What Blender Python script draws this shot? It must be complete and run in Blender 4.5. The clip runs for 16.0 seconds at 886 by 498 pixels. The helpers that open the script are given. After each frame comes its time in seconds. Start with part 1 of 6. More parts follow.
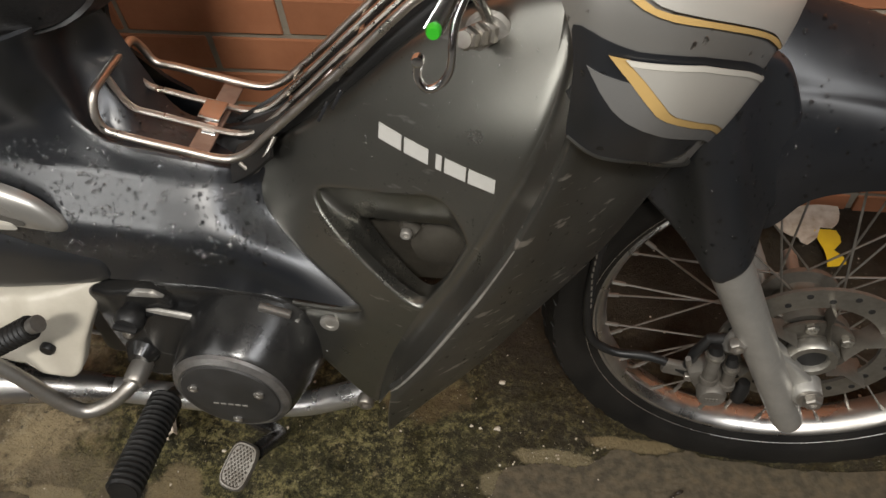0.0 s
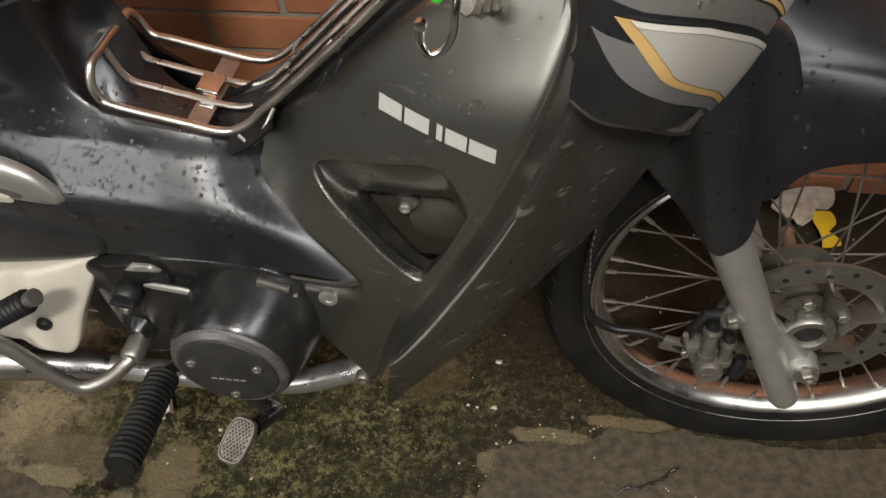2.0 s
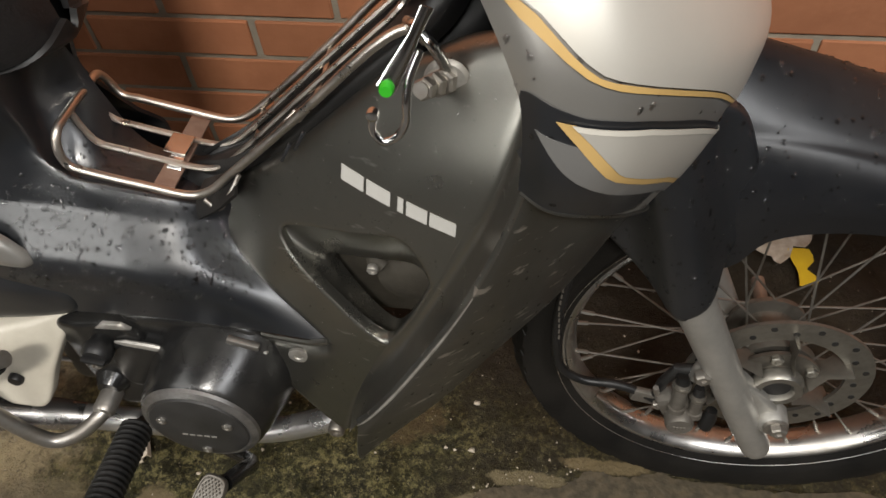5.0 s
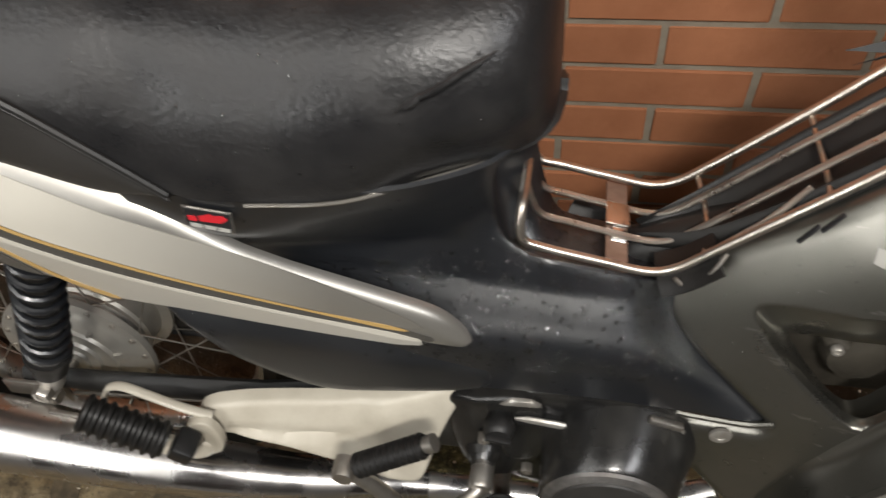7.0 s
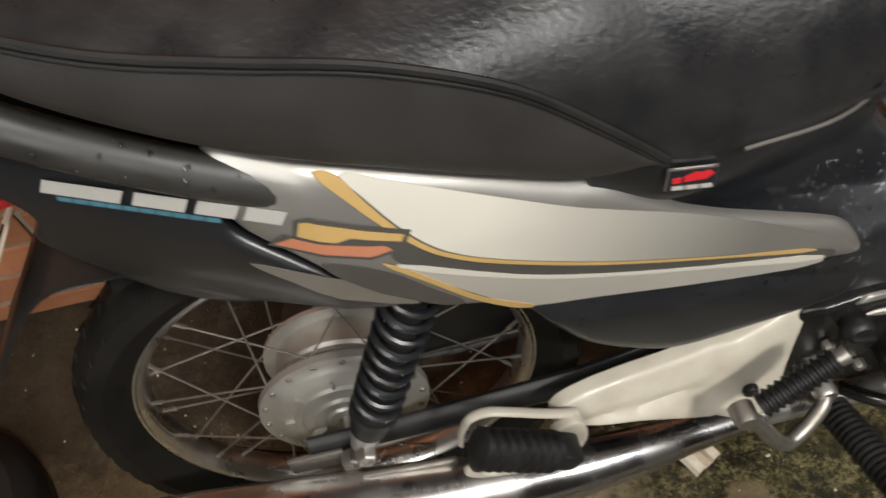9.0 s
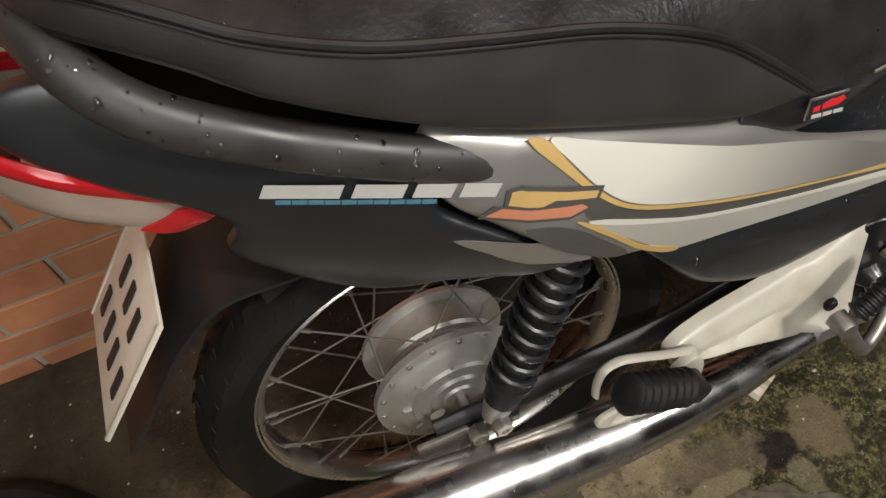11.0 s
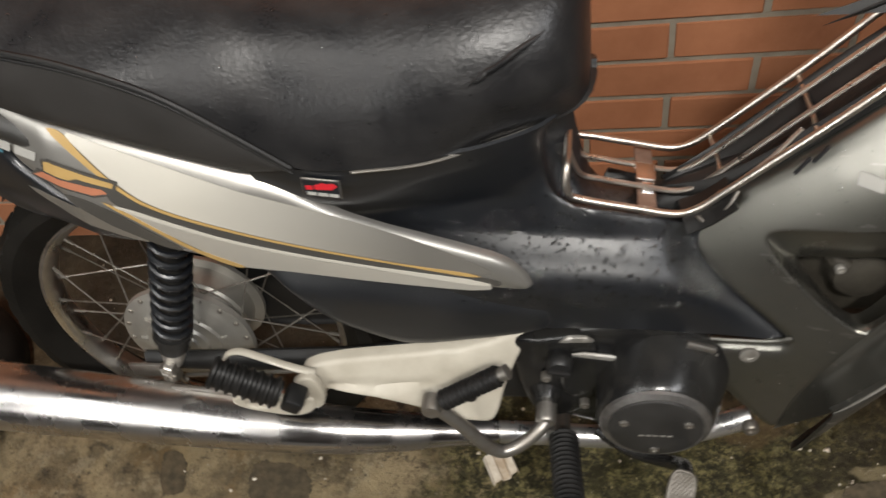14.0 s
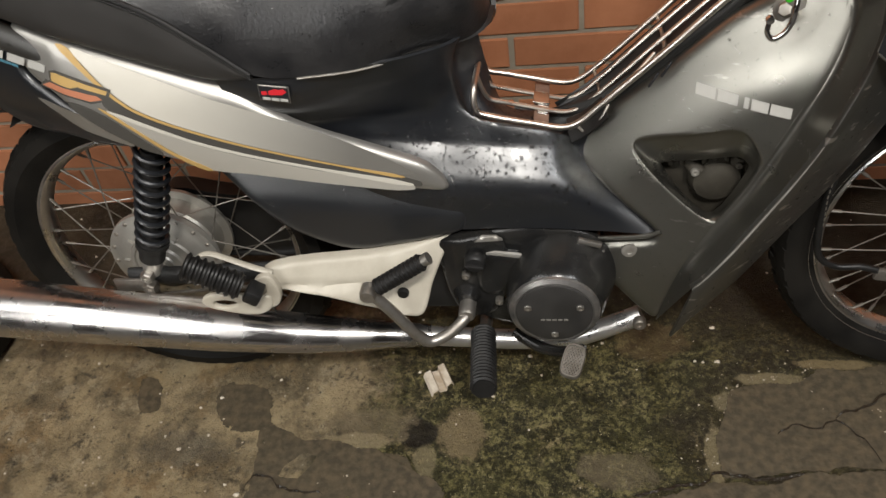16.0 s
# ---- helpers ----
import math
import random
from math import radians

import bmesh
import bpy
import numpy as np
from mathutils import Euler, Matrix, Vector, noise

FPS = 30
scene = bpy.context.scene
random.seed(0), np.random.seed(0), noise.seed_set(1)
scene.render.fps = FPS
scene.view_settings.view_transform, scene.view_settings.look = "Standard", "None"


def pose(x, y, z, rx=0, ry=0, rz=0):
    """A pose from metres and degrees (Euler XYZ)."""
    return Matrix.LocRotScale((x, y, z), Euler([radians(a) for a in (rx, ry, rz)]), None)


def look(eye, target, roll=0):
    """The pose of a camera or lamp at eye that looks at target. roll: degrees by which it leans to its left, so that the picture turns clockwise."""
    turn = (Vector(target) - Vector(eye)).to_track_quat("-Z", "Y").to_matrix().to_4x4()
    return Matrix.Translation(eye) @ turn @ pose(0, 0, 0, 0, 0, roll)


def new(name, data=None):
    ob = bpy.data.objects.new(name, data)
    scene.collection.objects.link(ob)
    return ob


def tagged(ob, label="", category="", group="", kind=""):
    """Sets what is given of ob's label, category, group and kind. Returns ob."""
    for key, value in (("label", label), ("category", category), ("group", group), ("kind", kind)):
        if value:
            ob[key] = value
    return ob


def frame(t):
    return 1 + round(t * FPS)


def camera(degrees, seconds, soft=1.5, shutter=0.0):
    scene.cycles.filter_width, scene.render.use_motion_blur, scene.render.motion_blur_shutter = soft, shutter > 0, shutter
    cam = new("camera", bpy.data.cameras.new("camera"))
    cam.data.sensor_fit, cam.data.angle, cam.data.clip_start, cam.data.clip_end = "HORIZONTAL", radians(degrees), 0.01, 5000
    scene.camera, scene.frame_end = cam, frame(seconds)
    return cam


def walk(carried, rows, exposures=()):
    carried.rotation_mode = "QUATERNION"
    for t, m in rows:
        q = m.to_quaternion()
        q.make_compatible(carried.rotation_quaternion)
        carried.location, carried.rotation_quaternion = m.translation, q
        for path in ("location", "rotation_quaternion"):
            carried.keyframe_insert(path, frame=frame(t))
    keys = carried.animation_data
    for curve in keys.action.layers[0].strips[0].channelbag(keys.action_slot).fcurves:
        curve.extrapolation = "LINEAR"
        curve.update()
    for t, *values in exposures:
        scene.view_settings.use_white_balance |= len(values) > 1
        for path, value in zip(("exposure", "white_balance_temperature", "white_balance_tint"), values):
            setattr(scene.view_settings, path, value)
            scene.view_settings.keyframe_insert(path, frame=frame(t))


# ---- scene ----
cam = camera(59.9, 16.0, shutter=0.4)
# seconds, eye, then yaw to the left of +y, pitch and roll in degrees
ROWS = [
    (0, 0.0000, 0.0000, 1.0170, 13.29, -53.80, -6.79),
    (0.5, 0.0012, -0.0035, 1.0146, 13.29, -54.06, -6.79),
    (1, -0.0006, -0.0141, 1.0197, 13.26, -54.23, -6.69),
    (1.5, -0.0025, -0.0137, 1.0200, 13.04, -54.42, -6.44),
    (2, -0.0050, -0.0132, 1.0076, 12.52, -54.56, -6.04),
    (2.5, -0.0031, -0.0194, 1.0062, 11.77, -54.55, -5.58),
    (3, 0.0257, 0.0038, 1.0218, 11.27, -54.41, -5.36),
    (3.2, 0.0306, 0.0084, 1.0295, 10.45, -54.54, -5.05),
    (5.3, 0.0138, 0.0328, 1.0392, 13.10, -54.01, -6.43),
    (5.5, -0.0087, 0.0301, 1.0394, 14.20, -53.58, -6.76),
    (6, -0.1057, 0.0324, 1.0396, 14.66, -53.19, -6.84),
    (6.5, -0.2581, 0.0448, 1.0412, 14.65, -53.11, -7.32),
    (7, -0.3771, 0.0556, 1.0655, 15.03, -53.35, -8.18),
    (7.5, -0.4790, 0.0390, 1.0764, 13.64, -53.37, -10.99),
    (7.9, -0.5647, -0.0027, 1.0878, 7.70, -53.86, -11.62),
    (8, -0.5812, -0.0093, 1.0899, 6.51, -54.26, -11.32),
    (8.5, -0.6871, -0.0029, 1.0662, 1.48, -54.65, -10.56),
    (9, -0.8312, 0.0696, 1.0646, -2.55, -55.48, -10.61),
    (9.5, -0.9247, 0.1008, 1.0697, -7.51, -56.45, -10.16),
    (9.7, -0.9698, 0.1074, 1.0728, -9.98, -57.05, -10.52),
    (11.8, -1.0327, 0.0850, 1.0978, -14.75, -56.35, -9.43),
    (12, -1.0030, 0.0838, 1.0932, -13.97, -56.10, -8.97),
    (12.5, -0.8218, 0.0784, 1.0783, -10.41, -55.47, -8.72),
    (13, -0.6818, 0.0072, 1.1051, -5.64, -53.90, -10.66),
    (13.2, -0.6413, -0.0310, 1.1195, -2.14, -53.17, -12.07),
    (13.5, -0.5591, -0.0879, 1.1528, 7.88, -51.69, -15.52),
    (14, -0.3888, -0.0995, 1.1370, 17.28, -50.07, -13.99),
    (14.5, -0.2818, -0.1360, 1.1435, 19.32, -49.17, -12.66),
    (15, -0.2809, -0.2327, 1.1446, 17.15, -48.96, -13.41),
    (15.5, -0.2814, -0.2982, 1.1494, 15.15, -48.31, -12.60),
    (16, -0.2903, -0.3406, 1.1561, 14.40, -47.32, -11.67),
]
walk(cam, [(t, pose(x, y, z) @ pose(0, 0, 0, 0, 0, yaw) @ pose(0, 0, 0, 90 + pitch) @ pose(0, 0, 0, 0, 0, roll)) for t, x, y, z, yaw, pitch, roll in ROWS])
from mathutils import geometry as mgeo

# ---- light ----
world = bpy.data.worlds.new("night")
world.use_nodes = True
world.node_tree.nodes["Background"].inputs[0].default_value = (0.9, 0.85, 0.75, 1)
world.node_tree.nodes["Background"].inputs[1].default_value = 0.003
scene.world = world


def area_lamp(name, eye, target, sx, sy, watts, colour, spread=180):
    data = bpy.data.lights.new(name, "AREA")
    data.shape, data.size, data.size_y, data.energy, data.color = "RECTANGLE", sx, sy, watts, colour
    ob = new(name, data)
    data.spread = radians(spread)
    ob.matrix_world = look(eye, target)
    return ob


area_lamp("ceiling_lamp_light", (0.12, -1.15, 2.75), (-0.35, 0.45, 0.55), 0.45, 0.16, 62, (1.0, 0.96, 0.90))
# Large unseen source, added for the sheen on seat and body cover.
area_lamp("upper_sheen_light", (-1.75, -1.1, 2.95), (-0.9, 0.1, 0.5), 2.0, 1.9, 46, (1.0, 0.985, 0.95))
# Fill with no known lamp behind it; brightens nose and front end.
area_lamp("front_fill_light", (1.45, -0.95, 2.75), (0.1, 0.4, 0.6), 0.9, 0.5, 28, (0.98, 0.985, 1.0))
# Unseen source added for the leg shield's sheen; no doorway is built.
area_lamp("left_sheen_light", (-2.05, -2.5, 1.95), (-0.35, 0.4, 0.5), 1.2, 1.2, 11, (1.0, 0.985, 0.95), 110)

# ---- materials ----


def nodes_of(mat):
    return mat.node_tree.nodes, mat.node_tree.links


def material(name, colour, rough=0.5, metal=0.0, second=None, scale=20.0, mix=0.5, fine=200.0, bump=0.0, rough2=None,
             coat=0.0, spec=0.5, bump_scale=None, random_tint=0.0, detail=6.0, scuffs=0.0, scuff_from=0.69, fade=None):
    """A principled surface whose colour and roughness drift at two scales."""
    mat = bpy.data.materials.new(name)
    mat.use_nodes = True
    n, l = nodes_of(mat)
    b = n["Principled BSDF"]
    b.inputs["Metallic"].default_value = metal
    b.inputs["Coat Weight"].default_value = coat
    b.inputs["Specular IOR Level"].default_value = spec
    b.inputs["Coat Roughness"].default_value = 0.08
    co = n.new("ShaderNodeTexCoord")
    big = n.new("ShaderNodeTexNoise")
    big.inputs["Scale"].default_value, big.inputs["Detail"].default_value = scale, detail
    small = n.new("ShaderNodeTexNoise")
    small.inputs["Scale"].default_value, small.inputs["Detail"].default_value = fine, 3
    l.new(co.outputs["Object"], big.inputs["Vector"])
    l.new(co.outputs["Object"], small.inputs["Vector"])
    ramp = n.new("ShaderNodeMapRange")
    ramp.inputs["From Min"].default_value, ramp.inputs["From Max"].default_value = 0.35, 0.68
    l.new(big.outputs["Fac"], ramp.inputs["Value"])
    add = n.new("ShaderNodeMath")
    add.operation = "MULTIPLY_ADD"
    add.inputs[1].default_value = 0.35
    l.new(small.outputs["Fac"], add.inputs[0])
    l.new(ramp.outputs["Result"], add.inputs[2])
    c2 = second or tuple(min(1, v * 0.8) for v in colour)
    blend = n.new("ShaderNodeMix")
    blend.data_type = "RGBA"
    fac = n.new("ShaderNodeMath")
    fac.operation, fac.use_clamp = "MULTIPLY", True
    fac.inputs[1].default_value = mix
    l.new(add.outputs[0], fac.inputs[0])
    l.new(fac.outputs[0], blend.inputs["Factor"])
    blend.inputs["A"].default_value, blend.inputs["B"].default_value = (*colour, 1), (*c2, 1)
    out = blend.outputs["Result"]
    if scuffs:
        sc = n.new("ShaderNodeTexNoise")
        sc.inputs["Scale"].default_value, sc.inputs["Detail"].default_value = 55, 9
        mp = n.new("ShaderNodeMapping")
        mp.inputs["Rotation"].default_value, mp.inputs["Scale"].default_value = (0.0, 0.5, 0.0), (0.35, 1.0, 1.6)
        l.new(co.outputs["Object"], mp.inputs["Vector"])
        l.new(mp.outputs["Vector"], sc.inputs["Vector"])
        th = n.new("ShaderNodeMapRange")
        th.inputs["From Min"].default_value, th.inputs["From Max"].default_value, th.inputs["To Max"].default_value = scuff_from, scuff_from + 0.05, scuffs
        l.new(sc.outputs["Fac"], th.inputs["Value"])
        wear = n.new("ShaderNodeMix")
        wear.data_type = "RGBA"
        l.new(th.outputs["Result"], wear.inputs["Factor"])
        l.new(out, wear.inputs["A"])
        wear.inputs["B"].default_value = (0.55, 0.52, 0.47, 1)
        out = wear.outputs["Result"]
    if fade:
        sx = n.new("ShaderNodeSeparateXYZ")
        l.new(co.outputs["Object"], sx.inputs[0])
        fr = n.new("ShaderNodeMapRange")
        fr.inputs["From Min"].default_value, fr.inputs["From Max"].default_value = fade[0]
        l.new(sx.outputs["X"], fr.inputs["Value"])
        fm = n.new("ShaderNodeMix")
        fm.data_type = "RGBA"
        l.new(fr.outputs["Result"], fm.inputs["Factor"])
        l.new(out, fm.inputs["A"])
        fm.inputs["B"].default_value = (*fade[1], 1)
        out = fm.outputs["Result"]
        mm = n.new("ShaderNodeMath")
        mm.operation = "MULTIPLY"
        mm.inputs[1].default_value = 0.65
        l.new(fr.outputs["Result"], mm.inputs[0])
        l.new(mm.outputs[0], b.inputs["Metallic"])
    if random_tint:
        info = n.new("ShaderNodeObjectInfo")
        hsv = n.new("ShaderNodeHueSaturation")
        val = n.new("ShaderNodeMapRange")
        val.inputs["To Min"].default_value, val.inputs["To Max"].default_value = 1 - random_tint, 1 + random_tint
        l.new(info.outputs["Random"], val.inputs["Value"])
        l.new(val.outputs["Result"], hsv.inputs["Value"])
        l.new(out, hsv.inputs["Color"])
        out = hsv.outputs["Color"]
    l.new(out, b.inputs["Base Color"])
    rr = n.new("ShaderNodeMapRange")
    rr.inputs["To Min"].default_value, rr.inputs["To Max"].default_value = rough, rough2 if rough2 is not None else min(1, rough * 1.35)
    l.new(add.outputs[0], rr.inputs["Value"])
    l.new(rr.outputs["Result"], b.inputs["Roughness"])
    if bump:
        bn = n.new("ShaderNodeBump")
        bn.inputs["Strength"].default_value, bn.inputs["Distance"].default_value = 1.0, bump
        src = small
        if bump_scale:
            src = n.new("ShaderNodeTexNoise")
            src.inputs["Scale"].default_value, src.inputs["Detail"].default_value = bump_scale, 8
            l.new(co.outputs["Object"], src.inputs["Vector"])
        l.new(src.outputs["Fac"], bn.inputs["Height"])
        l.new(bn.outputs["Normal"], b.inputs["Normal"])
    return mat


GREY = material("grey_metallic_paint", (0.27, 0.262, 0.234), 0.25, 0.95, (0.205, 0.199, 0.177), 12, 0.6, 600, 0.00006, coat=0.1, scuffs=0.5, scuff_from=0.655, rough2=0.35)
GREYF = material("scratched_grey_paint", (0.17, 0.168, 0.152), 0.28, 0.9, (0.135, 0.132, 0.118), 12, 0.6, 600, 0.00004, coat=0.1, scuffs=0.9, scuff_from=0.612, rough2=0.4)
SILVER = material("silver_paint", (0.42, 0.405, 0.375), 0.32, 0.75, (0.36, 0.345, 0.32), 10, 0.5, 700, coat=0.25)
CREAM = material("cream_decal", (0.62, 0.59, 0.52), 0.3, 0.0, (0.56, 0.53, 0.46), 14, 0.5, 400, coat=0.3)
CREAMFADE = material("fading_cream_decal", (0.62, 0.59, 0.52), 0.3, 0.0, (0.56, 0.53, 0.46), 14, 0.5, 400, coat=0.3, fade=((0.16, 0.38), (0.36, 0.345, 0.315)))
NOSECREAM = material("warm_silver_decal", (0.60, 0.575, 0.515), 0.34, 0.4, (0.53, 0.505, 0.45), 12, 0.5, 400, coat=0.25)
NOSESILVER = material("mid_grey_decal", (0.26, 0.255, 0.245), 0.36, 0.5, (0.22, 0.215, 0.205), 12, 0.5, 400, coat=0.25)
WORNBLACK = material("worn_dark_metal", (0.40, 0.385, 0.37), 0.30, 0.85, (0.16, 0.155, 0.15), 40, 0.8, 300, rough2=0.45)
BEIGE = material("beige_paint", (0.56, 0.52, 0.435), 0.35, 0.0, (0.44, 0.40, 0.325), 22, 0.8, 300, coat=0.2)
ORANGE = material("ochre_decal", (0.53, 0.35, 0.13), 0.35, 0.0, (0.45, 0.29, 0.105), 25, 0.5)
DARKDECAL = material("dark_grey_decal", (0.09, 0.085, 0.075), 0.35, 0.2, (0.07, 0.065, 0.06), 20, 0.5)
BLACK = material("black_gloss_paint", (0.006, 0.0072, 0.0095), 0.29, 0.0, (0.010, 0.011, 0.0135), 9, 0.8, 300, rough2=0.40, coat=0.1, spec=1.0)
BLACKP = material("black_plastic", (0.010, 0.010, 0.0105), 0.38, 0.0, (0.019, 0.018, 0.0165), 18, 0.7, 350, 0.0001, spec=0.4)
ENGINE = material("black_engine_paint", (0.009, 0.009, 0.0095), 0.20, 0.0, (0.022, 0.021, 0.019), 22, 0.8, 260, 0.0001)
CAPM = material("satin_black_cap", (0.022, 0.021, 0.020), 0.38, 0.0, (0.034, 0.032, 0.030), 30, 0.7, 260, 0.0001)
RUBBER = material("black_rubber", (0.006, 0.006, 0.006), 0.38, 0.0, (0.014, 0.013, 0.012), 30, 0.8, 250, 0.0002, spec=0.4)
TYRE = material("tyre_rubber", (0.006, 0.0058, 0.0055), 0.42, 0.0, (0.014, 0.0125, 0.0105), 14, 0.9, 180, 0.0003, rough2=0.65, spec=0.16)
CHROME = material("chrome", (0.80, 0.80, 0.80), 0.10, 1.0, (0.62, 0.60, 0.57), 35, 0.6, 220, rough2=0.26)
RIMM = material("bright_rim_chrome", (0.80, 0.79, 0.77), 0.16, 1.0, (0.52, 0.49, 0.445), 22, 0.8, 220, rough2=0.42, detail=9)
EXHM = material("worn_exhaust_chrome", (0.68, 0.665, 0.66), 0.12, 1.0, (0.46, 0.44, 0.42), 16, 0.7, 160, rough2=0.34, detail=8)
PIPEM = material("brushed_pipe_steel", (0.82, 0.81, 0.80), 0.20, 0.92, (0.64, 0.62, 0.59), 30, 0.6, 200, rough2=0.42)
CALIPER = material("dirty_caliper_metal", (0.24, 0.225, 0.20), 0.38, 0.6, (0.13, 0.115, 0.095), 45, 0.8, 200, 0.0001)
STEEL = material("dull_steel", (0.45, 0.43, 0.40), 0.35, 0.9, (0.28, 0.25, 0.21), 40, 0.7, 200, 0.0001)
ALUMIN = material("cast_aluminium", (0.56, 0.54, 0.50), 0.34, 0.65, (0.27, 0.25, 0.22), 40, 0.8, 300, 0.00015)
FORKM = material("silver_fork_paint", (0.54, 0.525, 0.49), 0.27, 0.72, (0.38, 0.365, 0.335), 26, 0.7, 400, 0.00005, rough2=0.46, scuffs=0.3, scuff_from=0.69)
RAILM = material("wet_worn_plastic", (0.024, 0.023, 0.021), 0.34, 0.0, (0.036, 0.034, 0.031), 22, 0.8, 350, 0.0001, spec=0.6, rough2=0.5)
FENDER = material("dusty_black_paint", (0.007, 0.008, 0.010), 0.30, 0.0, (0.012, 0.012, 0.013), 14, 0.8, 300, rough2=0.42, spec=0.45)
HUBM = material("clean_cast_aluminium", (0.46, 0.445, 0.41), 0.32, 0.7, (0.36, 0.34, 0.30), 30, 0.5, 260, 0.00008, rough2=0.5)
SPOKEM = material("grey_spoke_steel", (0.36, 0.345, 0.315), 0.34, 0.85, (0.20, 0.18, 0.15), 45, 0.8, 200, rough2=0.5)
RINGM = material("scored_disc_steel", (0.36, 0.345, 0.31), 0.30, 0.9, (0.24, 0.225, 0.195), 60, 0.7, 240, 0.00006, rough2=0.45)
DISCM = material("dirty_disc_steel", (0.24, 0.225, 0.195), 0.36, 0.85, (0.13, 0.115, 0.095), 34, 0.8, 200, 0.0001, rough2=0.55)
RUST = material("brown_strap", (0.24, 0.15, 0.11), 0.6, 0.1, (0.16, 0.09, 0.06), 60, 0.7, 300)
SEATTOP = material("wet_black_vinyl", (0.012, 0.012, 0.013), 0.25, 0.0, (0.024, 0.023, 0.023), 26, 0.8, 420, 0.00055, rough2=0.40, bump_scale=230, detail=12, spec=0.42)
RODM = material("bright_rod_steel", (0.70, 0.66, 0.60), 0.24, 1.0, (0.52, 0.46, 0.40), 50, 0.7, 200, rough2=0.42)
SEATSIDE = material("grey_grained_vinyl", (0.024, 0.0225, 0.021), 0.42, 0.0, (0.034, 0.031, 0.029), 20, 0.6, 900, 0.0004)
RED = material("red_lens", (0.45, 0.012, 0.018), 0.12, 0.0, (0.3, 0.008, 0.012), 30, 0.5, coat=0.5)
CLEAR = material("smoked_clear_lens", (0.34, 0.27, 0.22), 0.12, 0.0, (0.25, 0.19, 0.15), 30, 0.5, coat=0.5)
PLATE = material("pale_plate_paint", (0.68, 0.62, 0.52), 0.4, 0.0, (0.58, 0.5, 0.4), 30, 0.6)
WHITE = material("white_decal", (0.44, 0.43, 0.40), 0.4, 0.0, (0.40, 0.39, 0.36), 80, 0.6)
PAPER = material("dirty_paper", (0.70, 0.64, 0.54), 0.8, 0.0, (0.45, 0.36, 0.26), 60, 0.8, 300, 0.0005)
YELLOW = material("yellow_plastic", (0.75, 0.50, 0.02), 0.45, 0.0, (0.6, 0.38, 0.02), 40, 0.5)
GREEN = material("green_plastic", (0.04, 0.42, 0.02), 0.3, 0.0, (0.02, 0.3, 0.015), 60, 0.5)
REDDEC = material("red_decal", (0.6, 0.02, 0.03), 0.35)
SALMON = material("salmon_decal", (0.50, 0.20, 0.11), 0.35, 0.0, (0.42, 0.16, 0.09), 40, 0.5)
BLUE = material("blue_decal", (0.07, 0.20, 0.26), 0.4, 0.0, (0.05, 0.13, 0.17), 90, 0.6)
BRICK = material("red_brick", (0.50, 0.205, 0.098), 0.72, 0.0, (0.40, 0.155, 0.073), 18, 0.7, 160, 0.0012, random_tint=0.16, bump_scale=60)
MORTAR = material("grey_mortar", (0.36, 0.32, 0.25), 0.9, 0.0, (0.26, 0.22, 0.17), 30, 0.7, 200, 0.002, bump_scale=90)
SLAB = material("smooth_brown_concrete", (0.100, 0.076, 0.044), 0.42, 0.0, (0.046, 0.035, 0.019), 70, 1.0, 160, 0.0011, rough2=0.75, bump_scale=130, detail=14)
VENTM = material("dull_finned_alloy", (0.060, 0.053, 0.041), 0.55, 0.2, (0.035, 0.03, 0.022), 40, 0.8, 200, 0.0003)
WETSPOT = material("wet_dark_spot", (0.016, 0.012, 0.008), 0.12, 0.0, (0.03, 0.022, 0.014), 60, 0.7, 200, 0.002)
# Near-black tone holds down bounce light from surfaces out of view.
ENCLOSURE = material("dark_enclosure", (0.05, 0.047, 0.044), 0.9, 0.0, (0.036, 0.034, 0.031), 2, 0.6, 60, 0.001)

# Kept dark so the bike's flanks reflect little light from the ground.
DARKGROUND = material("dark_unseen_ground", (0.075, 0.070, 0.063), 0.55, 0.0, (0.045, 0.042, 0.037), 4, 0.8, 120, 0.002, bump_scale=90)


def water_material():
    mat = bpy.data.materials.new("clear_water")
    mat.use_nodes = True
    b = mat.node_tree.nodes["Principled BSDF"]
    b.inputs["Transmission Weight"].default_value = 1.0
    b.inputs["IOR"].default_value, b.inputs["Roughness"].default_value = 1.33, 0.02
    n, l = nodes_of(mat)
    clear, gloss = n.new("ShaderNodeBsdfTransparent"), n.new("ShaderNodeBsdfGlossy")
    gloss.inputs["Roughness"].default_value = 0.04
    thin, mix = n.new("ShaderNodeMixShader"), n.new("ShaderNodeMixShader")
    thin.inputs[0].default_value, mix.inputs[0].default_value = 0.30, 0.30
    l.new(clear.outputs[0], thin.inputs[1])
    l.new(gloss.outputs[0], thin.inputs[2])
    l.new(b.outputs[0], mix.inputs[1])
    l.new(thin.outputs[0], mix.inputs[2])
    l.new(mix.outputs[0], n["Material Output"].inputs["Surface"])
    return mat


WATER = water_material()


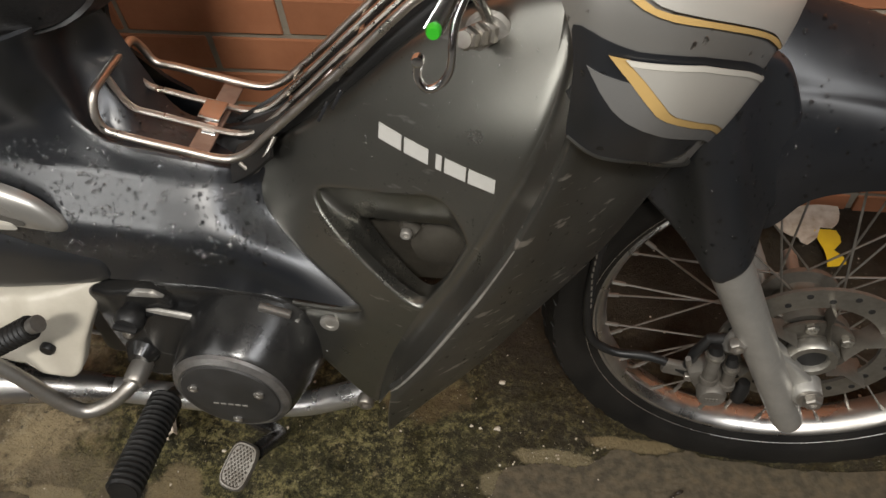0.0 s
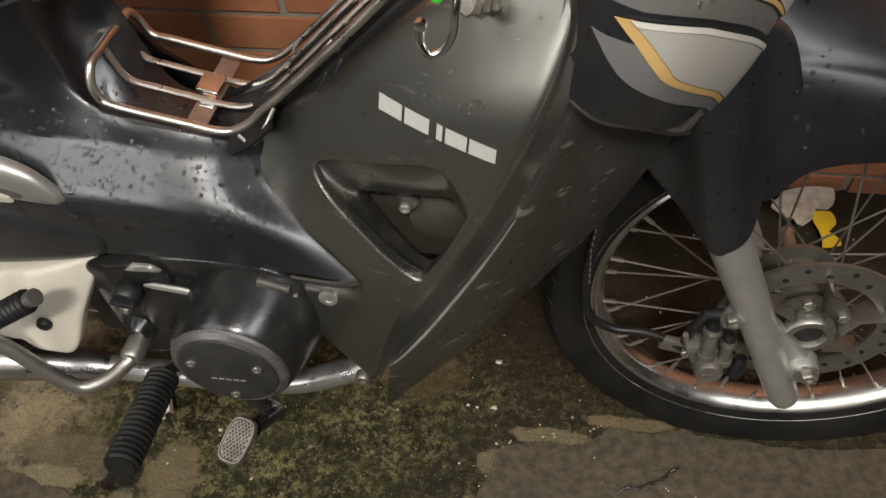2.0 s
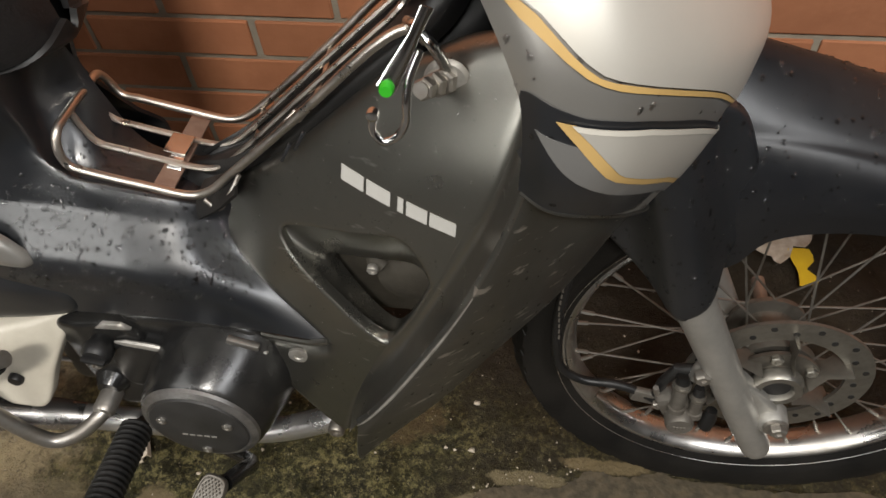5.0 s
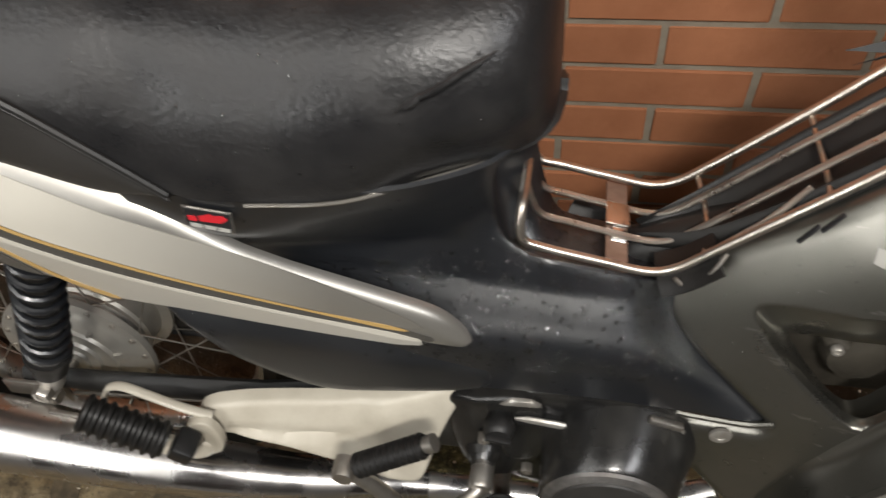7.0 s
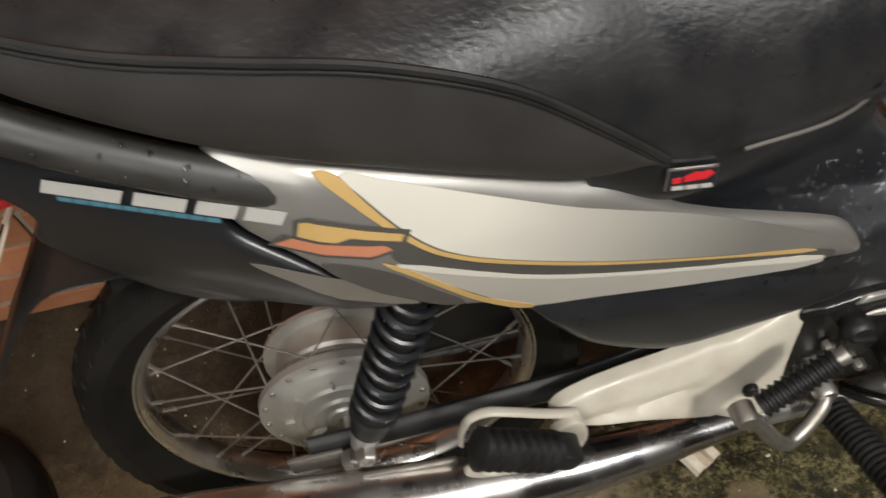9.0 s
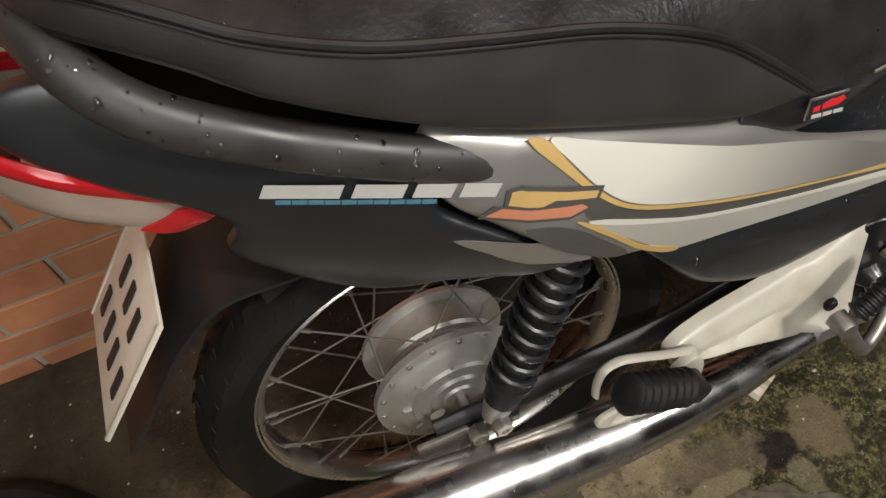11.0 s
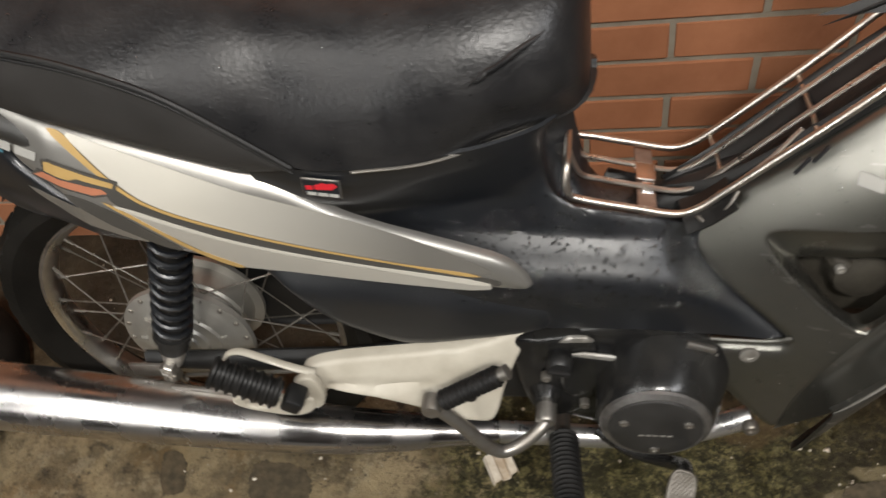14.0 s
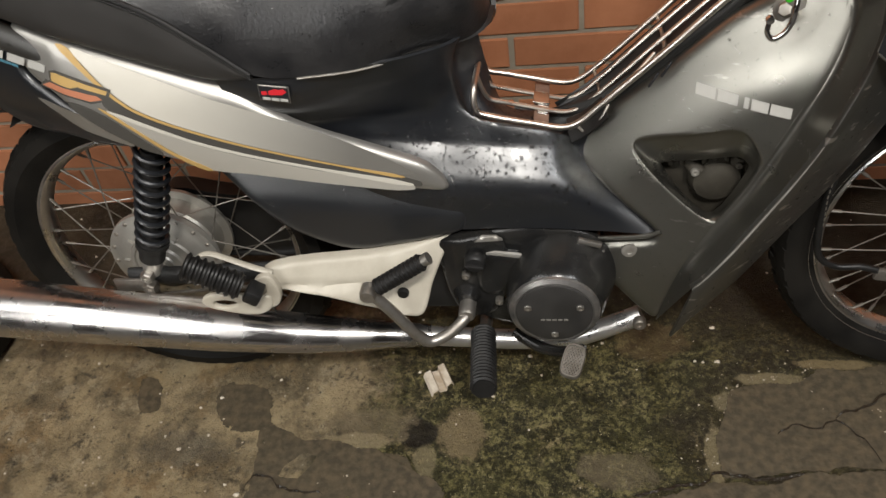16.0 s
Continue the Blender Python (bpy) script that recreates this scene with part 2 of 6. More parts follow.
def floor_material():
    """Old damp concrete: brown dirt, pale worn patches, green moss, wet sheen in blotches, and painted shade."""
    mat = bpy.data.materials.new("wet_mossy_concrete")
    mat.use_nodes = True
    n, l = nodes_of(mat)
    b = n["Principled BSDF"]
    co = n.new("ShaderNodeTexCoord")

    def noise_tex(scale, detail, rough=0.6, seed=(0, 0, 0)):
        mp = n.new("ShaderNodeMapping")
        mp.inputs["Location"].default_value = seed
        t = n.new("ShaderNodeTexNoise")
        t.inputs["Scale"].default_value, t.inputs["Detail"].default_value, t.inputs["Roughness"].default_value = scale, detail, rough
        l.new(co.outputs["Object"], mp.inputs["Vector"])
        l.new(mp.outputs["Vector"], t.inputs["Vector"])
        return t.outputs["Fac"]

    def ramp(src, lo, hi):
        r = n.new("ShaderNodeMapRange")
        r.interpolation_type = "SMOOTHSTEP"
        r.inputs["From Min"].default_value, r.inputs["From Max"].default_value = lo, hi
        l.new(src, r.inputs["Value"])
        return r.outputs["Result"]

    def mixc(fac, a, bcol):
        m = n.new("ShaderNodeMix")
        m.data_type = "RGBA"
        l.new(fac, m.inputs["Factor"])
        if isinstance(a, tuple):
            m.inputs["A"].default_value = (*a, 1)
        else:
            l.new(a, m.inputs["A"])
        m.inputs["B"].default_value = (*bcol, 1)
        return m.outputs["Result"]

    def mul(a, c):
        m = n.new("ShaderNodeMath")
        m.operation = "MULTIPLY"
        l.new(a, m.inputs[0])
        if isinstance(c, float):
            m.inputs[1].default_value = c
        else:
            l.new(c, m.inputs[1])
        return m.outputs[0]

    def blotch(cx, cy, rx, ry, soft=0.35):
        """1 inside a stain of its own ragged shape, 0 outside."""
        wob = n.new("ShaderNodeTexNoise")
        wob.inputs["Scale"].default_value, wob.inputs["Detail"].default_value, wob.inputs["Roughness"].default_value = 22, 9, 0.7
        l.new(co.outputs["Object"], wob.inputs["Vector"])
        mp = n.new("ShaderNodeMapping")
        mp.inputs["Location"].default_value = (-cx / rx, -cy / ry, 0)
        mp.inputs["Scale"].default_value = (1 / rx, 1 / ry, 0)
        l.new(co.outputs["Object"], mp.inputs["Vector"])
        ln = n.new("ShaderNodeVectorMath")
        ln.operation = "LENGTH"
        l.new(mp.outputs["Vector"], ln.inputs[0])
        ad = n.new("ShaderNodeMath")
        ad.operation = "MULTIPLY_ADD"
        ad.inputs[1].default_value = 2.2
        l.new(wob.outputs["Fac"], ad.inputs[0])
        l.new(ln.outputs["Value"], ad.inputs[2])
        r = n.new("ShaderNodeMapRange")
        r.interpolation_type = "SMOOTHSTEP"
        r.inputs["From Min"].default_value, r.inputs["From Max"].default_value = 2.1 + soft / 2, 2.1 - soft / 2
        l.new(ad.outputs[0], r.inputs["Value"])
        return r.outputs["Result"]

    sep = n.new("ShaderNodeSeparateXYZ")
    l.new(co.outputs["Object"], sep.inputs[0])
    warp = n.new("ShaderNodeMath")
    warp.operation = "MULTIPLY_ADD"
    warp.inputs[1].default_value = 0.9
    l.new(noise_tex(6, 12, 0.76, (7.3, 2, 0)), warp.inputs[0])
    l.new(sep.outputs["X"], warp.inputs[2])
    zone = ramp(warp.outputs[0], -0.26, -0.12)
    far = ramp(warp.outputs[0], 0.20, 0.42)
    dirt = ramp(noise_tex(6, 12, 0.70), 0.38, 0.62)
    scour = ramp(noise_tex(13, 13, 0.78, (3, 1, 0)), 0.52, 0.59)
    rust = ramp(noise_tex(4.5, 11, 0.72, (8, 3, 0)), 0.50, 0.64)
    dark = ramp(noise_tex(19, 12, 0.78, (2, 9, 0)), 0.54, 0.62)
    pits = ramp(noise_tex(80, 6, 0.72, (2, 4, 0)), 0.60, 0.66)
    mott = ramp(noise_tex(85, 11, 0.84, (1, 5, 0)), 0.44, 0.57)
    lush = ramp(noise_tex(9, 8, 0.66, (4, 8, 0)), 0.42, 0.62)
    speck = ramp(noise_tex(140, 8, 0.76, (6, 2, 0)), 0.50, 0.58)
    fleck = ramp(noise_tex(105, 9, 0.80, (9, 7, 0)), 0.58, 0.65)
    bare = ramp(noise_tex(8, 11, 0.74, (12, 7, 0)), 0.56, 0.64)
    grit = ramp(noise_tex(210, 3, 0.6, (4, 4, 0)), 0.68, 0.75)
    tan = mixc(dirt, (0.125, 0.096, 0.055), (0.38, 0.295, 0.170))
    tan = mixc(mul(rust, 0.6), tan, (0.25, 0.155, 0.062))
    tan = mixc(mul(scour, 0.55), tan, (0.43, 0.36, 0.235))
    tan = mixc(mul(dark, 0.85), tan, (0.050, 0.039, 0.025))
    chip = ramp(noise_tex(46, 12, 0.82, (11, 3, 0)), 0.49, 0.57)
    tan = mixc(mul(chip, 0.42), tan, (0.085, 0.066, 0.038))
    film = ramp(noise_tex(11, 10, 0.72, (5, 14, 0)), 0.50, 0.57)
    tan = mixc(mul(film, 0.45), tan, (0.44, 0.345, 0.195))
    tan = mixc(mul(pits, 0.8), tan, (0.035, 0.027, 0.017))
    clump = ramp(noise_tex(30, 13, 0.80, (3, 6, 0)), 0.45, 0.56)
    green = mixc(mott, (0.024, 0.022, 0.008), (0.27, 0.235, 0.10))
    green = mixc(mul(clump, 0.80), green, (0.016, 0.014, 0.005))
    green = mixc(mul(lush, 0.40), green, (0.070, 0.064, 0.017))
    green = mixc(mul(speck, 0.75), green, (0.013, 0.012, 0.005))
    green = mixc(mul(fleck, 0.85), green, (0.46, 0.40, 0.21))
    green = mixc(mul(mul(bare, 0.7), mott), green, (0.34, 0.265, 0.145))
    both = n.new("ShaderNodeMix")
    both.data_type = "RGBA"
    l.new(zone, both.inputs["Factor"])
    l.new(tan, both.inputs["A"])
    l.new(green, both.inputs["B"])
    # Light falloff near the front wheel, painted into the floor colour.
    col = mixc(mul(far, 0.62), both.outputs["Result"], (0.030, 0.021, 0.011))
    # The bike's shade towards the wall, painted as a dark ragged band.
    shaded = n.new("ShaderNodeMath")
    shaded.operation = "MULTIPLY_ADD"
    shaded.inputs[1].default_value = 0.35
    l.new(noise_tex(6, 9, 0.7, (2, 2, 0)), shaded.inputs[0])
    l.new(sep.outputs["Y"], shaded.inputs[2])
    col = mixc(mul(ramp(shaded.outputs[0], 0.62, 0.78), 0.88), col, (0.034, 0.025, 0.015))
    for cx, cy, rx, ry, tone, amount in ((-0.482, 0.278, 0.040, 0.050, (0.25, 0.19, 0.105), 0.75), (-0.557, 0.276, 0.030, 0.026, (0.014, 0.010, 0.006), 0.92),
                                         (-0.64, 0.292, 0.07, 0.035, (0.21, 0.165, 0.10), 0.6), (-0.23, 0.22, 0.06, 0.03, (0.22, 0.175, 0.11), 0.5),
                                         (-0.98, 0.24, 0.09, 0.035, (0.065, 0.056, 0.044), 0.45), (-0.72, 0.22, 0.05, 0.025, (0.05, 0.042, 0.032), 0.5),
                                         (-0.16, 0.47, 0.06, 0.04, (0.20, 0.13, 0.06), 0.35), (-0.078, 0.255, 0.014, 0.050, (0.36, 0.29, 0.165), 0.55),
                                         (-0.045, 0.350, 0.028, 0.016, (0.34, 0.28, 0.165), 0.55), (0.035, 0.392, 0.055, 0.011, (0.36, 0.29, 0.165), 0.55), (0.135, 0.420, 0.06, 0.010, (0.36, 0.27, 0.14), 0.55),
                                         (-0.66, 0.262, 0.06, 0.014, (0.36, 0.29, 0.17), 0.6), (-0.54, 0.225, 0.02, 0.03, (0.33, 0.27, 0.155), 0.5)):
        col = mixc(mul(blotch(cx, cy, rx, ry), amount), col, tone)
    col = mixc(mul(grit, 0.75), col, (0.42, 0.38, 0.30))
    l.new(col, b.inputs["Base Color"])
    b.inputs["Specular IOR Level"].default_value = 0.35
    rr = n.new("ShaderNodeMapRange")
    rr.inputs["To Min"].default_value, rr.inputs["To Max"].default_value = 0.28, 0.75
    l.new(ramp(noise_tex(14, 9, 0.7, (5, 5, 5)), 0.36, 0.62), rr.inputs["Value"])
    l.new(rr.outputs["Result"], b.inputs["Roughness"])
    b1 = n.new("ShaderNodeBump")
    b1.inputs["Distance"].default_value = 0.014
    l.new(noise_tex(45, 11, 0.74), b1.inputs["Height"])
    b2 = n.new("ShaderNodeBump")
    b2.inputs["Distance"].default_value = 0.002
    l.new(noise_tex(260, 4, 0.6), b2.inputs["Height"])
    l.new(b1.outputs["Normal"], b2.inputs["Normal"])
    l.new(b2.outputs["Normal"], b.inputs["Normal"])
    return mat


FLOOR = floor_material()

# ---- mesh helpers ----


def link_mesh(name, bm, mat, parent=None, label="", smooth=40):
    me = bpy.data.meshes.new(name)
    bm.normal_update()
    bm.to_mesh(me)
    bm.free()
    me.materials.append(mat)
    for p in me.polygons:
        p.use_smooth = True
    me.set_sharp_from_angle(angle=radians(smooth))
    ob = new(name, me)
    if parent is not None:
        ob.parent = parent
    if label:
        ob["label"] = label
    return ob


def part(name, bm, mat, parent, label="", smooth=40):
    return link_mesh(name, bm, mat, parent, label, smooth)


def spline(pts, per=6, closed=False):
    """Centripetal Catmull-Rom through the points (tuples of any length)."""
    p = [np.array(q, float) for q in pts]
    n = len(p)
    out = []
    for i in range(n if closed else n - 1):
        if closed:
            a, b, c, d = p[i - 1], p[i], p[(i + 1) % n], p[(i + 2) % n]
        else:
            b, c = p[i], p[i + 1]
            a = p[i - 1] if i else 2 * b - c
            d = p[i + 2] if i + 2 < n else 2 * c - b
        k0, k1, k2 = (max(1e-4, np.linalg.norm(v - u)) ** 0.5 for u, v in ((a, b), (b, c), (c, d)))
        m1 = k1 * ((b - a) / k0 - (c - a) / (k0 + k1) + (c - b) / k1)
        m2 = k1 * ((c - b) / k1 - (d - b) / (k1 + k2) + (d - c) / k2)
        for k in range(per):
            t = k / per
            out.append((2 * t ** 3 - 3 * t * t + 1) * b + (t ** 3 - 2 * t * t + t) * m1 + (3 * t * t - 2 * t ** 3) * c + (t ** 3 - t * t) * m2)
    if not closed:
        out.append(p[-1])
    return out


def sweep(pts, radius, seg=10, bm=None, flat=1.0, caps=True, closed=False, up=(0, 0, 1)):
    """A tube along pts; radius is a number or one per point; flat squeezes it across."""
    bm = bm or bmesh.new()
    P = [Vector(p) for p in pts]
    n = len(P)
    rad = radius if hasattr(radius, "__len__") else [radius] * n
    rings = []
    ref = None
    for i in range(n):
        if closed:
            d = (P[(i + 1) % n] - P[i - 1]).normalized()
        else:
            d = (P[min(i + 1, n - 1)] - P[max(i - 1, 0)]).normalized()
        if ref is None:
            ref = Vector(up)
            if abs(ref.dot(d)) > 0.95:
                ref = Vector((1, 0, 0)) if abs(d.x) < 0.9 else Vector((0, 1, 0))
        ref = (ref - d * ref.dot(d)).normalized()
        side = d.cross(ref)
        rings.append([bm.verts.new(P[i] + (ref * math.sin(2 * math.pi * k / seg) + side * flat * math.cos(2 * math.pi * k / seg)) * rad[i]) for k in range(seg)])
    for i in range(n if closed else n - 1):
        a, b = rings[i], rings[(i + 1) % n]
        for k in range(seg):
            bm.faces.new((a[k], b[k], b[(k + 1) % seg], a[(k + 1) % seg]))
    if caps and not closed:
        bm.faces.new(rings[0])
        bm.faces.new(rings[-1][::-1])
    bmesh.ops.recalc_face_normals(bm, faces=bm.faces)
    return bm


def lathe(profile, centre=(0, 0, 0), seg=48, start=0.0, end=360.0, bm=None, close=False):
    """Turns (radius, y) pairs about the y axis through centre; angles from +x towards +z."""
    bm = bm or bmesh.new()
    full = abs(end - start) >= 359.9
    cols = seg if full else seg + 1
    rings = []
    for k in range(cols):
        a = radians(start + (end - start) * k / seg)
        rings.append([bm.verts.new((centre[0] + r * math.cos(a), centre[1] + y, centre[2] + r * math.sin(a))) for r, y in profile])
    m = len(profile)
    for k in range(seg):
        a, b = rings[k], rings[(k + 1) % cols]
        for j in range(m if close else m - 1):
            q = (a[j], b[j], b[(j + 1) % m], a[(j + 1) % m])
            bm.faces.new(q)
    bmesh.ops.remove_doubles(bm, verts=bm.verts, dist=1e-6)
    bmesh.ops.recalc_face_normals(bm, faces=bm.faces)
    return bm


def inside(poly, x, y):
    hit = False
    j = len(poly) - 1
    for i in range(len(poly)):
        (xi, yi), (xj, yj) = poly[i], poly[j]
        if (yi > y) != (yj > y) and x < (xj - xi) * (y - yi) / (yj - yi) + xi:
            hit = not hit
        j = i
    return hit


def edge_distance(loops, q):
    best = np.full(len(q), 9.0)
    for loop in loops:
        a = np.array(loop)
        b = np.roll(a, -1, axis=0)
        for p0, p1 in zip(a, b):
            d = p1 - p0
            t = np.clip(((q - p0) @ d) / max(d @ d, 1e-12), 0, 1)
            best = np.minimum(best, np.hypot(*(q - p0 - t[:, None] * d).T))
    return best


def panel(outline, surf, thick=0.004, step=0.012, roll=0.006, drop=0.006, holes=(), side=-1.0, lift=0.0, smooth=3, bm=None, hole_roll=1.0):
    """A moulded shell: the outline in (x, z), bent over the half-width surf(x, z), its edges rolled inwards."""
    rings = (0.0, 0.13, 0.32, 0.6, 1.0, 1.5) if roll > 0 else (0.0,)
    loops, verts, edges = [], [], []
    for o in (outline, *holes):
        raw = [np.array(v) for v in (spline(o, max(smooth, 1), True))] if smooth > 1 else [np.array(v, float) for v in o]
        seg = [np.linalg.norm(raw[(i + 1) % len(raw)] - v) for i, v in enumerate(raw)]
        gap = min(step * 0.6, 0.006) if roll > 0 else min(step, 0.004)
        if smooth > 1:
            cum = np.concatenate([[0], np.cumsum(seg)])
            m = max(8, int(cum[-1] / gap))
            closed = np.array(raw + raw[:1])
            u = np.linspace(0, cum[-1], m, endpoint=False)
            fine = np.stack([np.interp(u, cum, closed[:, 0]), np.interp(u, cum, closed[:, 1])], 1)
            for _ in range(2 if roll > 0 else 0):
                fine = 0.5 * fine + 0.25 * (np.roll(fine, 1, 0) + np.roll(fine, -1, 0))
        else:
            fine = np.concatenate([[a + (raw[(i + 1) % len(raw)] - a) * k / max(1, int(seg[i] / gap)) for k in range(max(1, int(seg[i] / gap)))] for i, a in enumerate(raw)])
        loops.append([tuple(v) for v in fine])
    for loop in loops:
        s = len(verts)
        verts += loop
        edges += [(s + k, s + (k + 1) % len(loop)) for k in range(len(loop))]
    arr = np.array(verts)
    lo, hi = arr.min(0), arr.max(0)
    for loop in loops:
        a = np.array(loop)
        t = np.roll(a, -1, 0) - np.roll(a, 1, 0)
        nrm = np.stack([-t[:, 1], t[:, 0]], 1) / np.maximum(np.hypot(*t.T), 1e-9)[:, None]
        for f in rings[1:]:
            for sign in (1, -1):
                c = a + sign * nrm * roll * f
                d = edge_distance(loops, c)
                verts += [tuple(p) for p, k in zip(c, d) if k > roll * f * 0.96 and inside(loops[0], *p) and not any(inside(h, *p) for h in loops[1:])]
    grid = []
    for j, z in enumerate(np.arange(lo[1], hi[1], step * 0.87)):
        for x in np.arange(lo[0] + (j % 2) * step / 2, hi[0], step):
            if inside(loops[0], x, z) and not any(inside(h, x, z) for h in loops[1:]):
                grid.append((x, z))
    if grid:
        g = np.array(grid)
        g = g[edge_distance(loops, g) > (max(step * 0.5, roll * 1.5 + step * 0.4))]
        verts += [tuple(v) for v in g]
    co, _, faces, *_ = mgeo.delaunay_2d_cdt([Vector(v) for v in verts], edges, [], 0, 1e-6)
    q = np.array([(v.x, v.y) for v in co])
    dist = edge_distance(loops[:1], q)
    if holes:
        dist = np.minimum(dist, edge_distance(loops[1:], q) / hole_roll)
    bm = bm or bmesh.new()
    front, back = [], []
    for (x, z), d in zip(q, dist):
        h = surf(x, z) + lift
        if roll > 0 and d < roll:
            h -= drop * (1 - math.sqrt(max(0.0, 1 - (1 - d / roll) ** 2)))
        front.append(bm.verts.new((x, side * h, z)))
        back.append(bm.verts.new((x, side * (h - thick), z)))
    count = {}
    seen = set()
    for f in faces:
        f = list(f)
        cx, cz = q[f].mean(0)
        if len(set(f)) < 3 or frozenset(f) in seen or not inside(loops[0], cx, cz) or any(inside(hole, cx, cz) for hole in loops[1:]):
            continue
        seen.add(frozenset(f))
        if side < 0:
            bm.faces.new([front[i] for i in f])
            bm.faces.new([back[i] for i in reversed(f)])
        else:
            bm.faces.new([front[i] for i in reversed(f)])
            bm.faces.new([back[i] for i in f])
        for a, b in zip(f, f[1:] + f[:1]):
            count[(a, b)] = count.get((a, b), 0) + 1
    for (a, b) in count:
        if (b, a) not in count:
            bm.faces.new((front[a], front[b], back[b], back[a]) if side > 0 else (front[b], front[a], back[a], back[b]))
    bmesh.ops.recalc_face_normals(bm, faces=bm.faces)
    return bm


def loft(rows, per_u=4, per_v=4, thick=0.004, mirror=False, bm=None, crease=None):
    """A skin through rows of points (all rows the same length), smoothed both ways and given a thickness."""
    if crease is None:
        rows = [spline(r, per_v) if per_v > 1 else [np.array(p, float) for p in r] for r in rows]
    else:
        rows = [spline(r[:crease + 1], per_v)[:-1] + spline(r[crease:], per_v) for r in rows]
    cols = list(zip(*rows))
    cols = [spline(c, per_u) if per_u > 1 else list(c) for c in cols]
    grid = list(zip(*cols))
    bm = bm or bmesh.new()
    s = np.array([1, -1, 1]) if mirror else np.array([1, 1, 1])
    V = [[bm.verts.new(p * s) for p in r] for r in grid]
    faces = []
    for i in range(len(V) - 1):
        for j in range(len(V[0]) - 1):
            q = [V[i][j], V[i + 1][j], V[i + 1][j + 1], V[i][j + 1]]
            q = [v for k, v in enumerate(q) if all((v.co - w.co).length > 1e-5 for w in q[:k])]
            if len(q) > 2:
                try:
                    faces.append(bm.faces.new(q))
                except ValueError:
                    pass
    bmesh.ops.remove_doubles(bm, verts=bm.verts, dist=1e-5)
    bmesh.ops.recalc_face_normals(bm, faces=bm.faces)
    if thick:
        bmesh.ops.solidify(bm, geom=list(bm.faces), thickness=thick)
    return bm


def box(cx, cy, cz, sx, sy, sz, bevel=0.002, bm=None, turn=None):
    bm2 = bmesh.new()
    bmesh.ops.create_cube(bm2, size=1.0)
    bmesh.ops.scale(bm2, vec=(sx, sy, sz), verts=bm2.verts)
    if bevel:
        bmesh.ops.bevel(bm2, geom=list(bm2.edges), offset=bevel, segments=2, affect="EDGES", profile=0.5)
    m = Matrix.Translation((cx, cy, cz)) @ (turn or Matrix())
    bmesh.ops.transform(bm2, matrix=m, verts=bm2.verts)
    if bm is None:
        return bm2
    tmp = bpy.data.meshes.new("tmp")
    bm2.to_mesh(tmp)
    bm2.free()
    bm.from_mesh(tmp)
    bpy.data.meshes.remove(tmp)
    return bm


def axle_turn(direction):
    """A turn that lays the y axis of a lathe along direction."""
    return Vector((0, 1, 0)).rotation_difference(Vector(direction)).to_matrix().to_4x4()


def bolt(r, h, at, direction=(0, -1, 0), six=True):
    """A hexagon or round bolt head with a slight dome, rising along direction."""
    bm = lathe([(0.0, 0.0), (r, 0.0), (r, h * 0.8), (r * 0.82, h), (r * 0.45, h), (r * 0.4, h * 0.75), (0.0, h * 0.75)], seg=6 if six else 18)
    bmesh.ops.transform(bm, matrix=Matrix.Translation(at) @ axle_turn(direction), verts=bm.verts)
    return bm


def thing(name, label, category, group="", kind="", m=None):
    ob = new(name)
    ob.empty_display_size = 0.05
    if m is not None:
        ob.matrix_world = m
    return tagged(ob, label, category, group, kind)

# ---- the yard ----
def floor_height(x, y):
    return 0.004 * (noise.noise(Vector((x * 3, y * 3, 0))) + 0.5 * noise.noise(Vector((x * 11, y * 11, 2)))) - 0.004


def build_floor():
    bm = bmesh.new()
    xs = sorted({round(v, 4) for v in [*np.arange(-4.6, -1.8, 0.2), *np.arange(-1.8, 1.2, 0.03), *np.arange(1.2, 3.3, 0.2)]})
    ys = sorted({round(v, 4) for v in np.arange(-0.3, 0.9, 0.03)})
    V = [[bm.verts.new((x, y, floor_height(x, y))) for y in ys] for x in xs]
    for i in range(len(xs) - 1):
        for j in range(len(ys) - 1):
            bm.faces.new((V[i][j], V[i + 1][j], V[i + 1][j + 1], V[i][j + 1]))
    return tagged(link_mesh("floor", bm, FLOOR), "damp brown concrete floor with moss, worn patches and painted shade", "floor", kind="structure")


build_floor()
# Ground added out of view to darken what the leg shield reflects.
tagged(link_mesh("ground", box(-0.7, -1.68, -0.03, 8.0, 2.76, 0.05, 0), DARKGROUND), "unseen dark ground added in front of the concrete strip", "ground", kind="structure")
WALL_Y, COURSE, MODULE = 0.86, 0.069, 0.25
wall = tagged(link_mesh("wall_brick", box(-0.7, WALL_Y + 0.066, 1.60, 8.0, 0.12, 3.3, 0), MORTAR),
              "red brick wall with pale grey mortar joints", "wall", kind="structure")
# Out-of-view walls and ceiling, added to close the place and limit bounce.
tagged(link_mesh("wall_left", box(-4.65, -1.0, 1.60, 0.12, 4.2, 3.3, 0), ENCLOSURE), "unseen plain side wall added to close the yard", "wall", kind="structure")
tagged(link_mesh("wall_right", box(3.25, -1.0, 1.60, 0.12, 4.2, 3.3, 0), ENCLOSURE), "unseen plain side wall added to close the yard", "wall", kind="structure")
tagged(link_mesh("wall_back", box(-0.7, -3.0, 1.60, 8.0, 0.12, 3.3, 0), ENCLOSURE), "unseen plain wall added facing the brick wall", "wall", kind="structure")
tagged(link_mesh("ceiling", box(-0.7, -1.0, 3.3, 8.2, 4.3, 0.1, 0), ENCLOSURE), "unseen dark ceiling added over the yard", "ceiling", kind="structure")

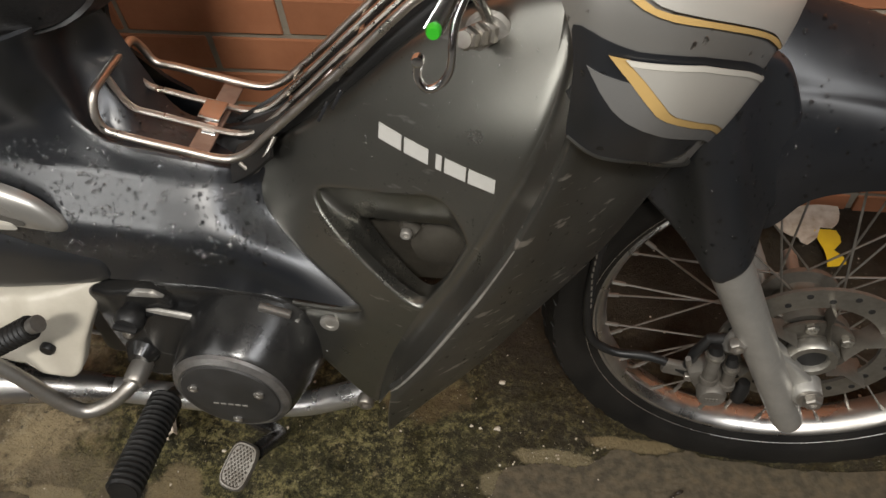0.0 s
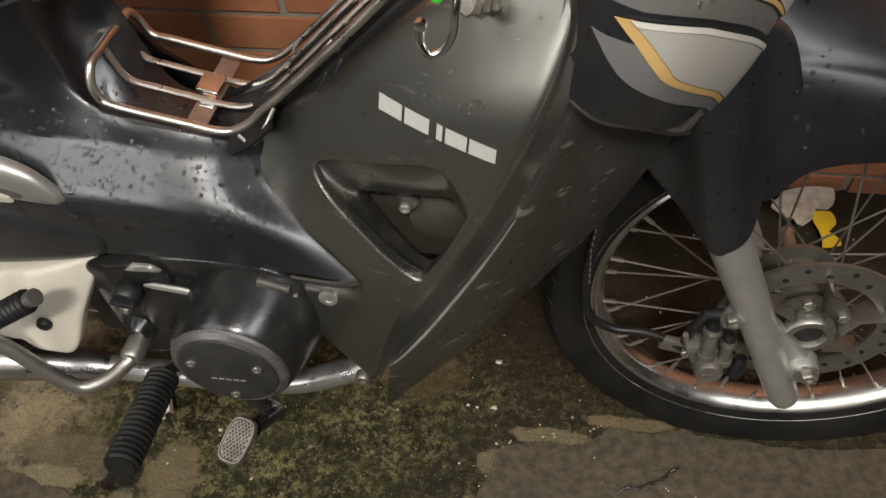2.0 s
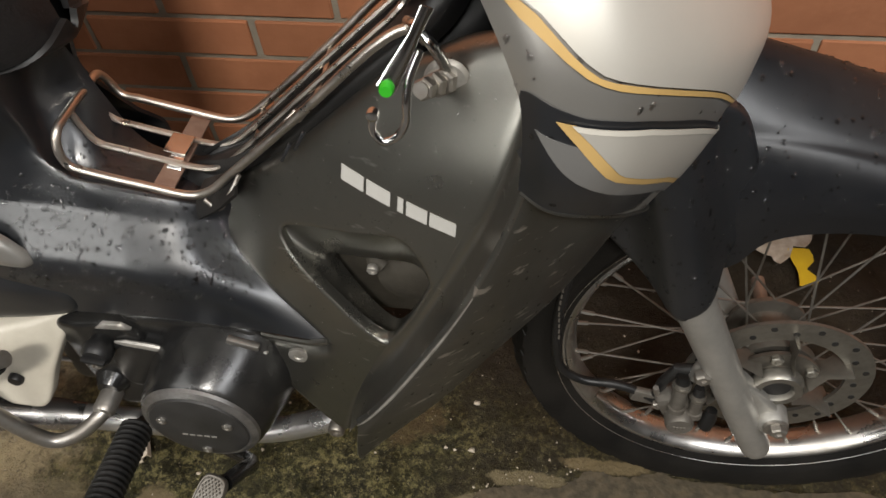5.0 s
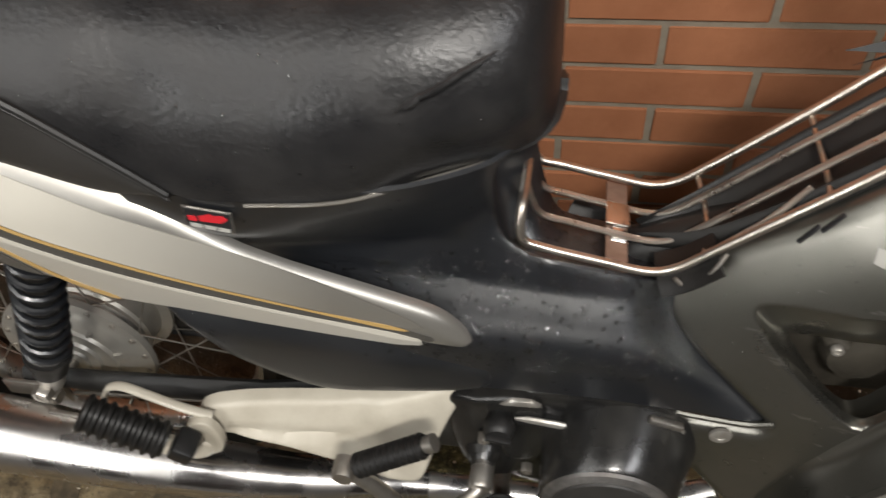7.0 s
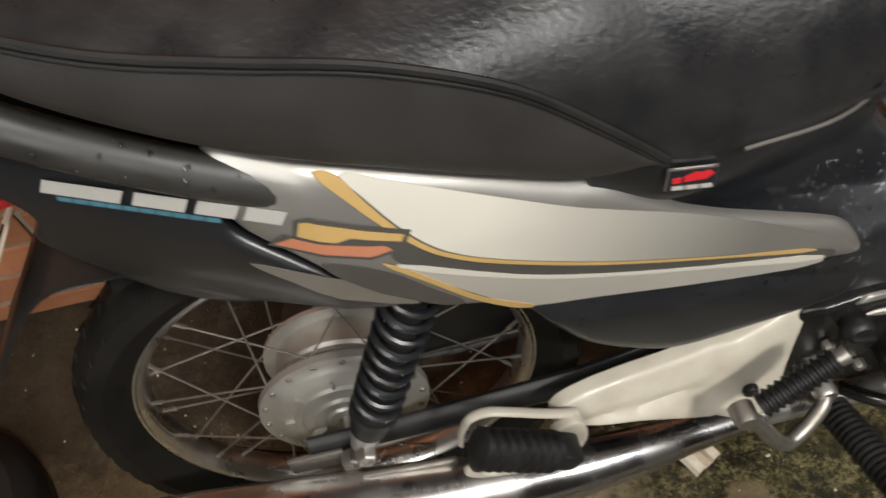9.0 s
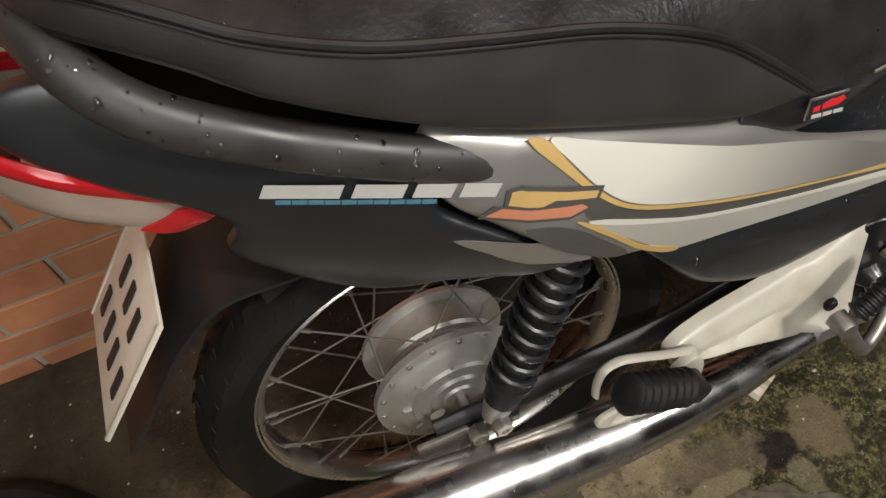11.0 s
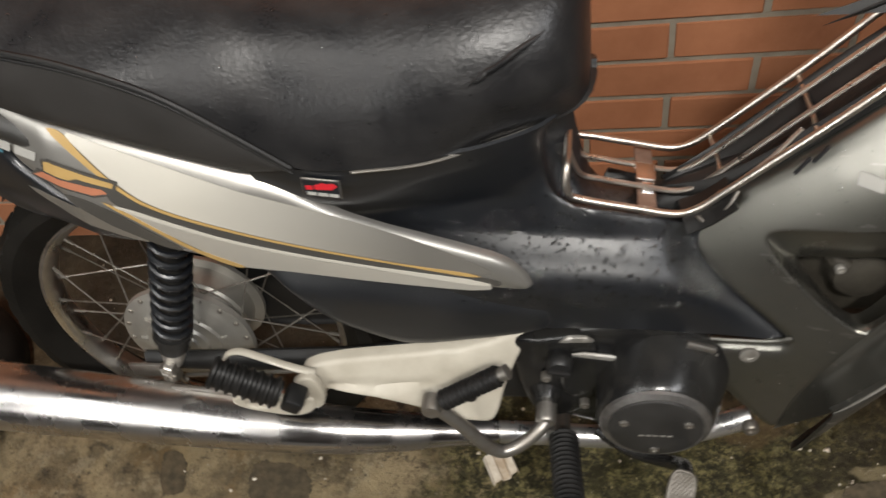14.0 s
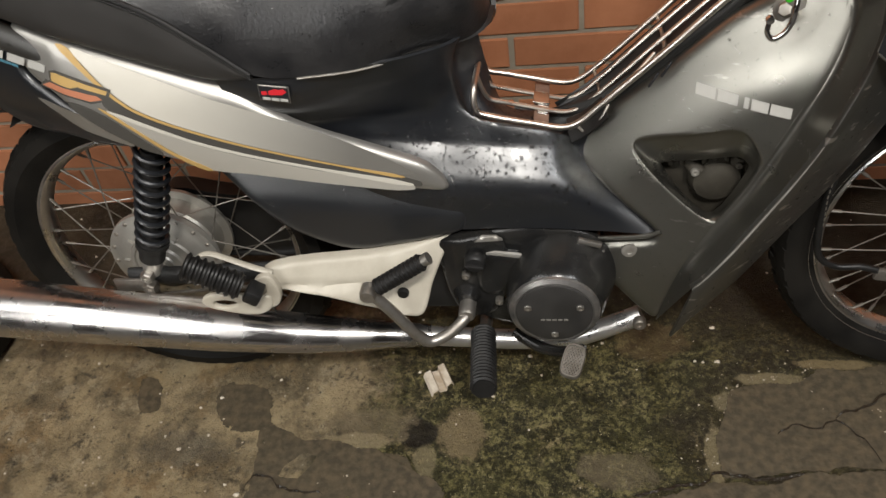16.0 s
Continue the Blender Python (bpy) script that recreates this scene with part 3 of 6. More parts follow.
# ---- motorcycle ----
REAR, FRONT = (-0.008, 0.0, 0.272), (1.222, 0.0, 0.276)
bike = thing("motorcycle", "parked underbone motorcycle in grey, silver and black, wet with rain", "motorcycle",
             m=pose(-0.945, 0.443, 0.0, -7.0, 0, 0))


# the leg shield's outer lip, and the line on its face where the flare to that lip begins
LIP = [(0.803, -0.175, 0.324), (0.812, -0.176, 0.335), (0.840, -0.180, 0.383), (0.870, -0.181, 0.439), (0.900, -0.186, 0.503), (0.923, -0.187, 0.556), (0.937, -0.183, 0.591), (0.950, -0.178, 0.629), (0.957, -0.174, 0.668), (0.955, -0.160, 0.728)]
BEND = [(0.772, 0.222), (0.789, 0.296), (0.822, 0.375), (0.859, 0.441), (0.888, 0.506), (0.911, 0.560), (0.926, 0.595), (0.937, 0.633), (0.943, 0.664), (0.945, 0.691)]


def flank_shield(x, z):
    """Half-width of the leg shield's face: flares forward and rolls over towards its top."""
    s = (x - 0.646) * 0.631 - (z - 0.484) * 0.776
    back = max(0.0, 1 - s / 0.105) ** 2
    return 0.0925 + 0.31 * (x - 0.8) + 0.17 * (0.55 - z) - 0.028 * back - 0.6 * max(0.0, s - 0.15) ** 2 - 1.35 * max(0.0, z - 0.56) ** 2


def flank_tail(x, z):
    """Half-width of the tail: widest behind the seat, bulging along its middle line."""
    d = (z - (0.672 - 0.43 * x)) / 0.075
    base = 0.150 - 0.095 * max(0, x - 0.08) - 0.25 * max(0, 0.05 - x) - 0.12 * max(0, z - 0.62)
    e = z - (0.706 - 0.496 * (x - 0.056))
    shelf = 0.35 * (e + math.sqrt(e * e + 0.00002)) if x > 0.03 else 0.35 * (e + math.sqrt(e * e + 0.00002)) * max(0.0, 1 - (0.03 - x) / 0.05)
    return base + 0.009 * max(-1.0, 1 - d * d) - shelf


def spokes(parent, centre, hub_r, hub_y, rim_r, count=36):
    for k in range(count):
        side = -1 if k % 2 else 1
        a = 2 * math.pi * k / count
        lead = (1 if (k // 2) % 2 else -1) * radians(38)
        p0 = (centre[0] + hub_r * math.cos(a + lead), side * hub_y, centre[2] + hub_r * math.sin(a + lead))
        p1 = (centre[0] + rim_r * math.cos(a), side * 0.006, centre[2] + rim_r * math.sin(a))
        bm = sweep([p0, p1], 0.0012, 6)
        n0 = Vector(p1) + (Vector(p0) - Vector(p1)).normalized() * 0.016
        sweep([p1, n0], 0.0026, 6, bm)
        part("spoke", bm, SPOKEM, parent)


def tread(bm, centre, R, half, count, depth=0.004):
    """Rows of raised tread blocks round the crown and shoulders."""
    for k in range(count):
        for s in (-1, 1):
            a0 = 2 * math.pi * (k + (0.25 if s > 0 else 0)) / count
            quad = []
            for rr in (0, depth):
                for (da, w, dr) in ((0.0, 0.16, 0.0), (0.55, 0.30, 0.0), (0.95, 0.94, -0.014), (0.35, 0.94, -0.014)):
                    a = a0 + da * 2 * math.pi / count
                    r = R + dr + rr - 0.002
                    quad.append(bm.verts.new((centre[0] + r * math.cos(a), s * w * half, centre[2] + r * math.sin(a))))
            b, t = quad[:4], quad[4:]
            bm.faces.new(t)
            for i in range(4):
                bm.faces.new((b[i], b[(i + 1) % 4], t[(i + 1) % 4], t[i]))
    bmesh.ops.recalc_face_normals(bm, faces=bm.faces)


def wheel(name, centre, R, half, label, hub, reach=0.09, hub_mat=HUBM):
    w = part(name, sweep([(centre[0], -reach, centre[2]), (centre[0], 0.09, centre[2])], 0.008, 12), STEEL, bike, label)
    prof = [(0.223, -0.021), (0.2365, -half * 0.80), (R - 0.032, -half), (R - 0.016, -half * 0.94), (R - 0.006, -half * 0.6), (R - 0.002, 0)]
    prof += [(r, -y) for r, y in prof[-2::-1]]
    bm = lathe(prof, centre, 96)
    part("tyre", bm, TYRE, w, "worn black tyre with block tread")
    bm = bmesh.new()
    tread(bm, centre, R - 0.002, half, 44)
    part("tread", bm, TYRE, w)["kind"] = "stuff"
    rim = [(0.237, -0.024), (0.2345, -0.0268), (0.2308, -0.0268), (0.2288, -0.0220), (0.2210, -0.0190), (0.2185, -0.0208), (0.2155, -0.0190), (0.210, -0.010), (0.208, 0.0)]
    rim += [(r, -y) for r, y in rim[-2::-1]] + [(0.223, 0.018), (0.215, 0.0), (0.223, -0.018)]
    part("rim", lathe(rim, centre, 96, close=True), RIMM, w, "chrome rim with splashes of dirt")
    part("hub", lathe(hub, centre, 64), hub_mat, w, "cast aluminium hub")
    return w


rear_hub = [(0.0, -0.060), (0.020, -0.060), (0.022, -0.057), (0.033, -0.057), (0.035, -0.053), (0.047, -0.053), (0.049, -0.056), (0.055, -0.056), (0.057, -0.052), (0.068, -0.051), (0.074, -0.047), (0.078, -0.046), (0.080, -0.044), (0.094, -0.042), (0.095, -0.034),
            (0.076, -0.032), (0.073, -0.026), (0.076, -0.024), (0.073, -0.018), (0.076, -0.016), (0.073, -0.010), (0.076, -0.006), (0.073, 0.0),
            (0.074, 0.026), (0.088, 0.028), (0.088, 0.034), (0.05, 0.04), (0.0, 0.045)]
rw = wheel("rear_wheel", REAR, 0.281, 0.042, "spoked rear wheel with chrome rim", rear_hub)
spokes(rw, REAR, 0.084, 0.037, 0.211)
for k in range(18):
    a = 2 * math.pi * k / 18
    part("spoke_head", bolt(0.0035, 0.003, (REAR[0] + 0.087 * math.cos(a), -0.042, REAR[2] + 0.087 * math.sin(a)), six=False), STEEL, rw)
for k in range(9):
    a = 2 * math.pi * k / 9 + 0.2
    part("hub_rib", box(REAR[0] + 0.062 * math.cos(a), -0.0525, REAR[2] + 0.062 * math.sin(a), 0.011, 0.005, 0.004, 0.0012, turn=pose(0, 0, 0, 0, -math.degrees(a), 0)), HUBM, rw)
front_hub = [(0.0, -0.055), (0.018, -0.055), (0.024, -0.050), (0.026, -0.036), (0.040, -0.034), (0.042, -0.026), (0.030, -0.02), (0.026, 0.0),
             (0.030, 0.02), (0.042, 0.024), (0.042, 0.03), (0.02, 0.04), (0.0, 0.05)]
fw = wheel("front_wheel", FRONT, 0.281, 0.038, "spoked front wheel with chrome rim", front_hub, 0.056, DISCM)
spokes(fw, FRONT, 0.036, 0.028, 0.211)


def brake_disc():
    y0, y1 = -0.047, -0.043
    d = part("brake_disc", lathe([(0.068, y0), (0.095, y0), (0.095, y1), (0.068, y1)], FRONT, 72, close=True), RINGM, fw, "drilled steel brake disc")
    for k in range(6):
        a = radians(60 * k + 12)
        p = [(FRONT[0] + r * math.cos(a + t), y0 + 0.002, FRONT[2] + r * math.sin(a + t)) for r, t in ((0.03, 0.0), (0.050, 0.22), (0.074, 0.3))]
        part("disc_arm", sweep(p, [0.019, 0.012, 0.020], 8, flat=0.10, up=(0, 1, 0)), DISCM, fw)
    part("disc_carrier", lathe([(0.022, y0), (0.044, y0), (0.044, y1), (0.022, y1)], FRONT, 48, close=True), DISCM, fw)
    return d


brake_disc()
for k in range(24):
    a, r = 2 * math.pi * k / 24, 0.078 + 0.008 * (k % 2)
    part("disc_hole", lathe([(0.0, -0.0476), (0.0033, -0.0476), (0.0033, -0.046), (0.0, -0.046)], (FRONT[0] + r * math.cos(a), 0, FRONT[2] + r * math.sin(a)), 10), BLACKP, fw)
for k in range(5):
    a = radians(72 * k + 30)
    bt = part("disc_bolt", bolt(0.0068, 0.005, (FRONT[0] + 0.036 * math.cos(a), -0.047, FRONT[2] + 0.036 * math.sin(a))), RINGM, fw)

# fork, fender and front brake
FORK0, FORK1 = Vector((1.226, -0.068, 0.166)), Vector((1.045, -0.068, 0.560))
fork = part("fork", sweep([FORK0.lerp(FORK1, t) for t in (0, 0.004, 0.02, 0.05, 0.2, 0.4, 0.55, 0.72)], [0.013, 0.0155, 0.0168, 0.0172, 0.018, 0.0185, 0.0195, 0.0215], 28), FORKM, bike, "silver painted telescopic fork leg")
part("upper_tube", sweep([FORK0.lerp(FORK1, 0.7), FORK1], 0.0165, 16), CHROME, fork)
part("axle_lug", panel([(1.140, 0.345), (1.158, 0.326), (1.192, 0.289), (1.226, 0.252), (1.240, 0.238), (1.246, 0.222), (1.240, 0.207), (1.228, 0.198), (1.205, 0.205), (1.180, 0.26)], lambda x, z: 0.071, 0.012, 0.008, 0.004, 0.004), FORKM, fork)
part("axle_boss", lathe([(0.0, -0.082), (0.013, -0.082), (0.0155, -0.079), (0.0165, -0.060), (0.0, -0.060)], (1.226, 0, 0.234), 28), FORKM, fork)
part("axle_washer", lathe([(0.0, -0.0855), (0.0125, -0.0855), (0.013, -0.082), (0.0, -0.082)], (1.227, 0, 0.238), 24), STEEL, fork)
part("axle_nut", bolt(0.0095, 0.008, (1.228, -0.0855, 0.240)), STEEL, fork)
part("caliper_lug", sweep([(1.158, -0.068, 0.330), (1.140, -0.066, 0.312), (1.136, -0.062, 0.290)], [0.013, 0.010, 0.008], 10), FORKM, fork)
part("caliper_bolt", bolt(0.009, 0.010, (1.137, -0.076, 0.315)), STEEL, fork)
part("fork", sweep([Vector((FORK0.lerp(FORK1, t).x, 0.068, FORK0.lerp(FORK1, t).z)) for t in (0, 0.05, 0.4, 0.72, 1)], [0.016, 0.0175, 0.0185, 0.021, 0.0165], 18), FORKM, bike, "silver painted telescopic fork leg")

cal = part("brake_caliper", box(1.124, -0.056, 0.236, 0.036, 0.030, 0.036, 0.007, turn=pose(0, 0, 0, 0, -25, 0)), CALIPER, bike, "dull grey brake caliper with pistons")
for x, z0, z1, r in ((1.124, 0.285, 0.240, 0.0098), (1.144, 0.266, 0.232, 0.0088)):
    part("piston_housing", sweep([(x, -0.068, z0), (x, -0.069, z0 - 0.006), (x, -0.070, z0 - 0.007), (x, -0.072, z1 + 0.007), (x, -0.072, z1 + 0.006), (x, -0.073, z1)], [r * 0.82, r * 0.85, r * 0.72, r * 0.80, r, r], 16), CALIPER, cal)
    part("boot_ring", sweep([(x, -0.0685, z0 - 0.004), (x, -0.0688, z0 - 0.0075)], r * 1.02, 16), RINGM, cal, "bright ring")
    part("slide_cap", sweep([(x - 0.001, -0.066, z0 + 0.009), (x, -0.068, z0 - 0.001)], [r * 0.6, r * 0.8], 14), RUBBER, cal)
part("piston_cap", lathe([(0.0, -0.086), (0.0135, -0.086), (0.0155, -0.082), (0.0160, -0.060), (0.0, -0.06)], (1.130, 0, 0.224), 24), CALIPER, cal)
for k in range(4):
    part("cap_mark", box(1.1245 + 0.0036 * k, -0.0863, 0.2225, 0.0024, 0.0008, 0.0042, 0.0002), STEEL, cal)
part("slide_boot", sweep([(1.163, -0.069, 0.238), (1.162, -0.071, 0.226), (1.160, -0.073, 0.210)], [0.006, 0.0085, 0.0075], 14), RUBBER, cal)
part("bracket", box(1.098, -0.052, 0.228, 0.040, 0.010, 0.020, 0.004, turn=pose(0, 0, 0, 0, 12, 0)), CALIPER, cal)
part("bracket_arm", sweep([(1.140, -0.060, 0.300), (1.118, -0.056, 0.292), (1.108, -0.054, 0.262), (1.104, -0.053, 0.236)], [0.006, 0.006, 0.006, 0.005], 10), BLACKP, cal)
part("bleed_nipple", sweep([(1.104, -0.06, 0.246), (1.100, -0.064, 0.264)], 0.0032, 8), STEEL, cal)
part("banjo_bolt", bolt(0.0065, 0.006, (1.108, -0.058, 0.226)), STEEL, cal)
hose_pts = [(1.02, -0.02, 0.52), (1.000, -0.042, 0.44), (0.992, -0.047, 0.38), (0.990, -0.048, 0.31), (1.000, -0.048, 0.262), (1.025, -0.048, 0.243), (1.06, -0.05, 0.243), (1.092, -0.052, 0.232), (1.112, -0.056, 0.222)]
hose = part("brake_hose", sweep(spline(hose_pts, 6), 0.0052, 10), RUBBER, bike, "black rubber brake hose")
for k in range(12):
    u = 0.30 + 0.0093 * k
    z = 0.43 - 0.0095 * k
    part("printed_mark", box(0.9895 + 0.0006 * abs(6 - k) , -0.0527, z, 0.0016, 0.0006, 0.006, 0), STEEL, hose)


def fender():
    """The front mudguard: a creased arch that rises backwards under the nose cover."""
    crest = [(1.030, 0.672), (1.080, 0.664), (1.130, 0.649), (1.180, 0.634), (1.235, 0.615), (1.330, 0.592), (1.420, 0.545), (1.490, 0.480)]
    crease = [(1.030, 0.606), (1.080, 0.607), (1.120, 0.605), (1.165, 0.601), (1.225, 0.589), (1.315, 0.568), (1.400, 0.522), (1.465, 0.460)]
    low = [(1.050, 0.470), (1.090, 0.465), (1.129, 0.476), (1.152, 0.509), (1.205, 0.524), (1.290, 0.515), (1.360, 0.476), (1.410, 0.428)]
    rows = []
    for (tx, tz), (cx, cz), (lx, lz) in zip(crest, crease, low):
        side = [(lx + (cx - lx) * k, -y, lz + (cz - lz) * k) for k, y in ((0.0, 0.074), (0.45, 0.078), (0.78, 0.073), (0.95, 0.0635), (1.0, 0.0575))]
        roof = [(cx + (tx - cx) * k, -y, cz + (tz - cz) * k) for k, y in ((0.22, 0.050), (0.72, 0.024))]
        row = side + roof + [(tx, 0.0, tz)]
        rows.append(row + [(x, -y, z) for x, y, z in row[-2::-1]])
    return part("front_fender", loft(rows, 4, 3, 0.003), FENDER, bike, "glossy black front mudguard beaded with rain")


fender()
ax0, ax1 = np.array([1.112, 0.400]), np.array([1.058, 0.600])


def flank_forkcover(x, z):
    p, d = np.array([x, z]) - ax0, (ax1 - ax0) / np.linalg.norm(ax1 - ax0)
    off = p[0] * d[1] - p[1] * d[0]
    return 0.068 + 0.032 / (1 + (off / 0.027) ** 4) + 0.008 * math.exp(-(off / 0.06) ** 2)


part("bearing_ring", lathe([(0.014, -0.058), (0.017, -0.064), (0.024, -0.064), (0.027, -0.060), (0.027, -0.052), (0.014, -0.052)], FRONT, 40, close=True), RINGM, fw, "dull bearing ring")
part("bearing_seal", lathe([(0.0, -0.0585), (0.0145, -0.0585), (0.0145, -0.052), (0.0, -0.052)], FRONT, 24), BLACKP, fw)

part("fork_cover", panel([(1.040, 0.60), (1.040, 0.556), (1.018, 0.508), (1.034, 0.487), (1.049, 0.471), (1.070, 0.450), (1.085, 0.434), (1.094, 0.434), (1.106, 0.443), (1.119, 0.460), (1.121, 0.485), (1.126, 0.506), (1.134, 0.530),
                          (1.132, 0.565), (1.122, 0.60), (1.10, 0.640), (1.06, 0.650), (1.035, 0.635)], flank_forkcover, 0.004, 0.009, 0.006, 0.006), BLACK, bike, "glossy black fork cover with scratches")

# leg shield
SHIELD = [(0.651, 0.476), (0.688, 0.511), (0.738, 0.551), (0.768, 0.576), (0.836, 0.638), (0.878, 0.663), (0.902, 0.677), (0.924, 0.686), (0.945, 0.690), (0.955, 0.684), (0.956, 0.660),
          (0.948, 0.630), (0.936, 0.590), (0.921, 0.555), (0.898, 0.502), (0.868, 0.436), (0.834, 0.372), (0.797, 0.300), (0.778, 0.240), (0.770, 0.214), (0.756, 0.222), (0.715, 0.262), (0.680, 0.296), (0.660, 0.318),
          (0.70, 0.338), (0.757, 0.352), (0.766, 0.360), (0.755, 0.372), (0.709, 0.408), (0.658, 0.457)]
WIN_OUT = [(0.731, 0.484), (0.745, 0.493), (0.800, 0.508), (0.850, 0.521), (0.859, 0.516), (0.876, 0.484), (0.874, 0.472), (0.840, 0.403), (0.829, 0.396), (0.780, 0.428)]
WIN_IN = [(0.768, 0.447), (0.776, 0.451), (0.815, 0.460), (0.858, 0.470), (0.866, 0.466), (0.873, 0.456), (0.871, 0.444), (0.838, 0.381), (0.829, 0.378), (0.797, 0.403)]
shield = part("leg_shield", panel(SHIELD, flank_shield, 0.004, 0.011, 0.010, 0.008, holes=[WIN_OUT], smooth=3, hole_roll=0.3), GREY, bike, "dark grey metallic plastic leg shield with scuffs")
part("leg_shield", panel(SHIELD, flank_shield, 0.004, 0.02, 0.010, 0.008, side=1.0), GREY, bike, "dark grey metallic plastic leg shield")
a, b = spline(WIN_OUT, 4, True), spline(WIN_IN, 4, True)
rows = []
for t, depth in ((-0.06, 0.0125), (0.0, 0.0083), (0.06, 0.0095), (0.5, 0.017), (0.9, 0.027), (0.97, 0.031), (1.0, 0.036), (1.0, 0.046)):
    rows.append([(p[0] * (1 - t) + q[0] * t, -flank_shield(*p) * (1 - t) - flank_shield(*q) * t + depth, p[1] * (1 - t) + q[1] * t) for p, q in zip(a + a[:1], b + b[:1])])
part("vent_bezel", loft(rows, 1, 1, 0), GREY, shield, "recessed vent opening")
part("bolt", bolt(0.011, 0.004, (0.729, 0.001 - flank_shield(0.729, 0.333), 0.333), six=False), ALUMIN, shield, "round steel bolt")
# what shows through the vent
cyl = part("cylinder_head", box(0.83, -0.010, 0.41, 0.18, 0.07, 0.15, 0.012), VENTM, bike, "dull finned cylinder behind the vent")
for k in range(7):
    part("cooling_fin", box(0.782 + 0.014 * k, -0.034, 0.452, 0.007, 0.050, 0.030, 0.003), VENTM, cyl)
part("head_cover", lathe([(0.0, -0.066), (0.020, -0.066), (0.024, -0.063), (0.030, -0.062), (0.033, -0.056), (0.036, -0.044), (0.036, -0.03), (0.0, -0.03)], (0.842, 0, 0.412), 40), VENTM, cyl, "round dusty cover")
part("cover_lug", sweep([(0.806, -0.046, 0.438), (0.812, -0.060, 0.435), (0.82, -0.064, 0.43)], [0.009, 0.010, 0.008], 12), VENTM, cyl)
part("cover_lug", sweep([(0.862, -0.046, 0.436), (0.866, -0.058, 0.440), (0.868, -0.060, 0.45)], [0.008, 0.009, 0.007], 12), VENTM, cyl)
part("bolt", bolt(0.0055, 0.006, (0.811, -0.070, 0.436), six=False), ALUMIN, cyl)
part("bolt", bolt(0.0045, 0.005, (0.866, -0.066, 0.441), six=False), DISCM, cyl)

rows = []
STEEP = ((-0.10, -0.03), (0.0, 0.0), (0.40, 0.02), (0.74, 0.09), (0.91, 0.27), (0.98, 0.60), (1.0, 0.90), (1.01, 1.0), (1.05, 1.0), (1.10, 0.96))
for i, ((x, y, z), (bx, bz)) in enumerate(zip(LIP, BEND)):
    h = flank_shield(bx, bz)
    even = (1.0, 0.35, 0.1)[i] if i < 3 else 0.0
    rows.append([(bx + (x - bx) * k, -h * (1 - w) + y * w, bz + (z - bz) * k) for k, w in ((k, w * (1 - even) + k * even) for k, w in STEEP)])
part("shield_flare", loft(rows, 4, 3, 0.0), GREY, shield, "outward flare along the front of the leg shield")
part("shield_flare", loft(rows, 4, 3, 0.0, mirror=True), GREY, shield, "outward flare along the front of the leg shield")
edge = [(0.788, 0.204, 0.150), (0.797, 0.213, 0.146), (0.832, 0.246, 0.132), (0.875, 0.285, 0.116), (0.935, 0.367, 0.100), (0.975, 0.428, 0.095), (1.000, 0.473, 0.092), (1.020, 0.514, 0.089), (1.036, 0.552, 0.088), (1.044, 0.585, 0.088)]
rows = []
for (x, y, z), (ex, ez, eh) in zip(LIP, edge):
    rows.append([(x - 0.002, y + 0.006, z), (x + 0.001, y - 0.001, z), (x * 0.6 + ex * 0.4, y * 0.62 - eh * 0.38 - 0.006, z * 0.6 + ez * 0.4), (ex, -eh, ez), (ex + 0.004, -eh + 0.012, ez - 0.004)])
# Thin pale line for the lip's wear and its edge highlight together.
worn = [(x + 0.001, y - 0.0012, z) for x, y, z in spline(LIP[:7], 6)]
part("pale_edge_line", sweep(worn[:30], [0.0014 * math.sin(math.pi * (k + 1) / 32) + 0.0002 for k in range(30)], 6), ALUMIN, shield, "pale line of wear and edge highlight on the leg shield")
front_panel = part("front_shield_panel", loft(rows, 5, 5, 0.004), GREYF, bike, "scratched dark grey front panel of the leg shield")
part("front_shield_panel", loft(rows, 5, 5, 0.004, mirror=True), GREY, bike, "dark grey front panel of the leg shield")

# nose cover with its decals
COVER = [
    [(0.950, -0.185, 0.655), (0.970, -0.186, 0.640), (0.998, -0.176, 0.628), (1.028, -0.135, 0.592), (1.048, -0.085, 0.560), (1.054, 0.0, 0.545)],
    [(0.952, -0.190, 0.690), (0.972, -0.198, 0.676), (1.005, -0.190, 0.666), (1.044, -0.140, 0.632), (1.068, -0.085, 0.600), (1.076, 0.0, 0.585)],
    [(0.950, -0.190, 0.722), (0.972, -0.200, 0.714), (1.010, -0.192, 0.704), (1.056, -0.140, 0.672), (1.084, -0.085, 0.642), (1.094, 0.0, 0.628)],
    [(0.936, -0.180, 0.757), (0.966, -0.196, 0.752), (1.008, -0.190, 0.744), (1.062, -0.140, 0.715), (1.096, -0.080, 0.682), (1.108, 0.0, 0.668)],
    [(0.916, -0.160, 0.790), (0.950, -0.178, 0.790), (0.998, -0.172, 0.784), (1.058, -0.125, 0.752), (1.098, -0.070, 0.712), (1.112, 0.0, 0.698)],
    [(0.890, -0.130, 0.830), (0.930, -0.150, 0.832), (0.980, -0.145, 0.828), (1.040, -0.100, 0.795), (1.075, -0.055, 0.755), (1.088, 0.0, 0.742)],
]
CG = np.array(COVER)


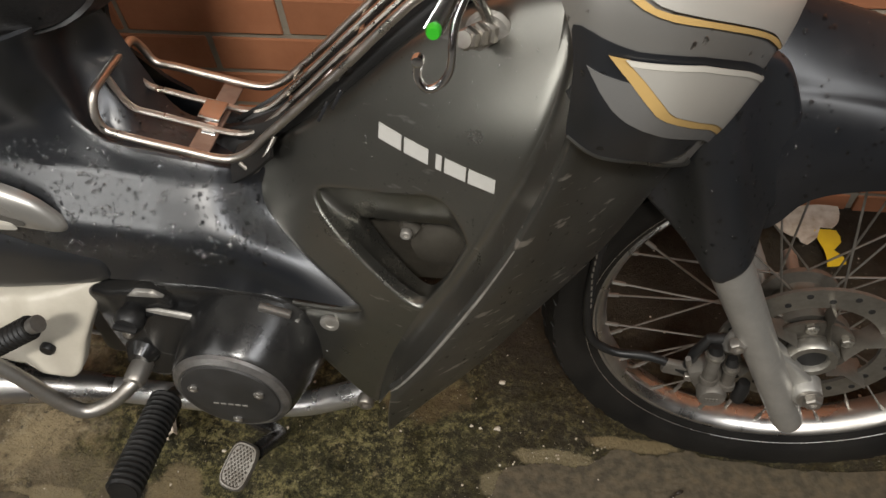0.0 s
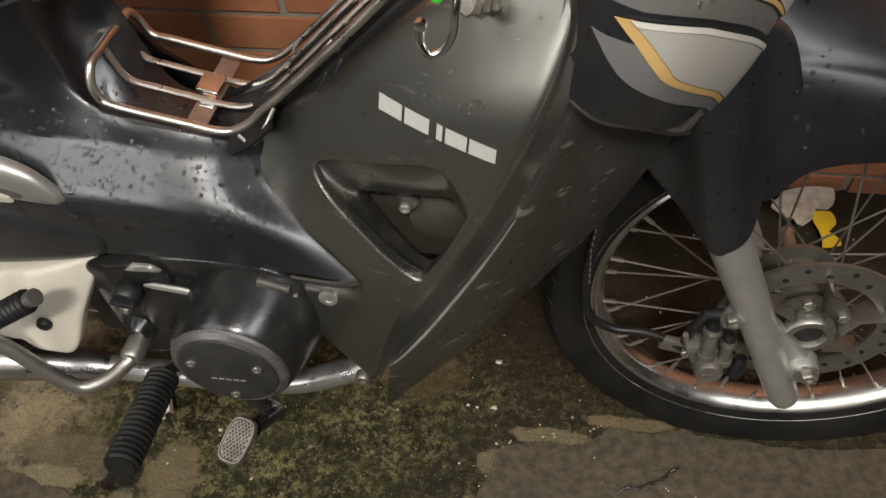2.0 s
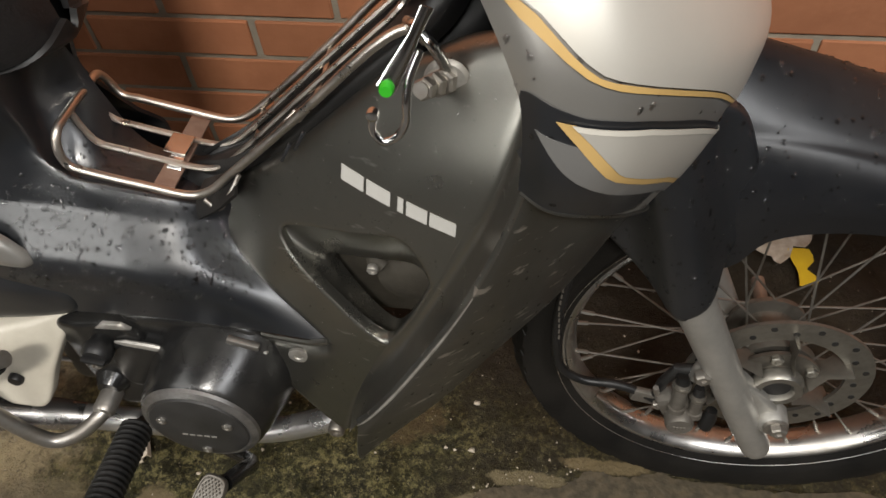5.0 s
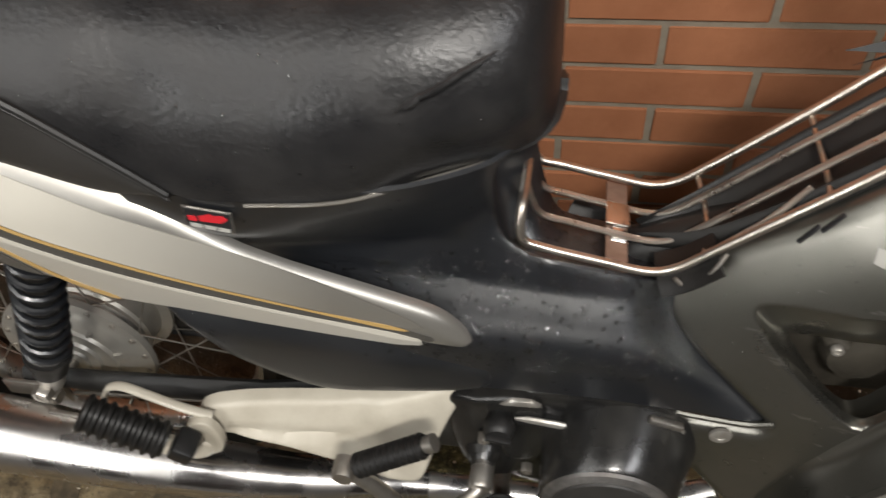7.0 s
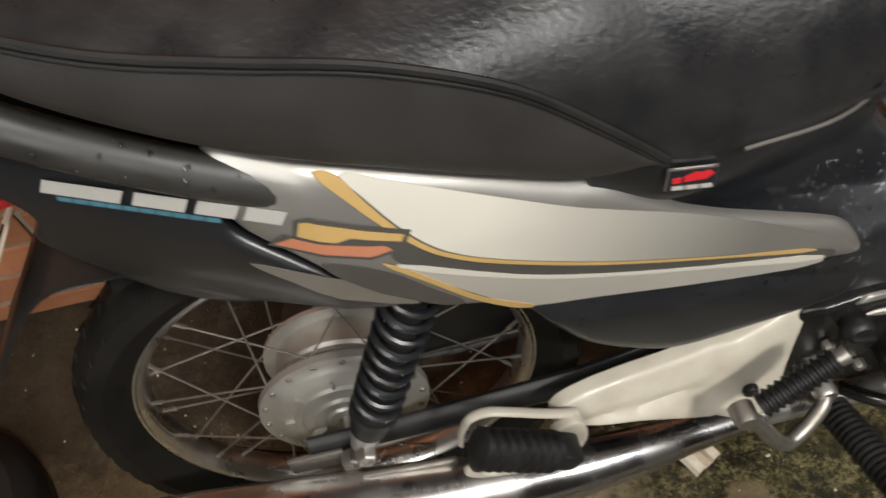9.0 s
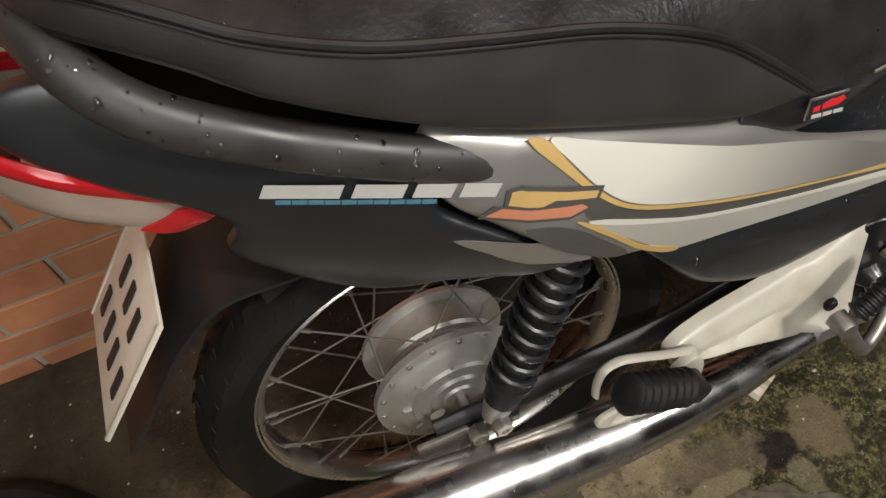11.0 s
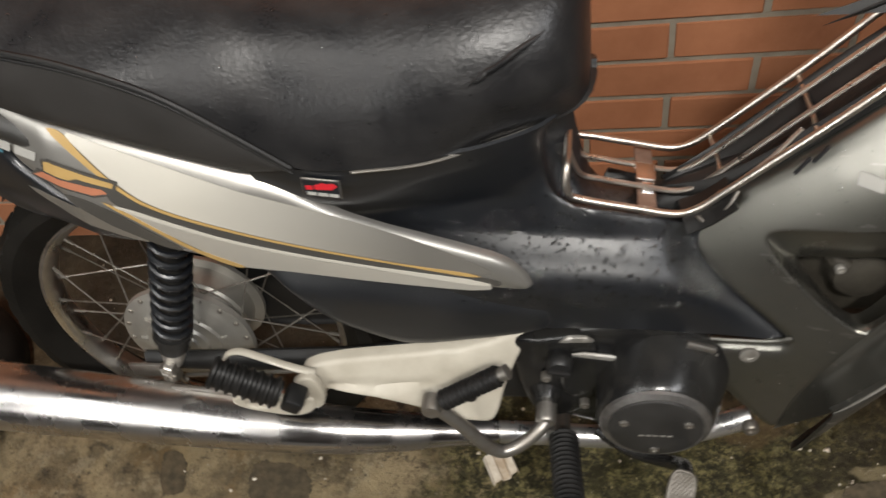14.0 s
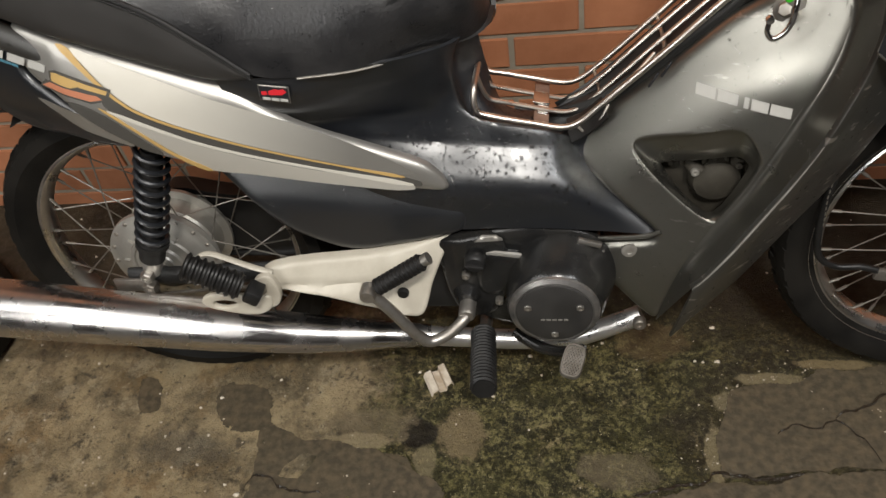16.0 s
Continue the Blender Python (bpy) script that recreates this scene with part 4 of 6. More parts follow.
def cover_point(u, v, lift=0.0):
    """A point of the nose cover: u from its back edge round to the middle, v from bottom to top."""
    def cat(p, t):
        n = len(p)
        i = min(int(t), n - 2)
        f = t - i
        a, b, c, d = p[max(i - 1, 0)], p[i], p[i + 1], p[min(i + 2, n - 1)]
        return 0.5 * (2 * b + (c - a) * f + (2 * a - 5 * b + 4 * c - d) * f * f + (3 * b - a - 3 * c + d) * f ** 3)
    q = lambda uu, vv: cat(np.array([cat(r, uu * 5) for r in CG]), vv * 5)
    p = q(u, v)
    if lift:
        du, dv = q(min(u + 0.01, 1), v) - q(max(u - 0.01, 0), v), q(u, min(v + 0.01, 1)) - q(u, max(v - 0.01, 0))
        nrm = np.cross(du, dv)
        nrm = nrm / max(np.linalg.norm(nrm), 1e-9)
        if nrm[1] > 0:
            nrm = -nrm
        p = p + nrm * lift
    return p


cover = part("nose_cover", loft([[cover_point(k / 20, j / 20) for k in range(21)] for j in range(21)], 1, 1, 0.004), SILVER, bike, "silver nose cover with black, cream and ochre decals")
part("nose_cover", loft([[cover_point(k / 12, j / 12) for k in range(13)] for j in range(13)], 1, 1, 0.004, mirror=True), SILVER, bike, "silver nose cover")


def cover_decal(outline, mat, lift, name="decal", sharp=False):
    step = 0.03
    loop = [tuple(p) for p in spline(outline, 2, True)] if not sharp else [tuple(p) for p in outline]
    fine = []
    for i, p in enumerate(loop):
        q = loop[(i + 1) % len(loop)]
        m = max(1, int(math.dist(p, q) / step))
        fine += [(p[0] + (q[0] - p[0]) * k / m, p[1] + (q[1] - p[1]) * k / m) for k in range(m)]
    grid = [(x, y) for x in np.arange(0, 1, step) for y in np.arange(0, 1, step) if inside(loop, x, y)]
    if grid:
        g = np.array(grid)
        grid = [tuple(v) for v in g[edge_distance([loop], g) > step * 0.5]]
    co, _, faces, *_ = mgeo.delaunay_2d_cdt([Vector(v) for v in fine + grid], [(k, (k + 1) % len(fine)) for k in range(len(fine))], [], 1, 1e-6)
    bm = bmesh.new()
    vs = [bm.verts.new(cover_point(min(max(v.x, 0), 1), min(max(v.y, 0), 1), lift)) for v in co]
    for f in faces:
        bm.faces.new([vs[i] for i in f])
    bmesh.ops.recalc_face_normals(bm, faces=bm.faces)
    bmesh.ops.solidify(bm, geom=list(bm.faces), thickness=0.0004)
    return part(name, bm, mat, cover)


cover_decal([(0.01, 0.01), (0.01, 0.40), (0.05, 0.47), (0.14, 0.485), (0.28, 0.465), (0.45, 0.465), (0.70, 0.42), (0.95, 0.35), (0.95, 0.31), (0.6, 0.37), (0.60, 0.10), (0.45, 0.01), (0.3, 0.0)], BLACK, 0.0012)
cover_decal([(0.10, 0.362), (0.20, 0.366), (0.30, 0.36), (0.45, 0.33), (0.9, 0.25), (0.9, 0.08), (0.75, 0.112), (0.62, 0.140), (0.53, 0.150), (0.46, 0.158), (0.40, 0.170), (0.34, 0.190), (0.28, 0.218), (0.22, 0.255), (0.165, 0.300)], NOSESILVER, 0.0018, sharp=True)
cover_decal([(0.190, 0.437), (0.255, 0.440), (0.31, 0.385), (0.40, 0.275), (0.45, 0.252), (0.60, 0.215), (0.9, 0.12), (0.9, 0.107), (0.60, 0.186), (0.50, 0.206), (0.445, 0.222), (0.40, 0.236), (0.362, 0.258), (0.315, 0.308), (0.263, 0.367)], ORANGE, 0.0024, sharp=True)
cover_decal([(0.245, 0.440), (0.45, 0.442), (0.70, 0.398), (0.9, 0.335), (0.9, 0.125), (0.60, 0.212), (0.52, 0.230), (0.46, 0.247), (0.42, 0.260), (0.395, 0.276), (0.35, 0.325), (0.30, 0.383)], NOSECREAM, 0.003, sharp=True)
cover_decal([(0.05, 0.99), (0.12, 0.99), (0.14, 0.78), (0.20, 0.725), (0.26, 0.645), (0.32, 0.592), (0.39, 0.577), (0.50, 0.560), (0.64, 0.530), (0.95, 0.44), (0.95, 0.427), (0.64, 0.515), (0.45, 0.552), (0.365, 0.561), (0.292, 0.586), (0.192, 0.668), (0.11, 0.755)], ORANGE, 0.0018)
cover_decal([(0.125, 0.99), (0.6, 0.99), (0.97, 0.92), (0.97, 0.445), (0.64, 0.537), (0.50, 0.567), (0.40, 0.583), (0.33, 0.60), (0.27, 0.652), (0.21, 0.732), (0.15, 0.79)], NOSECREAM, 0.0024)
# Lighter strip paints the highlight on the lower decal's curved top.
cover_decal([(0.245, 0.440), (0.45, 0.442), (0.70, 0.398), (0.9, 0.335), (0.9, 0.318), (0.70, 0.380), (0.45, 0.423), (0.262, 0.423)], CREAM, 0.0036, sharp=True)
part("cover_rim", sweep([cover_point(0.02 + 0.03 * k, 0.0, 0.001) for k in range(28)], 0.0016, 6), GREY, cover, "pale lower rim of the nose cover")

# black column behind the nose cover, handlebar cover above
col_rows = []
for z, xb, xf, h in ((0.66, 0.925, 1.05, 0.06), (0.72, 0.91, 1.04, 0.075), (0.78, 0.885, 1.03, 0.10), (0.84, 0.86, 1.05, 0.13), (0.90, 0.84, 1.09, 0.14), (0.94, 0.85, 1.07, 0.10)):
    col_rows.append([(xb, 0.0, z), (xb + 0.005, -h * 0.6, z), (xb + 0.04, -h, z), (xf - 0.05, -h, z), (xf, 0.0, z - 0.03), (xf - 0.05, h, z), (xb + 0.04, h, z), (xb + 0.005, h * 0.6, z), (xb, 0.0, z)])
part("steering_cover", loft(col_rows, 4, 4, 0.003), BLACKP, bike, "black plastic steering column cover")
bar = part("handlebar", sweep(spline([(0.93, -0.33, 0.95), (0.945, -0.2, 0.945), (0.965, -0.08, 0.92), (0.965, 0.08, 0.92), (0.945, 0.2, 0.945), (0.93, 0.33, 0.95)], 6), 0.011, 12), STEEL, bike, "steel handlebar with black grips")
for s in (-1, 1):
    part("grip", sweep([(0.942, s * 0.225, 0.946), (0.930, s * 0.335, 0.950)], 0.016, 14), RUBBER, bar)

part("inner_panel", box(0.985, 0, 0.665, 0.07, 0.20, 0.13, 0.015), BLACKP, bike, "black inner panel behind the nose cover")
# inner cover that climbs beside the basket
edge = [(0.640, 0.492), (0.688, 0.516), (0.738, 0.556), (0.800, 0.612), (0.850, 0.655), (0.885, 0.690), (0.905, 0.73)]
rows = []
for x, z in edge:
    h = flank_shield(x, z) - 0.004
    rows.append([(x + 0.012, -h + 0.012, z - 0.012), (x, -h, z), (x - 0.008, -h + 0.008, z + 0.009), (x - 0.004, -h * 0.62, z + 0.004), (x + 0.002, 0, z - 0.004),
                 (x - 0.004, h * 0.62, z + 0.004), (x - 0.008, h - 0.008, z + 0.009), (x, h, z), (x + 0.012, h - 0.012, z - 0.012)])
inner = part("inner_cover", loft(rows, 5, 4, 0.003), BLACKP, bike, "matt black inner cover beneath the basket")
for k in range(2):
    part("slot", box(0.752 + 0.014 * k, -0.068, 0.572 + 0.013 * k, 0.003, 0.004, 0.022, 0.001, turn=pose(0, 0, 0, 0, 30, 0)), BLACK, inner)

# central body cover
BODY = [
    [(0.235, -0.136, 0.64), (0.237, -0.132, 0.625), (0.24, -0.124, 0.6), (0.24, -0.113, 0.575), (0.24, -0.1, 0.55), (0.24, -0.095, 0.53), (0.24, -0.092, 0.5), (0.24, -0.09, 0.46), (0.24, -0.085, 0.42)],
    [(0.315, -0.139, 0.642), (0.316, -0.137, 0.615), (0.317, -0.128, 0.59), (0.318, -0.112, 0.57), (0.32, -0.1, 0.552), (0.322, -0.096, 0.535), (0.325, -0.096, 0.51), (0.328, -0.096, 0.47), (0.33, -0.085, 0.42)],
    [(0.4, -0.135, 0.646), (0.4, -0.122, 0.614), (0.4, -0.106, 0.587), (0.4, -0.092, 0.562), (0.402, -0.084, 0.546), (0.405, -0.088, 0.518), (0.406, -0.098, 0.497), (0.408, -0.108, 0.462), (0.41, -0.098, 0.385)],
    [(0.468, -0.116, 0.645), (0.478, -0.100, 0.620), (0.477, -0.087, 0.595), (0.478, -0.074, 0.562), (0.48, -0.071, 0.54), (0.482, -0.079, 0.5027), (0.484, -0.0962, 0.48), (0.487, -0.111, 0.455), (0.49, -0.106, 0.376)],
    [(0.525, -0.074, 0.645), (0.514, -0.072, 0.628), (0.507, -0.066, 0.6), (0.504, -0.06, 0.56), (0.518, -0.066, 0.53), (0.533, -0.078, 0.4967), (0.535, -0.0957, 0.475), (0.538, -0.111, 0.451), (0.54, -0.107, 0.377)],
    [(0.530, -0.01, 0.652), (0.515, -0.01, 0.62), (0.505, -0.02, 0.575), (0.53, -0.05, 0.511), (0.552, -0.067, 0.522), (0.56, -0.0775, 0.4937), (0.563, -0.0952, 0.472), (0.567, -0.1105, 0.448), (0.575, -0.1065, 0.376)],
    [(0.562, 0.03, 0.49), (0.562, 0, 0.498), (0.564, -0.028, 0.501), (0.568, -0.05, 0.505), (0.576, -0.0655, 0.516), (0.585, -0.077, 0.4907), (0.589, -0.0947, 0.469), (0.595, -0.11, 0.445), (0.615, -0.1065, 0.375)],
    [(0.602, 0.03, 0.477), (0.604, 0, 0.486), (0.608, -0.028, 0.49), (0.613, -0.05, 0.495), (0.62, -0.0605, 0.503), (0.63, -0.0715, 0.4817), (0.637, -0.0880, 0.46), (0.649, -0.103, 0.436), (0.69, -0.1065, 0.368)],
    [(0.645, 0.03, 0.47), (0.646, 0, 0.478), (0.648, -0.028, 0.48), (0.65, -0.046, 0.482), (0.653, -0.050, 0.486), (0.660, -0.052, 0.4700), (0.676, -0.0620, 0.4400), (0.715, -0.081, 0.407), (0.770, -0.103, 0.358)],
    [(0.675, 0.03, 0.47), (0.676, 0, 0.478), (0.678, -0.026, 0.48), (0.68, -0.038, 0.482), (0.685, -0.042, 0.486), (0.690, -0.048, 0.4700), (0.704, -0.058, 0.4400), (0.740, -0.072, 0.407), (0.785, -0.086, 0.352)],
]
BODY_LEFT = [[(x, min(y, -0.028), z - 0.045) for x, y, z in r] for r in BODY[6:9]]
body_cover = part("body_cover", loft(BODY, 8, 6, 0.004, crease=5), BLACK, bike, "glossy black central body cover beaded with rain", 24)
part("body_cover", loft(BODY[:5], 4, 4, 0.004, mirror=True), BLACK, bike, "glossy black central body cover")
part("tunnel_cover", loft(BODY_LEFT, 4, 4, 0.004, mirror=True), BLACKP, bike, "black centre tunnel cover")
part("lower_lip", sweep([(x, -flank_shield(x, z), z) for x, z in spline([(0.662, 0.322), (0.673, 0.339), (0.70, 0.346), (0.75, 0.360), (0.768, 0.370)], 5)], 0.0035, 8), GREY, shield)

# lower side panel, tail and rear cowl
def flank_low(x, z):
    zc = 0.420 - 0.12 * (x - 0.39)
    e = z - zc
    bend = 0.5 * (e + math.sqrt(e * e + 0.00006))
    return 0.113 - 0.42 * bend - 0.06 * max(0, -e) - 0.03 * max(0, 0.25 - x)


LOW = [(0.150, 0.506), (0.200, 0.498), (0.345, 0.470), (0.480, 0.440), (0.508, 0.438), (0.508, 0.380), (0.487, 0.368), (0.41, 0.350), (0.335, 0.341), (0.285, 0.362), (0.243, 0.392), (0.202, 0.447)]
for s in (-1.0, 1.0):
    sp = part("side_panel", panel(LOW, flank_low, 0.004, 0.014, 0.012, 0.008, side=s), BLACK, bike, "glossy black lower side panel")
    if s < 0:
        side_panel = sp
TAIL = [(-0.004, 0.724), (0.040, 0.712), (0.114, 0.686), (0.253, 0.629), (0.272, 0.608), (0.313, 0.573), (0.431, 0.514), (0.471, 0.491), (0.490, 0.464), (0.496, 0.450), (0.459, 0.454), (0.351, 0.482), (0.250, 0.506), (0.167, 0.525),
        (0.132, 0.535), (0.099, 0.561), (0.062, 0.604), (0.026, 0.640), (0.000, 0.664), (-0.008, 0.690)]
tail = part("tail_cowl", panel(TAIL, flank_tail, 0.004, 0.012, 0.014, 0.010), SILVER, bike, "silver tail cowl with cream and ochre stripes")
part("tail_cowl", panel(TAIL, flank_tail, 0.004, 0.02, 0.014, 0.010, side=1.0), SILVER, bike, "silver tail cowl with cream and ochre stripes")


def tail_decal(outline, mat, lift, smooth=3, parent=None, name="decal"):
    return part(name, panel(outline, flank_tail, 0.0005, 0.012, 0, 0, lift=lift, smooth=smooth), mat, parent or tail)


tail_decal([(0.058, 0.7035), (0.071, 0.698), (0.084, 0.676), (0.100, 0.6495), (0.120, 0.6245), (0.148, 0.6025), (0.209, 0.5695), (0.263, 0.5455), (0.36, 0.5095), (0.44, 0.4825), (0.44, 0.4805), (0.36, 0.5070), (0.263, 0.5425), (0.209, 0.566), (0.148, 0.598), (0.120, 0.6195), (0.097, 0.646), (0.078, 0.673)], ORANGE, 0.0012)
tail_decal([(0.076, 0.697), (0.10, 0.684), (0.15, 0.657), (0.234, 0.613), (0.318, 0.573), (0.40, 0.526), (0.455, 0.484), (0.44, 0.4845), (0.36, 0.5105), (0.263, 0.5465), (0.209, 0.5705), (0.148, 0.6035), (0.121, 0.6255), (0.101, 0.6505), (0.085, 0.677), (0.073, 0.697)], CREAMFADE, 0.0008)
tail_decal([(0.101, 0.643), (0.120, 0.618), (0.148, 0.5965), (0.209, 0.5645), (0.263, 0.541), (0.36, 0.506), (0.46, 0.472), (0.46, 0.465), (0.36, 0.497), (0.245, 0.5375), (0.180, 0.567), (0.099, 0.617), (0.092, 0.629)], DARKDECAL, 0.0008)
tail_decal([(0.094, 0.620), (0.180, 0.568), (0.245, 0.539), (0.335, 0.5075), (0.45, 0.470), (0.45, 0.4665), (0.335, 0.5035), (0.245, 0.5345), (0.180, 0.563), (0.096, 0.6155)], CREAM, 0.0018)
tail_decal([(0.097, 0.613), (0.180, 0.562), (0.247, 0.532), (0.337, 0.501), (0.45, 0.466), (0.45, 0.460), (0.346, 0.478), (0.241, 0.503), (0.199, 0.511), (0.183, 0.517), (0.154, 0.547), (0.128, 0.577)], NOSECREAM, 0.0010)
tail_decal([(0.085, 0.624), (0.095, 0.617), (0.128, 0.577), (0.154, 0.546), (0.192, 0.513), (0.183, 0.513), (0.146, 0.546), (0.117, 0.584)], ORANGE, 0.0015)
tail_decal([(0.046, 0.634), (0.070, 0.626), (0.089, 0.611), (0.111, 0.583), (0.137, 0.545), (0.120, 0.551), (0.098, 0.571), (0.068, 0.602)], DARKDECAL, 0.0008)

REARC = [(-0.006, 0.690), (-0.012, 0.706), (-0.045, 0.720), (-0.10, 0.750), (-0.15, 0.788), (-0.19, 0.805), (-0.235, 0.800), (-0.24, 0.770), (-0.19, 0.722), (-0.145, 0.690), (-0.135, 0.672), (-0.150, 0.652), (-0.12, 0.612), (-0.06, 0.572),
         (0.02, 0.566), (0.102, 0.558), (0.062, 0.602), (0.02, 0.638), (-0.008, 0.664)]
flank_rear = lambda x, z: flank_tail(x, z) - 0.002
flank_mark = lambda x, z: flank_tail(x, z) - 0.0015
for s in (-1.0, 1.0):
    rc = part("rear_cowl", panel(REARC, flank_rear, 0.004, 0.014, 0.010, 0.008, side=s), BLACK, bike, "glossy black rear cowl below the grab rail")
    if s < 0:
        rear_cowl = rc
part("silver_strip", panel([(-0.002, 0.633), (0.03, 0.624), (0.066, 0.608), (0.104, 0.560), (0.070, 0.577), (0.035, 0.598), (0.021, 0.612)], flank_rear, 0.0005, 0.012, 0, 0, lift=0.0012), SILVER, rear_cowl, "silver decal")
# model lettering stands as plain slanted shapes
for k, (x0, x1, dz) in enumerate(((-0.110, -0.062, 0.0), (-0.056, -0.024, 0.001), (-0.019, 0.006, 0.0), (0.010, 0.034, 0.001))):
    zc = lambda x: 0.7065 - 0.245 * (x + 0.097)
    o = [(x0 + 0.003, zc(x0) + 0.005), (x1 + 0.002, zc(x1) + 0.005), (x1 - 0.004, zc(x1) - 0.0045), (x0 - 0.003, zc(x0) - 0.0045)]
    part("lettering_shape", panel(o, flank_mark, 0.0005, 0.01, 0, 0, lift=0.0030, smooth=1), WHITE, rear_cowl, "pale slanted lettering shape")
for k in range(10):
    x0 = -0.104 + 0.0098 * k
    z0 = 0.6975 - 0.245 * (x0 + 0.097)
    part("lettering_bar", panel([(x0, z0 + 0.002), (x0 + 0.009, z0), (x0 + 0.008, z0 - 0.0035), (x0 - 0.001, z0 - 0.0015)], flank_mark, 0.0004, 0.01, 0, 0, lift=0.0030, smooth=1), BLUE, rear_cowl, "small blue lettering bar")
for o, m in (([(0.034, 0.660), (0.038, 0.673), (0.048, 0.674), (0.109, 0.645), (0.103, 0.635), (0.093, 0.631), (0.079, 0.6305), (0.016, 0.654), (0.028, 0.662)], DARKDECAL),):
    tail_decal(o, m, 0.0016, 1, name="emblem")
tail_decal([(0.037, 0.661), (0.041, 0.671), (0.047, 0.671), (0.104, 0.6435), (0.101, 0.639), (0.070, 0.6525), (0.060, 0.6515)], ORANGE, 0.0022, 1, name="emblem")
tail_decal([(0.021, 0.655), (0.033, 0.659), (0.060, 0.649), (0.090, 0.639), (0.094, 0.634), (0.079, 0.6335)], SALMON, 0.0022, 1, name="emblem")

rail_pts = [(0.058, -0.132, 0.664), (0.030, -0.131, 0.686), (-0.028, -0.125, 0.715), (-0.092, -0.114, 0.748), (-0.146, -0.105, 0.785), (-0.172, -0.090, 0.810), (-0.192, -0.052, 0.836), (-0.196, 0.0, 0.842)]
rp = spline(rail_pts + [(x, -y, z) for x, y, z in rail_pts[-2::-1]], 6)
rr = [0.0165 * min(1, 0.35 + 0.25 * min(k, len(rp) - 1 - k)) for k in range(len(rp))]
part("grab_rail", sweep(rp, rr, 20, flat=0.85), RAILM, bike, "black plastic grab rail beaded with rain")

# tail lamp and number plate
def lamp_rows(pts, mirrored=True):
    p = pts + [(x, -y, z) for x, y, z in pts[-2::-1]]
    return p


up = lamp_rows([(-0.135, -0.076, 0.689), (-0.180, -0.075, 0.7235), (-0.226, -0.068, 0.752), (-0.262, -0.042, 0.775), (-0.272, 0.0, 0.782)])
mid = lamp_rows([(-0.137, -0.079, 0.684), (-0.183, -0.078, 0.717), (-0.229, -0.071, 0.746), (-0.268, -0.044, 0.768), (-0.279, 0.0, 0.775)])
low = lamp_rows([(-0.150, -0.077, 0.687), (-0.187, -0.076, 0.711), (-0.231, -0.069, 0.739), (-0.268, -0.043, 0.760), (-0.279, 0.0, 0.766)])
bot = lamp_rows([(-0.168, -0.074, 0.678), (-0.197, -0.071, 0.686), (-0.238, -0.062, 0.708), (-0.268, -0.038, 0.726), (-0.276, 0.0, 0.732)])
bot2 = lamp_rows([(-0.172, -0.050, 0.668), (-0.195, -0.048, 0.674), (-0.228, -0.042, 0.692), (-0.252, -0.028, 0.708), (-0.258, 0.0, 0.714)])
lamp = part("tail_lamp", loft([up, mid, low], 4, 5, 0.003), RED, bike, "red tail lamp with a clear lower lens")
part("clear_lens", loft([low, bot, bot2], 4, 5, 0.003), CLEAR, lamp, "clear lower lens")
part("red_tip", loft([[(-0.134, -0.0790, 0.688), (-0.150, -0.0800, 0.690), (-0.166, -0.0795, 0.694)], [(-0.147, -0.0790, 0.677), (-0.160, -0.0800, 0.682), (-0.176, -0.0790, 0.690)], [(-0.171, -0.0755, 0.671), (-0.182, -0.0765, 0.676), (-0.195, -0.0750, 0.684)]], 4, 4, 0.002), RED, lamp)
tray = [[(x, -h, z), (x, -h * 0.4, z + 0.004), (x, h * 0.4, z + 0.004), (x, h, z)] for x, h, z in ((0.06, 0.118, 0.650), (0.0, 0.118, 0.690), (-0.06, 0.112, 0.728), (-0.12, 0.104, 0.770), (-0.165, 0.09, 0.812), (-0.192, 0.06, 0.832))]
part("rear_tray", loft(tray, 4, 3, 0.004), BLACKP, bike, "black plastic tray under the seat edge")
p_top, p_bot = Vector((-0.222, 0, 0.587)), Vector((-0.317, 0, 0.475))
pv = (p_bot - p_top).normalized()
pn = Vector((0, 1, 0)).cross(pv).normalized()
if pn.x > 0:
    pn = -pn
ptilt = Matrix((Vector((0, 1, 0)), pv, pn)).transposed().to_4x4()
pm = Matrix.Translation((p_top + p_bot) / 2) @ ptilt
plate = part("number_plate", box(0, 0, 0, 0.152, 0.147, 0.003, 0.001, turn=None), PLATE, bike, "pale number plate with dark marks")
plate.matrix_local = pm
for j in range(2):
    for k in range(4 if j else 3):
        w = 0.012
        x = (k - (1.5 if j else 1.0)) * 0.032
        o = part("plate_mark", box(x, -0.026 + 0.055 * j, 0.0028, w, 0.032, 0.002, 0.0006), BLACKP, plate)
for s in (-1, 1):
    part("plate_rim", box(0.073 * s, 0, 0.0022, 0.004, 0.146, 0.002, 0.0005), BEIGE, plate)
part("rear_mudguard", loft([[(0.06, y, 0.572 - 0.1 * abs(y)), (-0.04, y, 0.580 - 0.1 * abs(y)), (-0.12, y, 0.585 - 0.1 * abs(y)), (-0.18, y, 0.578), (-0.225, y, 0.545), (-0.270, y, 0.49), (-0.315, y, 0.435)] for y in (-0.07, -0.065, -0.03, 0.03, 0.065, 0.07)], 2, 4, 0.004), BLACKP, bike, "black plastic rear mudguard")
part("inner_mudguard", lathe([(0.300, -0.05), (0.308, -0.03), (0.312, 0.0), (0.308, 0.03), (0.300, 0.05)], REAR, 30, 20, 118), BLACKP, bike, "black inner mudguard over the tyre")

